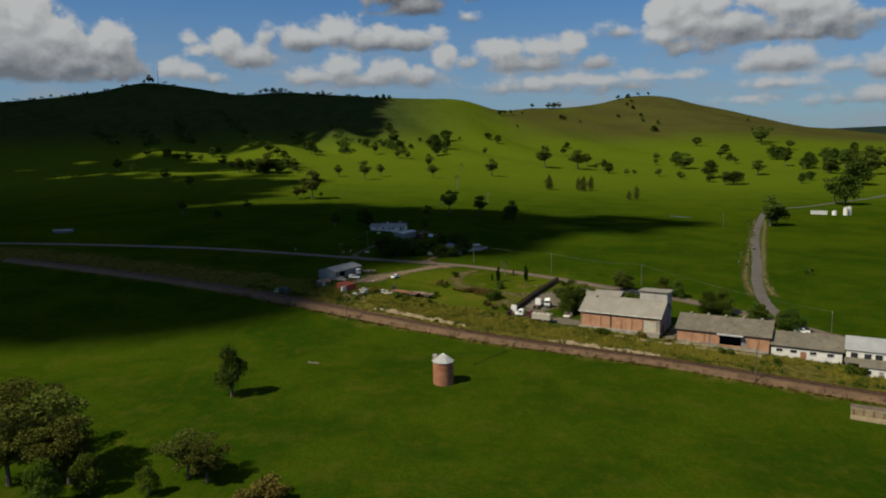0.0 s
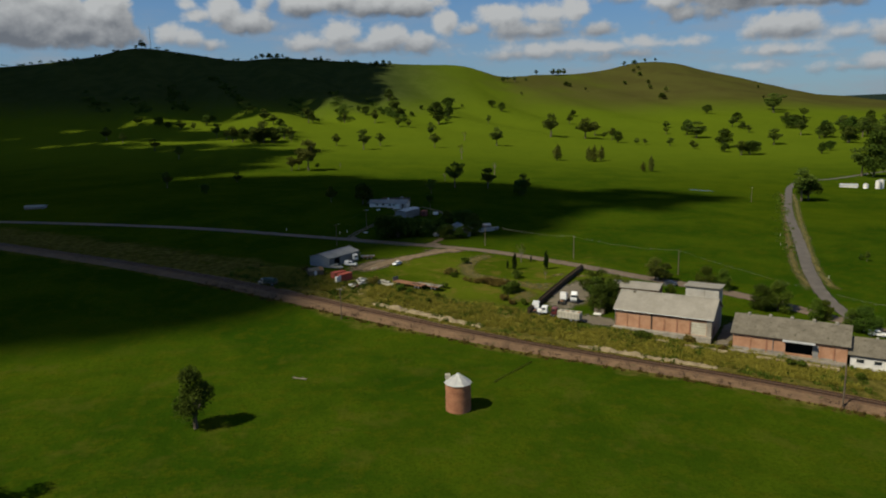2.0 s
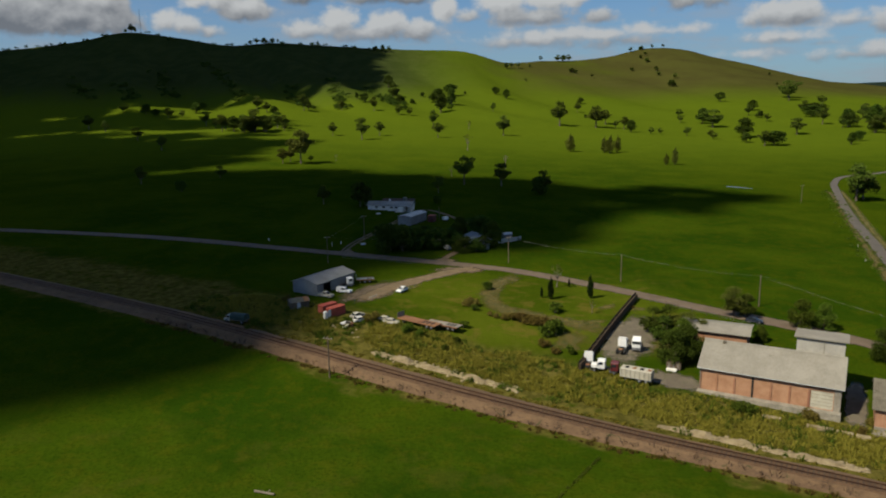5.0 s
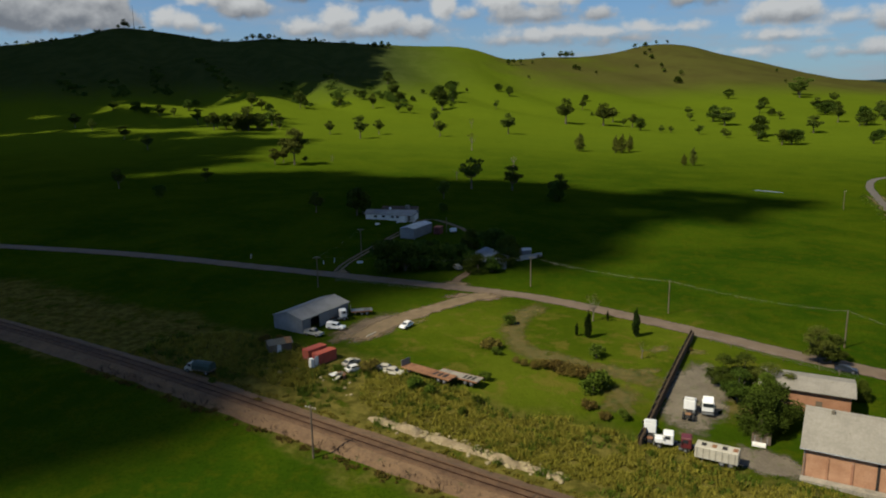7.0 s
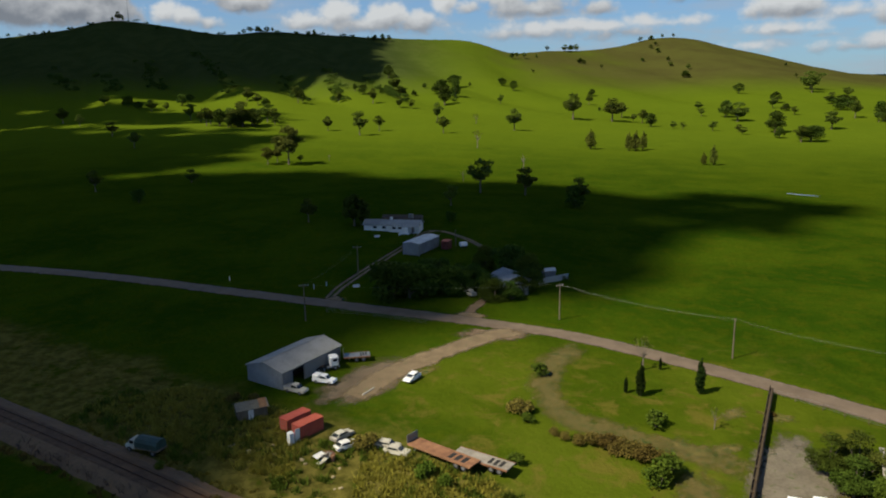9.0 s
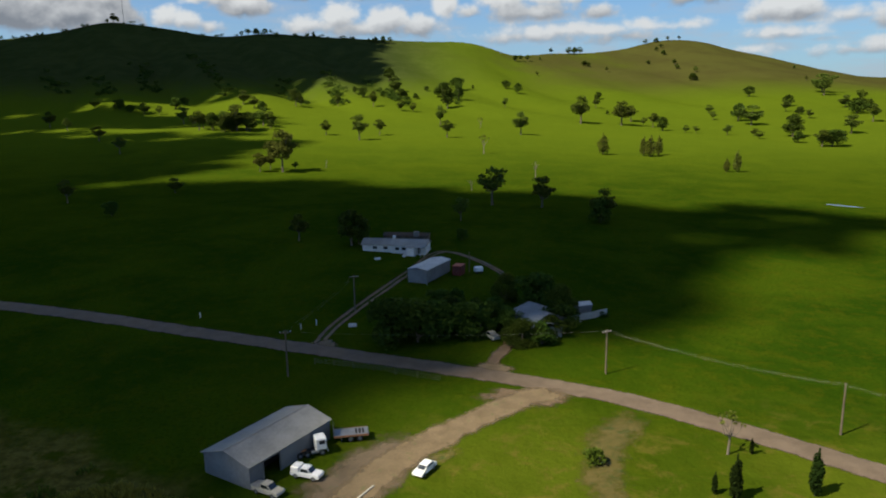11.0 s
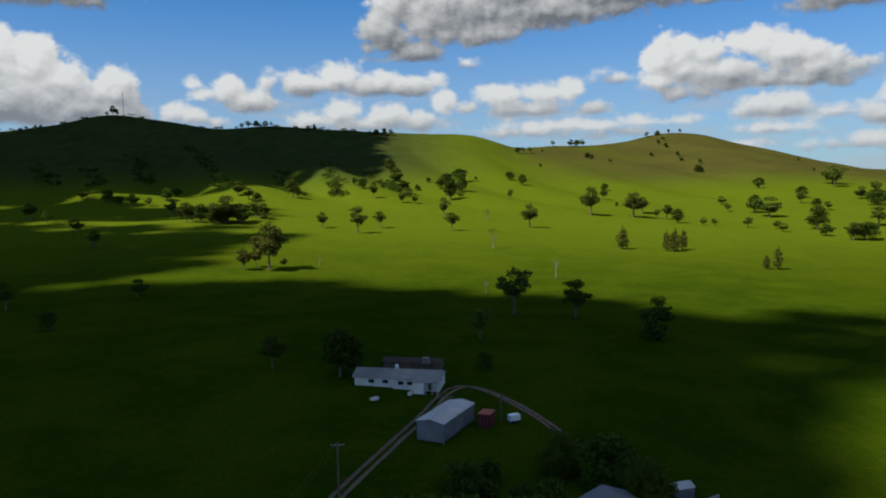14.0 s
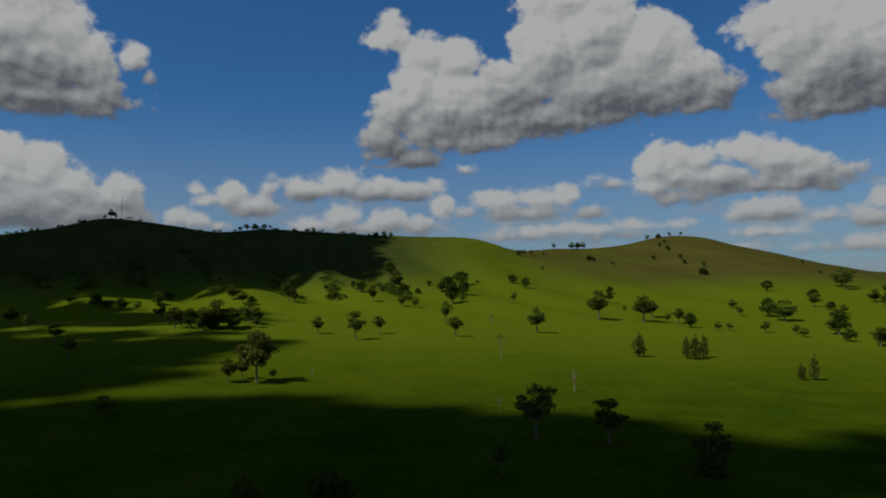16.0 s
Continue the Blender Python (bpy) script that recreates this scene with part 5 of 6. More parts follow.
def farm_shed():
    s = thing("steel_farm_shed", at_xy(-33.4, 260.8, 57.0, 0.0), "grey corrugated steel farm shed with an open side bay", "shed")
    L, D = 15.8, 8.4
    # long side along local x; the open side faces local -y
    part("side_wall", box(5.6, L, 0, 0.1, -0.3, 3.3), M_TIN_WALL, s)
    part("side_wall", box(0, 2.4, 0, 0.1, -0.3, 3.3), M_TIN_WALL, s)
    part("bay_head", box(2.4, 5.6, 0, 0.1, 2.8, 3.3), M_TIN_WALL, s)
    part("back_wall", box(0, L, D - 0.1, D, -0.3, 3.3), M_TIN_WALL, s)
    for x in (0.0, L - 0.1):
        part("gable_wall", prism([(0.1, -0.3), (D - 0.1, -0.3), (D - 0.1, 3.3), (D / 2, 4.45), (0.1, 3.3)], "x", x, x + 0.1), M_TIN_WALL, s)
    part("roof", gable_roof(0, L, 0, D, 3.33, 1.2, 0.3, 0.08), M_TIN_OLD, s, "grey zinc sheet roof")
    # sheet painted near-black for the shade within the open bay
    part("dark_interior", box(0.4, L - 0.4, 2.5, 2.6, -0.2, 3.2), M_DARK, s)
    for x in (2.4, 5.6):
        part("post", box(x - 0.1, x + 0.1, -0.05, 0.15, -0.3, 2.8), M_STEEL, s)
    part("ridge_cap", tube((-0.3, D / 2, 4.53), (L + 0.3, D / 2, 4.53), 0.1, 0.1, 6), M_TIN_OLD, s)


def farmhouse():
    h = thing("weatherboard_farmhouse", at_xy(-28.4, 385.2, -13.0), "long white weatherboard farmhouse with grey sheet roofs", "house")
    for x0, x1, y0, y1, eave in ((0, 9.0, 0.8, 6.8, 2.2), (9.0, 19.4, 0.0, 6.4, 2.3)):
        part("wall", box(x0, x1, y0, y1, -0.8, eave), M_WHITE, h, "white painted weatherboard wall")
        part("roof", gable_roof(x0, x1, y0, y1, eave, 1.2, 0.5), M_TIN_OLD, h, "grey sheet roof")
    part("porch_roof", prism([(-2.3, 1.85), (0.0, 2.25), (0.0, 2.35), (-2.3, 1.95)], "x", 13.8, 19.6), M_TIN_OLD, h, "grey porch roof")
    part("porch_room", box(14.0, 16.4, -2.2, -0.01, -0.8, 1.86), M_WHITE, h)
    for x in (16.8, 18.2, 19.4):
        part("porch_post", box(x - 0.06, x + 0.06, -2.2, -2.08, -0.8, 1.88), M_WHITE, h)
    for x in (3.2, 6.4):
        w = part("window", box(x, x + 1.3, 0.74, 0.79, 0.7, 1.5), M_GLASS, h)
    for x in (10.2, 12.2):
        part("window", box(x, x + 1.2, -0.06, -0.01, 0.7, 1.5), M_GLASS, h)
    part("door", box(17.0, 17.9, -0.06, -0.01, -0.3, 2.0), M_TIMBER, h)
    part("chimney", box(8.6, 9.3, 3.6, 4.2, 2.2, 4.2), M_WHITE, h, "white chimney")
    rear = thing("dark_roofed_shed", at_xy(-22.5, 398.5, -12.0), "long dark-roofed shed behind the farmhouse", "shed")
    part("wall", box(0, 14, 0, 4.5, -0.6, 1.5), M_TIMBER, rear)
    part("roof", gable_roof(0, 14, 0, 4.5, 1.53, 0.6, 0.3), M_SLEEPER, rear, "dark roof")
    t = thing("water_tank_on_stand", at_xy(-12.2, 395.0, 0), "pale water tank on a timber stand behind the house", "tank")
    part("tank", tube((0, 0, 2.0), (0, 0, 3.4), 0.9, 0.9, 16), M_FIBRO, t)
    for x in (-0.8, 0.8):
        for y in (-0.8, 0.8):
            part("leg", box(x - 0.1, x + 0.1, y - 0.1, y + 0.1, -0.4, 2.0), M_TIMBER, t)


def hay_barn():
    b = thing("zinc_barn", at_xy(-14.0, 353.4, 0.0), "pale zinc-clad barn with a flat sheet roof", "barn")
    turn = 62.0
    b.matrix_world = at_xy(-9.6, 353.0, turn)
    L, D = 13.6, 5.4
    part("side_wall", box(0, L, 0, 0.1, 0.5, 3.9), M_TIN_WALL, b)
    part("back_wall", box(0, L, D - 0.1, D, -0.2, 3.9), M_TIN_WALL, b)
    for x in (0.0, L - 0.1):
        part("end_wall", box(x, x + 0.1, 0.1, D - 0.1, 0.35 if x == 0 else -0.2, 3.9), M_TIN_WALL, b, "pale zinc end wall")
    part("roof", gable_roof(0, L, 0, D, 3.9, 0.5, 0.2, 0.08), M_TIN, b, "pale zinc roof sheets")
    part("roof_joint", box(6.2, 6.35, -0.2, D + 0.2, 3.9, 3.96), M_TIN_WALL, b)
    for x in (0.1, 4.5, 9.0, L - 0.1):
        for y in (0.05, D - 0.05):
            part("post", box(x - 0.1, x + 0.1, y - 0.1, y + 0.1, -0.5, 3.9), M_STEEL, b)
    c = thing("red_container", at_xy(-0.6, 360.4, 66.0), "faded red steel container beside the barn", "container")
    part("body", box(0, 3.4, 0, 2.4, 0.1, 2.6, 0.04), M_CARRED, c)
    for y in (0.5, 1.2, 1.9):
        part("door_bar", tube((-0.03, y, 0.3), (-0.03, y, 2.4), 0.03, 0.03, 5), M_STEEL, c)
    part("roof", box(-0.05, 3.45, -0.05, 2.45, 2.61, 2.68), M_ORANGE, c)
    k = thing("white_van_body", at_xy(3.6, 362.5, 20), "small white box trailer beside the barn", "trailer")
    part("body", box(0, 2.2, 0, 1.4, 0.5, 1.7, 0.08), M_CARWHITE, k)
    for x in (0.5, 1.7):
        part("wheel", tube((x, -0.05, 0.35), (x, 0.2, 0.35), 0.35, 0.35, 12), M_TYRE, k)


def homestead():
    h = thing("homestead", at_xy(9.6, 328.0, -74.0), "grey-roofed homestead half hidden in dark trees", "house")
    part("wall", box(0, 9, 0, 7, -0.5, 2.2), M_GREYWALL, h)
    part("roof", gable_roof(0, 9, 0, 7, 2.23, 1.3, 0.6), M_TIN_WALL, h, "bluish grey sheet roof")
    part("wing_wall", box(9.0, 13.5, -1.5, 4.5, -0.5, 2.0), M_GREYWALL, h)
    part("wing_roof", gable_roof(9.0, 13.5, -1.5, 4.5, 2.03, 1.0, 0.4), M_TIN_WALL, h, "bluish grey sheet roof")
    part("verandah_roof", prism([(-2.4, 1.75), (0.0, 2.15), (0.0, 2.23), (-2.4, 1.83)], "x", 0, 8.8), M_TIN_WALL, h)
    for x in (0.2, 3.0, 5.8, 8.5):
        part("verandah_post", box(x - 0.06, x + 0.06, -2.3, -2.18, -0.5, 1.78), M_WHITE, h)
    for x in (1.2, 4.0, 6.6):
        part("window", box(x, x + 1.2, -0.05, -0.005, 0.7, 1.7), M_GLASS, h)
    for k, (x, y, a) in enumerate([(22.0, 325.5, 8), (25.6, 327.5, 20), (29.0, 329.4, 28), (17.5, 322.6, 5)]):
        f = thing("sheet_iron_fence", at_xy(x, y, a), "panel of silvery sheet-iron garden fence", "fence", "garden fence of the homestead")
        part("panel", box(-1.8, 1.8, -0.03, 0.03, 0.05, 1.6), M_TIN, f)
        for px in (-1.75, 1.75):
            part("post", box(px - 0.05, px + 0.05, 0.031, 0.13, -0.3, 1.65), M_TIMBER, f)
    s = thing("garden_shed", at_xy(24.4, 331.0, 15), "small silvery garden shed behind the homestead", "shed")
    part("wall", box(0, 3.2, 0, 2.4, -0.2, 2.0), M_TIN_WALL, s)
    part("roof", gable_roof(0, 3.2, 0, 2.4, 2.02, 0.5, 0.15, 0.05), M_TIN, s)
    k = thing("white_gate_sign", at_xy(7.2, 319.0, 0), "small white letter box on a post", "letter box")
    part("post", box(-0.06, 0.06, -0.06, 0.06, -0.3, 1.4), M_TIMBER, k)
    part("box", prism([(-0.7, 1.4), (0.7, 1.4), (0.7, 2.0), (0, 2.5), (-0.7, 2.0)], "y", -0.5, 0.5), M_WHITE, k)


def far_farm():
    f = thing("far_farm_shed", at_xy(297, 528, -25), "long low white shed far across the pasture", "shed")
    part("wall", box(0, 11, 0, 4, -0.5, 1.6), M_WHITE, f)
    part("roof", gable_roof(0, 11, 0, 4, 1.63, 0.9, 0.3), M_TIN, f)
    for x, y, h in ((310, 519, 3.0), (318, 518, 5.4), (321.5, 519.5, 5.8)):
        s = thing("white_silo", at_xy(x, y), "white round farm silo with a domed top", "silo", "white silos at the far farm")
        part("tank", tube((0, 0, -0.3), (0, 0, h), 1.7, 1.7, 18), M_WHITE, s)
        part("dome", tube((0, 0, h), (0, 0, h + 0.9), 1.7, 0.3, 18), M_TIN, s)
    w = thing("white_farm_shed", at_xy(-214, 414, 8), "low white shed beside the far bend of the road", "shed")
    part("wall", box(0, 10, 0, 4, -0.5, 1.4), M_GREYWALL, w)
    part("roof", gable_roof(0, 10, 0, 4, 1.43, 0.7, 0.3), M_TIN_OLD, w)


warehouse_brick()
warehouse_second()
dairy_block()
rear_store()
brick_silo()
farm_shed()
farmhouse()
hay_barn()
homestead()
far_farm()

# ---- tracks, yards, pond ----
track_lines = [(-32.0, 311), (-31.3, 317), (-29.3, 325.5), (-24.8, 338.3), (-19.2, 352.5), (-13.5, 366), (-8.6, 379), (-4.4, 384.4), (0.2, 382), (5.1, 375), (9.8, 365.6), (13, 356)]
for k, off in enumerate((-0.75, 0.75)):
    line = [(x + off, y - off * 0.35) for x, y in track_lines]
    tagged(strip("farm_track", line, 1.25, 0.07, M_DIRT, 0.25, across=5, seed=k * 3 + 1), "worn wheel rut of a pale dirt farm track", "track", kind="structure")
tagged(strip("farm_track", [(0.0, 297), (2.3, 304), (5.1, 309.5), (7.0, 315.5)], 3.3, 0.07, M_DIRT, 0.6, across=7, seed=8), "pale dirt entrance track to the homestead", "track", kind="structure")
tagged(patch("farm_yard", -18.6, 264.5, 13.5, 6.6, 0.07, M_GRAVEL, 52, 0.3, 1.0), "bare gravel yard in front of the farm shed", "yard", kind="structure")
tagged(patch("driveway_mouth", 6.6, 287.6, 10.0, 4.6, 0.1, M_DIRT, 4, 0.5, 2.0), "pale gravel driveway mouth at the road", "driveway", kind="structure")
tagged(patch("track_mouth", 2.0, 300.0, 4.4, 3.2, 0.075, M_DIRT, -20, 0.4, 9.0), "pale dusty mouth of the entrance track", "track", kind="structure")
tagged(patch("track_mouth", -30.4, 312.6, 3.4, 4.2, 0.075, M_DIRT, 0, 0.4, 10.0), "pale dusty mouth of the farm track", "track", kind="structure")
tagged(strip("worn_track", [(24, 281), (17, 274), (12.7, 264), (12.4, 255.5), (14.3, 248.5), (19, 245.5), (27, 240.5), (33, 236), (38, 231)], 8.5, 0.05, M_WORN, 1.8, across=9, seed=21), "yellow-brown worn loop across the lawn", "track", kind="structure")
tagged(patch("truck_yard", 40.6, 229.8, 6.8, 16.5, 0.07, M_YARD, -27, 0.25, 3.0), "worn grey gravel yard for parked trucks", "yard", kind="structure")
tagged(patch("truck_yard", 43.8, 209.0, 7.0, 4.6, 0.08, M_YARD, -32, 0.3, 4.0), "pale dusty apron beside the warehouse", "yard", kind="structure")
tagged(strip("worn_track", [tuple(uv(u, 195.6)) for u in (-71, -60, -50, -41)], 3.6, 0.05, M_WORN, 0.8, across=4, seed=14), "brown trodden strip along the warehouse wall", "track", kind="structure")
tagged(strip("worn_track", [tuple(uv(-42.2, v)) for v in (196, 204, 212, 220)], 4.4, 0.05, M_YARD, 0.6, across=4, seed=15), "bare passage between the two warehouses", "track", kind="structure")
for n, (x, y, rx, ry, a) in enumerate([ (35.5, 239.6, 4.2, 2.0, 15), (47.5, 249, 4.0, 2.4, -35), (41.0, 250.2, 3.6, 1.8, 30), (-8.5, 268.5, 4.0, 1.6, 30), (27.0, 228.5, 4.5, 8.5, -30), (48.5, 227, 5.5, 9.0, -30), (30, 240, 7.0, 3.2, -25), (-9, 377, 3.0, 4.5, -20)]):
    tagged(patch("bare_patch", x, y, rx, ry, 0.05, M_WORN, a, 0.5, 5.0 + n), "bare worn patch in the grass", "ground", kind="structure")
for k, off in enumerate((-3.6, 3.6)):
    tagged(strip("road_verge", [(118 + off, 232), (126 + off, 256), (138 + off, 283), (160 + off, 328), (186 + off, 382), (215 + off, 440), (239 + off, 490)], 4.6, 0.05, M_WORN, 1.2, across=7, seed=31 + k), "dry yellow-brown verge of the side road", "verge", kind="structure")
tagged(patch("pond", 186, 501, 8, 2.2, 0.12, M_WATER, -38, 0.25, 11.0), "small silvery farm dam in the pasture", "pond", kind="structure")

# ---- vehicles ----


def wheel_at(parent, x, y, r=0.33, w=0.22):
    wheel = part("wheel", tube((x, y - w / 2, r), (x, y + w / 2, r), r, r, 14), M_TYRE, parent)
    part("rim", tube((x, y - w / 2 - 0.01, r), (x, y + w / 2 + 0.01, r), r * 0.58, r * 0.58, 10), M_STEEL, wheel)


def car_body(profile, width, tuck=0.14):
    """Extrude a side profile across, narrower above the belt line."""
    bm = prism(profile, "y", -width / 2, width / 2)
    for v in bm.verts:
        if v.co.z > 0.95:
            v.co.y *= 1 - tuck
    bmesh.ops.bevel(bm, geom=list(bm.edges), offset=0.05, segments=2, affect="EDGES")
    return bm


def sedan(m, label, paint, category="car"):
    m = m @ Matrix.Diagonal((0.88, 0.88, 0.88, 1))
    c = thing("parked_car", m, label, category)
    part("body", car_body([(-2.2, 0.32), (2.2, 0.32), (2.25, 0.62), (2.1, 0.82), (1.05, 0.94), (-1.9, 0.98), (-2.25, 0.86)], 1.78), paint, c)
    cab = part("cabin", car_body([(-1.75, 0.93), (1.05, 0.93), (0.35, 1.42), (-1.25, 1.46)], 1.62, 0.16), paint, c)
    for side in (-1, 1):
        part("side_window", prism([(-1.5, 0.99), (0.8, 0.99), (0.3, 1.33), (-1.2, 1.36)], "y", side * 0.76 - 0.02, side * 0.76 + 0.02), M_GLASS, cab)
        part("headlight", box(2.12, 2.2, side * 0.62 - 0.18, side * 0.62 + 0.18, 0.62, 0.76, 0.02), M_STEEL, c)
        part("tail_light", box(-2.28, -2.2, side * 0.68 - 0.12, side * 0.68 + 0.12, 0.62, 0.8, 0.02), M_CARRED, c)
        for x in (-1.35, 1.35):
            wheel_at(c, x, side * 0.8)
    part("windscreen", prism([(0.5, 1.35), (1.08, 0.95), (1.11, 0.98), (0.53, 1.38)], "y", -0.62, 0.62), M_GLASS, cab)
    part("rear_window", prism([(-1.33, 1.38), (-1.8, 0.97), (-1.83, 1.0), (-1.36, 1.41)], "y", -0.6, 0.6), M_GLASS, cab)
    return c


def ute(m, label, paint, tray=True):
    m = m @ Matrix.Diagonal((0.88, 0.88, 0.88, 1))
    c = thing("parked_ute", m, label, "car")
    part("body", car_body([(-2.4, 0.4), (2.4, 0.4), (2.45, 0.75), (2.3, 0.98), (1.1, 1.05), (-2.4, 1.05)], 1.85, 0.02), paint, c)
    cab = part("cabin", car_body([(-0.9, 1.0), (1.1, 1.0), (0.5, 1.72), (-0.75, 1.75)], 1.66, 0.14), paint, c)
    for side in (-1, 1):
        part("side_window", prism([(-0.7, 1.12), (0.85, 1.12), (0.42, 1.6), (-0.65, 1.62)], "y", side * 0.73 - 0.02, side * 0.73 + 0.02), M_GLASS, cab)
        part("headlight", box(2.34, 2.42, side * 0.64 - 0.18, side * 0.64 + 0.18, 0.72, 0.9, 0.02), M_STEEL, c)
        for x in (-1.5, 1.5):
            wheel_at(c, x, side * 0.84, 0.37)
    part("windscreen", prism([(0.58, 1.66), (1.1, 1.06), (1.13, 1.09), (0.61, 1.69)], "y", -0.64, 0.64), M_GLASS, cab)
    if tray:
        part("canopy", box(-2.35, -0.95, -0.86, 0.86, 1.06, 1.8, 0.08), paint, c, "white canopy over the tray")
    else:
        part("tray", box(-2.5, -0.95, -0.92, 0.92, 1.06, 1.25, 0.03), M_STEEL, c, "grey steel tray")
    return c


def cab_truck(m, label, paint, hood=True, sleeper=True):
    m = m @ Matrix.Diagonal((0.84, 0.84, 0.84, 1))
    t = thing("truck_tractor", m, label, "truck")
    cab = part("cab", box(-0.2, 1.7, -1.15, 1.15, 0.9, 3.0, 0.16), paint, t)
    part("windscreen", box(1.68, 1.73, -1.0, 1.0, 1.95, 2.75, 0.02), M_GLASS, cab)
    for side in (-1, 1):
        part("side_window", box(0.4, 1.4, side * 1.14 - 0.02, side * 1.14 + 0.02, 1.95, 2.65, 0.015), M_GLASS, cab)
        part("mirror", box(1.55, 1.65, side * 1.38 - 0.12, side * 1.38 + 0.12, 1.9, 2.5, 0.02), M_TYRE, cab)
    if hood:
        part("hood", box(1.7, 3.2, -0.9, 0.9, 0.9, 1.9, 0.14), paint, t)
        part("grille", box(3.18, 3.24, -0.6, 0.6, 0.95, 1.7, 0.02), M_STEEL, t)
    if sleeper:
        part("wind_deflector", prism([(-0.2, 2.98), (1.2, 2.98), (0.1, 3.6), (-0.2, 3.6)], "y", -1.0, 1.0), paint, t)
    part("bumper", box(3.2 if hood else 1.72, 3.4 if hood else 1.95, -1.15, 1.15, 0.45, 0.85, 0.04), M_STEEL, t)
    part("chassis", box(-3.6, 1.6, -0.45, 0.45, 0.6, 0.9), M_TYRE, t)
    part("turntable", tube((-2.2, 0, 0.9), (-2.2, 0, 1.02), 0.6, 0.6, 14), M_RUST, t)
    part("fuel_tank", tube((-0.9, -0.85, 0.7), (0.4, -0.85, 0.7), 0.3, 0.3, 12), M_STEEL, t)
    for side in (-1, 1):
        for x in ((2.4,) if hood else (0.9,)) + (-1.6, -2.8):
            wheel_at(t, x, side * 0.95, 0.5, 0.34)
    return t


def flatbed(m, label, L, deck, head=True):
    t = thing("flatbed_trailer", m, label, "trailer")
    part("deck", box(0, L, -1.2, 1.2, 0.95, 1.1, 0.02), deck, t)
    for side in (-1, 1):
        part("side_rail", box(0, L, side * 1.24 - 0.04, side * 1.24 + 0.04, 0.85, 1.12), M_RUST, t)
        for x in (L - 2.6, L - 1.3):
            wheel_at(t, x, side * 0.95, 0.48, 0.3)
    if head:
        part("headboard", box(-0.06, 0.0, -1.2, 1.2, 1.1, 2.3), M_STEEL, t, "grey mesh headboard")
    for x in (1.2, 2.4, 3.6, 4.8):
        part("cross_beam", box(x - 0.06, x + 0.06, -1.15, 1.15, 0.75, 0.945), M_RUST, t)
    # dark plates on the whole deck, painting the shade of holes
    for x in (L * 0.62, L * 0.72, L * 0.82):
        part("deck_hole", box(x, x + L * 0.06, -0.8, 0.8, 1.1, 1.115), M_DARK, t)
    part("leg", box(1.0, 1.15, -0.8, 0.8, 0.0, 0.95), M_STEEL, t)
    return t


sedan(at_xy(-11.1, 264.4, 238, 0.07), "white sedan parked on the gravel yard", M_CARWHITE)
ute(at_xy(-26.6, 263.6, -22, 0.07), "white ute with a canopy parked by the shed", M_CARWHITE)
ute(at_xy(-31.0, 260.0, -30, 0.02), "pale grey ute with a tray beside the shed", M_CREAM, False)
cab_truck(at_xy(-26.3, 269.8, 20, 0.07), "white truck parked along the shed wall", M_CARWHITE, False, False)
flatbed(at_xy(-24.2, 273.6, 8, 0.05), "low grey trailer parked behind the truck", 5.0, M_STEEL)
ute(at_xy(3.0, 315.8, 118, 0.05), "white old ute beside the entrance track", M_CREAM, False)
cab_truck(at_xy(28.4, 216.4, 72, 0.08), "white prime mover with a high roof", M_CARWHITE)
cab_truck(at_xy(31.0, 213.4, 160, 0.08), "white prime mover beside a maroon one", M_CARWHITE, True, False)
cab_truck(at_xy(33.4, 212.2, 158, 0.08), "maroon truck cab wedged beside a tanker", M_CARRED, False, False)
cab_truck(at_xy(37.4, 223.4, 64, 0.08), "white prime mover parked in the yard", M_CARWHITE)
cab_truck(at_xy(40.6, 223.6, 250, 0.08), "white flat-nosed truck parked in the yard", M_CARWHITE, False, True)


def tanker(m):
    t = thing("livestock_trailer", m, "weathered cream trailer body with open roof hatches", "trailer")
    part("body", box(0, 6.2, -1.2, 1.2, 0.7, 2.5, 0.08), M_CREAM, t)
    for k in range(4):
        part("roof_hatch", box(0.8 + 1.5 * k, 1.5 + 1.5 * k, -0.5, 0.5, 2.5, 2.56), M_RUST if k % 2 else M_DARK, t, "rusty open hatch")
    for k in range(7):
        part("side_rib", box(0.3 + 0.9 * k, 0.4 + 0.9 * k, -1.26, -1.203, 0.8, 2.4), M_CONCRETE, t)
    for x in (3.9, 5.2):
        for side in (-1, 1):
            wheel_at(t, x, side * 0.95, 0.48, 0.3)
    part("leg", box(1.0, 1.15, -0.8, 0.8, 0.0, 0.7), M_STEEL, t)


tanker(at_xy(33.6, 210.6, -32, 0.02))
flatbed(at_xy(-10.9, 241.4, -41, 0.0), "rusty flatbed semi-trailer with a broken deck", 11.5, M_RUST)
flatbed(at_xy(-4.6, 238.6, -36, 0.0), "pale empty semi-trailer deck in long grass", 9.0, M_CONCRETE, False)
for x, y, a, paint, word in ((-21.6, 244.4, 50, M_CREAM, "derelict cream sedan in the long grass"), (-20.6, 241.6, 35, M_WHITE, "derelict white car wreck with faded paint"), (-14.6, 241.4, -20, M_CREAM, "derelict cream station wagon in weeds"), (-13.2, 239.8, -25, M_CREAM, "derelict cream car half sunk in weeds")):
    sedan(at_xy(x, y, a, -0.12), word, paint, "car wreck")


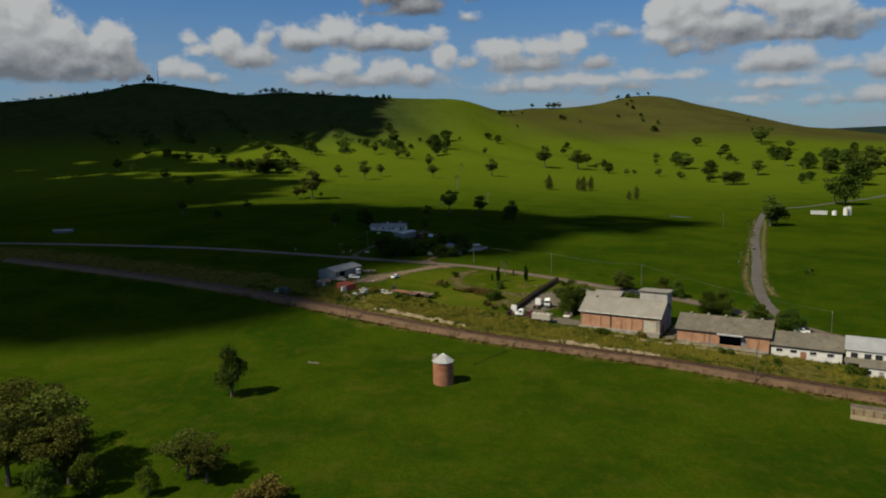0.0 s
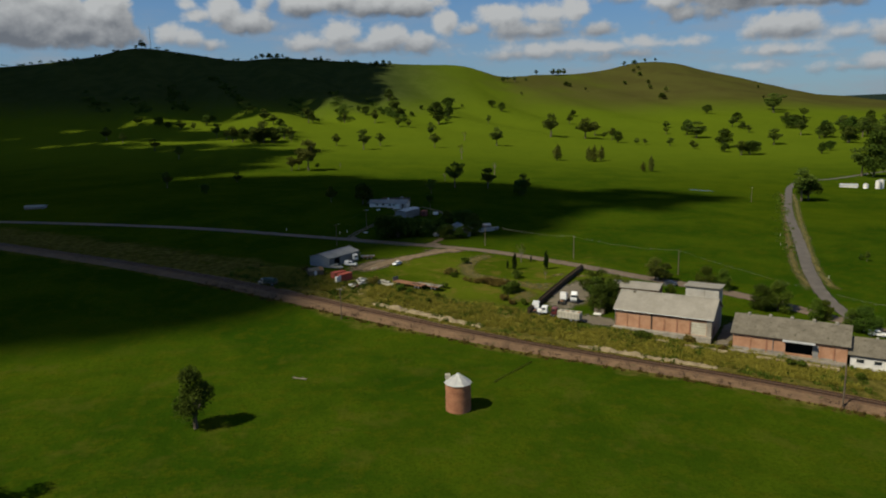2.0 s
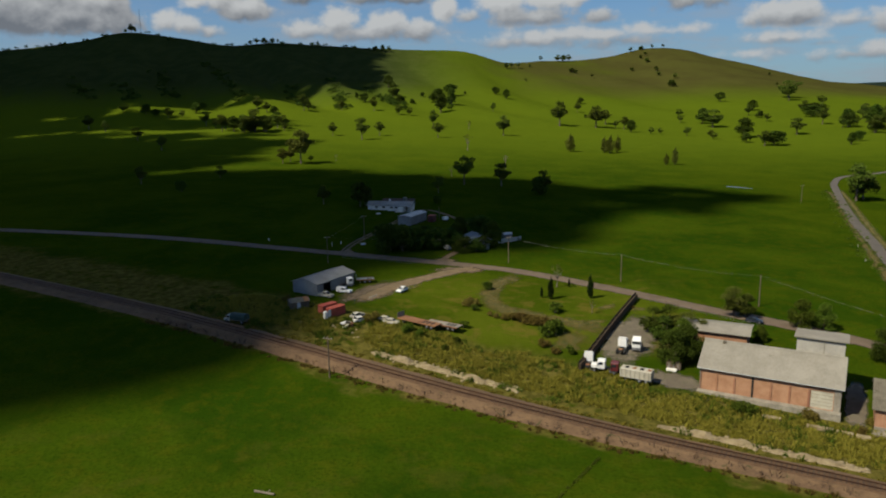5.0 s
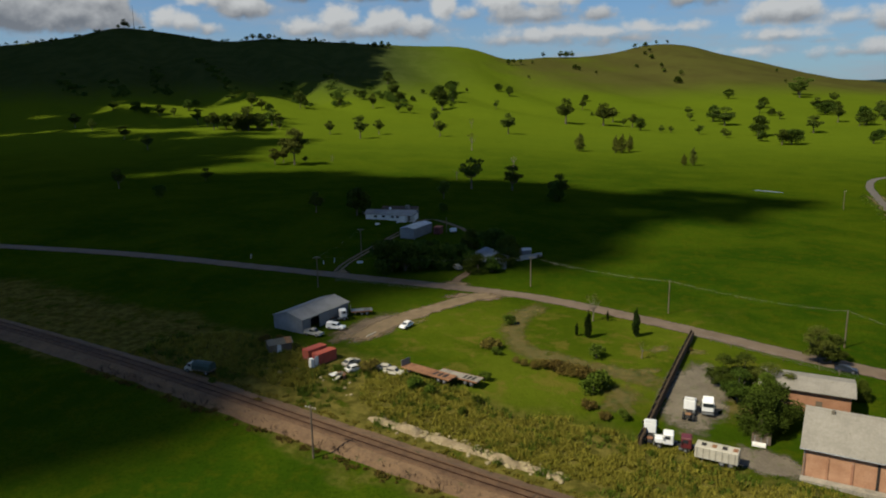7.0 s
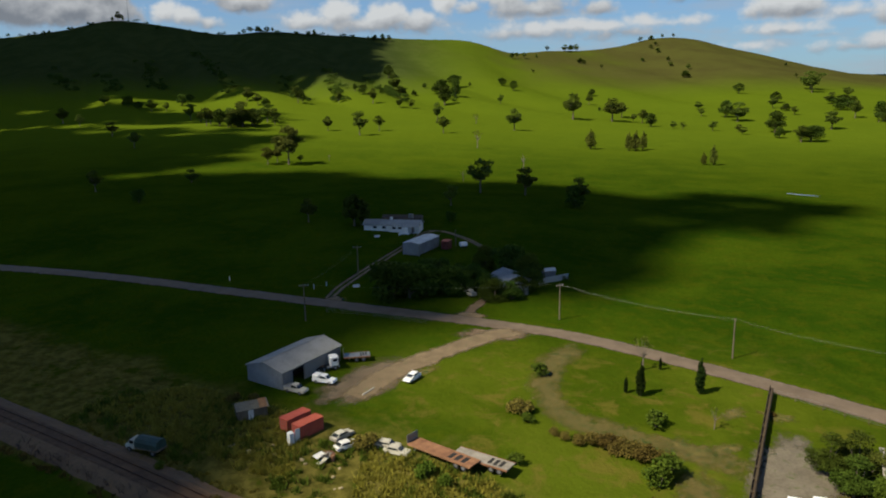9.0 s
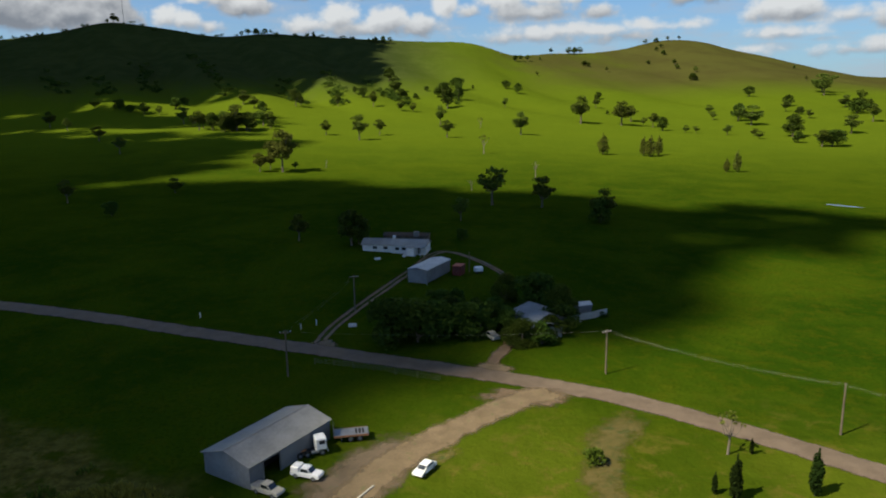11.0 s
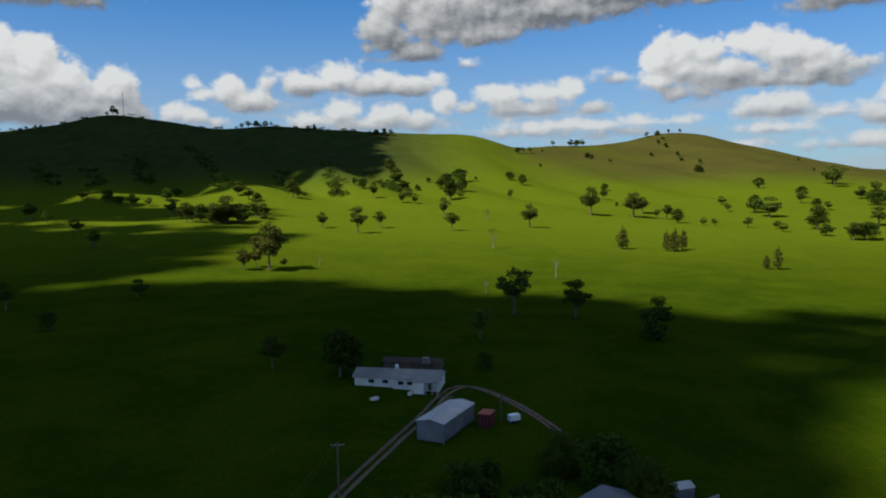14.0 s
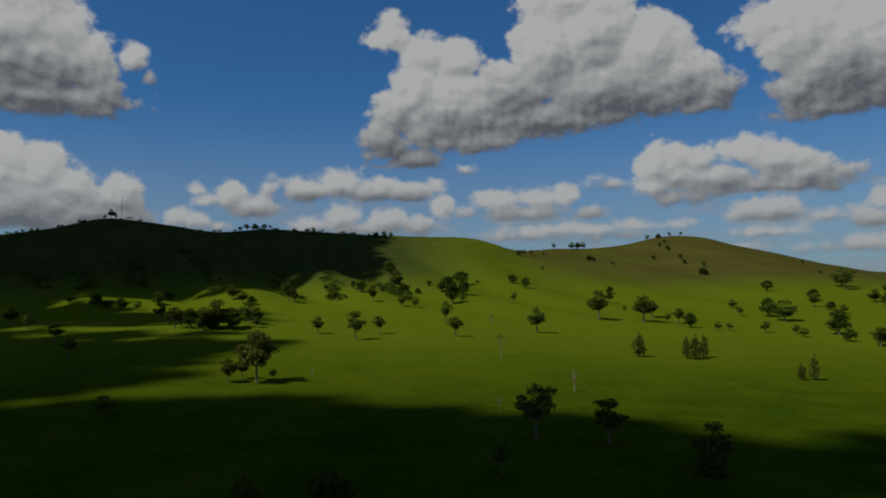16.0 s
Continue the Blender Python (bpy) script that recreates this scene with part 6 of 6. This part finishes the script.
def tarp_truck(m):
    t = thing("tarpaulin_truck", m, "old pale truck with dark green tarpaulin over its tray", "truck")
    part("tray", box(-3.1, 1.1, -1.05, 1.05, 0.75, 0.95), M_TIMBER, t)
    hood = prism([(-1.05, 0.95), (1.05, 0.95), (1.05, 1.75), (0.75, 2.2), (0.0, 2.35), (-0.75, 2.2), (-1.05, 1.75)], "x", -3.0, 1.0)
    part("tarpaulin", hood, M_TARP, t, "dark green canvas tarpaulin")
    for x in (-2.0, -0.9, 0.2):
        part("bow", box(x - 0.04, x + 0.04, -1.09, 1.09, 0.9, 1.0), M_STEEL, t)
    cab = part("cab", car_body([(1.15, 0.5), (2.9, 0.5), (2.95, 1.05), (2.45, 1.2), (2.1, 1.9), (1.2, 1.95)], 1.8, 0.08), M_CREAM, t)
    part("windscreen", prism([(2.2, 1.82), (2.52, 1.24), (2.56, 1.26), (2.24, 1.84)], "y", -0.72, 0.72), M_GLASS, cab)
    for side in (-1, 1):
        part("side_window", box(1.35, 2.05, side * 0.84 - 0.02, side * 0.84 + 0.02, 1.3, 1.8), M_GLASS, cab)
        for x in (-2.2, 2.1):
            wheel_at(t, x, side * 0.88, 0.42, 0.26)


M_DARKPAINT = surface("dark_blue_car_paint", (0.012, 0.016, 0.03), (0.02, 0.026, 0.045), 1.0, 0.25, bump=0.02, spec=0.5)
M_TARP = surface("green_tarpaulin", (0.012, 0.03, 0.025), (0.03, 0.06, 0.05), 1.0, 0.6)
tarp_truck(at_xy(-50.0, 241.6, 157))
sedan(at_xy(73.6, 238.7, -30, 0.05), "dark blue sedan parked behind the brick store", M_DARKPAINT)
ute(at_xy(112.0, 196.4, -32, 0.05), "white van parked behind the low store", M_CARWHITE)


def container(m, open_end):
    m = m @ Matrix.Diagonal((0.78, 0.8, 0.82, 1))
    c = thing("shipping_container", m, "rusty orange shipping container in rough grass", "container", "pair of containers")
    part("body", box(0, 6.0, 0, 2.4, 0.12, 2.7, 0.03), M_ORANGE, c)
    for x in (0.0, 5.88):
        for y in (-0.03, 2.31):
            part("corner_post", box(x, x + 0.12, y, y + 0.12, 0.0, 2.74), M_RUST, c)
    part("roof", box(-0.02, 6.02, -0.02, 2.42, 2.71, 2.77), M_ORANGE, c, "faded orange corrugated roof")
    for y in (0.4, 1.0, 1.4, 2.0):
        part("door_bar", tube((-0.03, y, 0.3), (-0.03, y, 2.5), 0.03, 0.03, 5), M_STEEL, c)
    if open_end:
        part("open_door", box(-1.15, -0.02, -0.05, 0.02, 0.15, 2.6), M_WHITE, c, "white door leaf standing open")


container(at_xy(-30.0, 245.6, 48), False)
container(at_xy(-27.8, 243.6, 48), True)
f = thing("white_refrigerator", at_xy(-29.0, 242.6, 40), "discarded white refrigerator beside a container", "refrigerator")
part("cabinet", box(-0.4, 0.4, -0.4, 0.4, 0, 2.0, 0.05), M_WHITE, f)
part("door", box(-0.4, 0.4, -0.46, -0.405, 0.1, 1.95, 0.02), M_WHITE, f)
part("handle", box(0.28, 0.33, -0.5, -0.465, 0.9, 1.3), M_STEEL, f)
s = thing("tin_hut", at_xy(-38.4, 249.6, 24), "small dark hut with a rusty grey sheet roof", "hut")
part("wall", box(0, 4.6, 0, 3.0, -0.2, 1.9), M_TIMBER, s)
part("roof", gable_roof(0, 4.6, 0, 3.0, 1.93, 0.7, 0.25, 0.06), M_FIBRO_DARK, s, "grey sheet roof with rust")
part("rust_sheet", prism([(-0.26, 1.86), (1.5, 2.68), (1.5, 2.71), (-0.26, 1.89)], "x", 3.4, 4.6), M_RUST, s, "rusty roof sheet")
part("door", box(1.6, 2.4, -0.05, -0.005, 0.0, 1.7), M_WHITE, s)


def scrap_pile(m, seed):
    rng = random.Random(seed)
    t = thing("scrap_pile", m, "heap of pale scrap sheets and panels in long grass", "scrap heap")
    for k in range(7):
        bm = box(-0.9, 0.9, -0.5, 0.5, -0.03, 0.03, 0.01)
        turn = pose(rng.uniform(-1.0, 1.0), rng.uniform(-0.8, 0.8), 0.35 + 0.1 * k, rng.uniform(-35, 35), rng.uniform(-35, 35), rng.uniform(0, 180))
        bmesh.ops.transform(bm, matrix=turn, verts=bm.verts)
        part("sheet", bm, (M_CREAM, M_WHITE, M_FIBRO, M_RUST)[k % 4], t)
    part("drum", tube((0.9, -0.6, -0.1), (0.9, -0.6, 0.8), 0.3, 0.3, 12), M_RUST, t, "rusty steel drum")


scrap_pile(at_xy(-23.4, 238.4, 20), 4)
b = thing("timber_beam", at_xy(-18.6, 259.6, 58, 0.1), "long pale timber beam lying on the gravel", "beam")
part("beam", box(-1.7, 1.7, -0.14, 0.14, 0, 0.22, 0.03), M_CREAM, b)

# ---- fences, poles and wires ----


def paling_fence(a, b, n):
    """Brown paling fence from a to b, one panel a thing."""
    a, b = Vector(a), Vector(b)
    turn = math.degrees(math.atan2(b.y - a.y, b.x - a.x))
    step = (b - a).length / n
    model = thing("paling_fence", pose(0, 0, -50), "tall dark brown paling fence panel", "fence", "yard fence")
    for k in range(16):
        part("paling", box(k * step / 16, (k + 0.92) * step / 16, -0.02, 0.02 + 0.01 * (k % 3), 0.05, 1.85 + 0.04 * (k % 2)), M_HEDGE, model)
    for z in (0.4, 1.5):
        part("rail", box(0, step, 0.045, 0.12, z, z + 0.1), M_TIMBER, model)
    part("post", box(-0.06, 0.06, 0.045, 0.17, -0.4, 1.9), M_TIMBER, model)
    # added block gives the fence's shadow a dark brown body
    part("earth_wall", box(-0.02, step + 0.02, 0.2, 0.62, -0.4, 1.5, 0.1), M_HEDGE, model, "dark brown block added behind the palings in place of their shadow")
    for k in range(n):
        p = a + (b - a) * (k / n)
        copy_thing(model, at_xy(p.x, p.y, turn))
    for o in list(model.children_recursive) + [model]:
        bpy.data.objects.remove(o)


paling_fence((50.2, 256.8), (25.6, 213.6), 16)


def wire_fence(points, gap, label, group, rails=3):
    line = smooth_line(points, gap)
    for k, (p, q) in enumerate(zip(line, line[1:])):
        f = thing("wire_fence", pose(0, 0, 0), label, "fence", group)
        z0, z1 = ground_z(p.x, p.y), ground_z(q.x, q.y)
        part("post", tube((p.x, p.y, z0 - 0.3), (p.x, p.y, z0 + 1.25), 0.07, 0.06, 6), M_TIMBER, f)
        for r in range(rails):
            h = 0.4 + 0.36 * r
            part("wire", tube((p.x, p.y, z0 + h), (q.x, q.y, z1 + h), 0.018, 0.018, 3), M_STEEL, f)


wire_fence([(50.6, 257.2), (56.5, 251.2), (64, 243.8), (74, 235)], 3.2, "post and wire fence along the road verge", "road fence")
wire_fence([(-31, 303), (-20, 299.5), (-8, 294)], 3.4, "post and wire fence along the road verge", "shed fence")


def power_pole(x, y, h, turn=0.0, arm=True, label="slim weathered timber power pole with a crossarm"):
    p = thing("power_pole", at_xy(x, y, turn), label, "power pole", "power poles")
    part("pole", tube((0, 0, -0.8), (0, 0, h), 0.17, 0.12, 10), M_TIMBER, p)
    if arm:
        part("crossarm", box(-1.0, 1.0, -0.06, 0.06, h - 0.55, h - 0.4), M_TIMBER, p)
        for k in (-0.9, -0.35, 0.35, 0.9):
            part("insulator", tube((k, 0, h - 0.4), (k, 0, h - 0.2), 0.05, 0.035, 8), M_WHITE, p)
    return Vector((x, y, ground_z(x, y) + h - 0.25))


def span(a, b, sag=0.9, shift=0.0, r=0.008):
    """A sagging cable between two pole tops."""
    side = Vector((-(b - a).y, (b - a).x, 0)).normalized() * shift
    bm = bmesh.new()
    last = None
    for k in range(13):
        f = k / 12
        q = a.lerp(b, f) + side - Vector((0, 0, 4 * sag * f * (1 - f)))
        if last is not None:
            add_tube(bm, last, q, r, r, 4)
        last = q
    me = bpy.data.meshes.new("overhead_wire")
    bm.to_mesh(me)
    bm.free()
    me.materials.append(M_WIRE)
    tagged(new("overhead_wire", me), "thin sagging overhead power line between poles", "power line", "overhead wires")


top_c = power_pole(21.8, 297.2, 8.4, 30)
top_b = power_pole(51.0, 273.4, 8.2, 40, False, "slim pale power pole beside the road")
top_r = power_pole(80.2, 250.4, 8.2, 40, False, "slim pale power pole beside the road")
top_q = power_pole(117.0, 190.0, 8.5, 60)
top_d = power_pole(-26.2, 334.0, 8.4, 0)
top_e = power_pole(-35.0, 297.4, 8.6, 15)
top_a = power_pole(77.0, 152.4, 8.8, -30, False, "tall grey pole beside the railway")
top_s = power_pole(-24.6, 212.2, 8.6, -30)
top_h = power_pole(2.0, 364.4, 5.5, 0, False, "short pale pole beside the barn")
top_n = power_pole(190.0, 436.0, 9.0, 20)
for s in (-0.35, 0.35):
    span(top_c, top_b, 0.9, s)
    span(top_b, top_r, 0.9, s)
    span(top_r, top_q, 1.2, s)
    span(top_e, top_d, 0.6, s)
span(top_e, top_c, 0.8, 0.0)
for x, y in ((139, 300), (150, 322), (127, 245)):
    g = thing("guide_post", at_xy(x, y), "short white road guide post", "guide post", "guide posts along the side road")
    part("post", tube((0, 0, -0.2), (0, 0, 1.1), 0.06, 0.05, 6), M_WHITE, g)
    part("reflector", box(-0.04, 0.04, -0.07, -0.055, 0.8, 0.95), M_CARRED, g)

for x, y in ((-33.7, 324.8), (-36.6, 322.3), (-60.0, 330.5)):
    g = thing("marker_post", at_xy(x, y), "short white-painted marker post in the verge", "post", "marker posts by the road")
    part("post", box(-0.09, 0.09, -0.09, 0.09, -0.3, 1.2, 0.02), M_WHITE, g)
    part("cap", box(-0.11, 0.11, -0.11, 0.11, 1.2, 1.26, 0.01), M_STEEL, g)
for x, y, turn in ((-25.9, 323.7, 10), (-23.3, 376.4, 35), (-15.7, 379.5, 70)):
    g = thing("bath_trough", at_xy(x, y, turn), "old pale enamel bath used as a stock trough", "trough", "old bath troughs")
    part("tub", prism([(-0.35, 0.0), (0.35, 0.0), (0.42, 0.55), (0.34, 0.55), (0.28, 0.12), (-0.28, 0.12), (-0.34, 0.55), (-0.42, 0.55)], "x", -0.85, 0.85), M_WHITE, g)
    for e in (-0.85, 0.81):
        part("end", box(e, e + 0.04, -0.34, 0.34, 0.1, 0.54), M_WHITE, g)


def mast(x, y, h):
    m = thing("radio_mast", at_xy(x, y), "thin lattice radio mast on the hilltop", "mast")
    for k in range(3):
        a = 2.094 * k
        part("leg", tube((1.2 * math.cos(a), 1.2 * math.sin(a), -1), (0.3 * math.cos(a), 0.3 * math.sin(a), h), 0.16, 0.1, 5), M_STEEL, m)
    for z in range(3, int(h), 4):
        w = 1.2 - 0.9 * z / h
        for k in range(3):
            a, b = 2.094 * k, 2.094 * (k + 1)
            part("brace", tube((w * math.cos(a), w * math.sin(a), z), (w * math.cos(b), w * math.sin(b), z + 2), 0.07, 0.07, 4), M_STEEL, m)


mast(-572, 1640, 48)

# ---- railway side: stones, blocks, old loading bank ----


def rubble(name, u0, u1, v, width, label, seed, material, size=0.5, count=90, lift=0.0):
    rng = random.Random(seed)
    bm = bmesh.new()
    for k in range(count):
        p = uv(rng.uniform(u0, u1), v + rng.gauss(0, width))
        s = size * rng.uniform(0.5, 1.5)
        add_blob(bm, (p.x, p.y, ground_z(p.x, p.y) + 0.15 * s + lift), (s, s * rng.uniform(0.6, 1.0), s * 0.5), k, 0.3, 1)
    me = bpy.data.meshes.new(name)
    bm.to_mesh(me)
    bm.free()
    me.materials.append(material)
    return tagged(new(name, me), label, "stones", kind="stuff")


rubble("stone_rubble", -132, -98, 181.0, 0.7, "pale stone rubble along an old loading bank", 1, M_STONE, 0.38, 230)
rubble("stone_rubble", -70, -40, 180.6, 0.6, "pale stone rubble along an old loading bank", 2, M_STONE, 0.36, 170)
rubble("stone_rubble", -162, -140, 186.5, 1.2, "pale stone rubble in the rough grass", 3, M_STONE, 0.3, 16)
for n, (u0, u1, v) in enumerate(((-133, -98, 180.6), (-72, -40, 180.2))):
    count = int((u1 - u0) / 0.8)
    verts, faces = [], []
    for k in range(count + 1):
        u = u0 + 0.8 * k
        worn = min(1.0, k / 5, (count - k) / 5) * max(0.0, min(1.0, 0.5 + 1.7 * noise.noise(Vector((u * 0.3, n, 0)))))
        for j, (o, h) in enumerate([(-0.9, -0.1), (-0.45, 0.4), (-0.15, 0.75), (0.5, 0.85), (1.5, -0.1)]):
            q = uv(u, v + o + 0.5 * noise.noise(Vector((u * 0.5, j * 2.3, n))))
            verts.append((q.x, q.y, ground_z(q.x, q.y) + (h * worn if h > 0 else h)))
    for k in range(count):
        faces += [(k * 5 + j, k * 5 + j + 5, k * 5 + j + 6, k * 5 + j + 1) for j in range(4)]
    me = bpy.data.meshes.new("loading_bank")
    me.from_pydata(verts, [], faces)
    me.materials.append(M_STONE)
    tagged(new("loading_bank", me), "eroded pale stone edge of an old loading bank", "embankment", kind="structure")
for u, L in ((-56.6, 3.0), (-49.5, 4.2), (-45.0, 2.6), (-42.0, 2.2), (-33.5, 3.6), (-29.5, 2.4), (-25.0, 4.6), (-20.0, 3.4)):
    b = thing("concrete_edge_block", at_uv(u, 193.2), "pale concrete platform edge block half buried in grass", "block", "blocks along the loading bank")
    part("block", box(0, L, -0.45, 0.45, -0.3, 0.5, 0.06), M_STONE, b)
r = thing("ruined_stock_ramp", at_uv(4.2, 158.5), "low ruined concrete loading ramp with dark timber top", "ramp")
part("wall", box(0, 7.5, 0, 0.5, -0.5, 1.6, 0.05), M_STONE, r)
part("deck", box(-0.1, 7.6, 0.52, 3.0, 1.3, 1.6), M_TIMBER, r)
for x in (0.4, 2.2, 4.0, 5.8):
    part("post", box(x, x + 0.3, -0.12, -0.005, -0.5, 1.5), M_TIMBER, r)
part("apron", box(0, 8.5, -2.6, -0.2, -0.5, 0.25, 0.05), M_STONE, r)
l = thing("fallen_log", at_xy(-29.2, 171.4, -20), "pale fallen log lying in the pasture", "log")
part("stem", tube((-1.6, 0, 0.2), (1.6, 0, 0.18), 0.2, 0.15, 9), M_BARK_DEAD, l)
part("branch_stub", tube((0.4, 0, 0.25), (0.7, 0.5, 0.5), 0.08, 0.05, 6), M_BARK_DEAD, l)
b = thing("concrete_trough", at_xy(45.8, 214.8, -30), "grey junk crate with white sheets beside the tree", "crate")
part("crate", box(-1.4, 1.4, -0.9, 0.9, 0.0, 1.3), M_TIMBER, b)
for x in (-0.9, 0.0, 0.9):
    part("slat", box(x - 0.06, x + 0.06, -0.96, -0.905, 0.1, 1.3), M_STEEL, b)
part("sheet", box(-1.2, 0.8, -2.2, -1.0, 0.02, 0.3), M_WHITE, b, "crumpled white sheet")

# ---- shrubs, cypresses and rough growth ----
plant(ROUNDS, [(18.5, 321.5, 7.0), (12.8, 312.8, 6.4), (15.4, 316.4, 6.6), (7.2, 321.0, 7.0), (3.5, 322.0, 8.0), (0.5, 324.0, 8.0), (-5.0, 326.0, 8.0), (5.0, 328.0, 7.0)], "trees round the farmhouse", 25, sink=1.6, wide=(0.95, 1.15))
plant(CYPRESSES, [(27.9, 257.0, 6.2), (38.4, 257.6, 6.6), (35.0, 268.0, 2.6), (25.7, 258.2, 3.2)], "pencil cypresses on the lawn", 20, wide=(0.85, 1.05))
plant(DEADS[1:], [(31.6, 268.0, 6.5), (36.0, 245.4, 3.6)], "bare tree on the lawn", 21)
plant(SHRUBS, [(12.6, 265.6, 2.6), (7.3, 248.2, 2.0), (24.4, 232.0, 3.9), (22.6, 230.8, 2.8), (27.1, 246.2, 3.2), (3.6, 236.3, 2.0), (-9.0, 233.3, 2.6), (-6.4, 232.0, 1.9), (1.8, 227.5, 1.8), (-1.0, 224, 1.6), (26.0, 222.0, 2.0), (51.5, 196.0, 2.6), (52.8, 195.4, 2.2), (78.5, 175.5, 2.2), (80.5, 174.5, 2.2), (90, 167, 1.8), (103.5, 158.0, 3.0), (106.0, 156.6, 2.6), (-28.5, 232.5, 1.5), (-46.0, 236.5, 1.6)], "shrubs in the rough grass", 22, sink=0.1)
plant(BROWNS, [(6.8, 250.8, 3.0), (5.8, 252.6, 2.4), (14.0, 241.8, 1.8), (15.6, 241.2, 2.2), (17.4, 240.4, 2.5), (19.2, 239.6, 2.6), (21.0, 238.6, 2.7), (22.8, 237.2, 2.6), (24.6, 235.8, 2.4), (18.6, 241.6, 1.9), (10.6, 244.6, 1.3), (12.2, 243.2, 1.4), (62.2, 192.8, 2.4), (-17.4, 241.2, 2.8), (-40.5, 256.5, 2.0), (-37.5, 256.8, 1.8), (20.5, 225.5, 2.2), (22.5, 222.0, 1.8), (72, 190.5, 1.6), (68.5, 187.0, 1.6), (-36.5, 229.0, 1.6), (47, 249.5, 1.0), (29, 219.5, 1.6)], "brown bushes in the rough grass", 23, sink=0.15)


def tufts(name, spots, seed, size, material, label, leaf=0.1, per=20):
    """Many low tussocks of upright blades as one sheet of growth."""
    rng = random.Random(seed)
    verts, faces = [], []
    for x, y in spots:
        s = size * rng.uniform(0.5, 1.4)
        z = ground_z(x, y) - 0.05
        for _ in range(per):
            a, r = rng.random() * 6.2832, s * 0.75 * math.sqrt(rng.random())
            c = Vector((x + r * math.cos(a), y + r * math.sin(a), z))
            b = rng.random() * 6.2832
            w = Vector((math.cos(b), math.sin(b), 0)) * leaf * rng.uniform(0.6, 1.4)
            tip = c + Vector((rng.gauss(0, 0.35) * s, rng.gauss(0, 0.35) * s, s * rng.uniform(0.5, 1.15)))
            n = len(verts)
            verts += [c - w, c + w, tip + w * 0.25, tip - w * 0.25]
            faces.append((n, n + 1, n + 2, n + 3))
    me = bpy.data.meshes.new(name)
    me.from_pydata([tuple(v) for v in verts], [], faces)
    me.materials.append(material)
    return tagged(new(name, me), label, "rough growth", kind="stuff")


rng = random.Random(77)
weedy = [uv(rng.uniform(-190, 12), 182 + 15 * rng.random() ** 1.1) for _ in range(5200)]
tufts("tussock_grass", [p for p in weedy if noise.noise(Vector((p.x * 0.07, p.y * 0.07, 2))) > -0.25], 1, 0.7, M_WEED, "tall dry olive-brown tussock grass beside the railway", 0.09, 20)
greens = [uv(rng.uniform(-190, 20), 179 + 18 * rng.random()) for _ in range(1500)]
tufts("green_weeds", [p for p in greens if noise.noise(Vector((p.x * 0.09, p.y * 0.09, 7))) > 0.0], 2, 0.8, M_SHRUB, "rank green weeds beside the railway", 0.1, 22)
edge = [uv(rng.uniform(-190, 60), RAIL_V - 5.0 + rng.gauss(0, 0.5)) for _ in range(420)]
tufts("bank_weeds", edge, 3, 0.5, M_BROWNBUSH, "dark dry weeds along the foot of the railway bank", 0.08, 18)
edge = [uv(-190 + k * 2.3 + rng.uniform(-0.5, 0.5), RAIL_V - 2.9 + rng.gauss(0, 0.35)) for k in range(112)]
tufts("bank_weeds", edge, 4, 1.05, M_SLEEPER, "dark dead weeds growing on the railway bank", 0.07, 16)
edge = [uv(rng.uniform(-190, 60), RAIL_V + 4.6 + rng.gauss(0, 0.5)) for _ in range(420)]
tufts("bank_weeds", edge, 5, 0.42, M_WEED, "dry weeds on the far side of the railway bank", 0.08, 16)
weed_line = [Vector((11.7, 166.0)).lerp(Vector((21.4, 179.5)), rng.random()) for _ in range(70)]
tufts("furrow_weeds", weed_line, 7, 0.35, M_SHRUB, "thin line of dark weeds across the paddock", 0.06, 14)
verge = [Vector((139 + f * 100 + rng.gauss(0, 1.2) - 6, 283 + f * 205 + rng.gauss(0, 3))) for f in [rng.random() for _ in range(130)]]
tufts("verge_growth", verge, 6, 0.8, M_SHRUB, "tall green growth along the side road verge", 0.12, 24)

for model in LONE + NEAR_ROUNDS + NEAR_GUMS + GUMS + OLIVES + ROUNDS + COLUMNS + CYPRESSES + DEADS + SHRUBS + BROWNS:
    for o in list(model.children_recursive) + [model]:
        bpy.data.objects.remove(o)
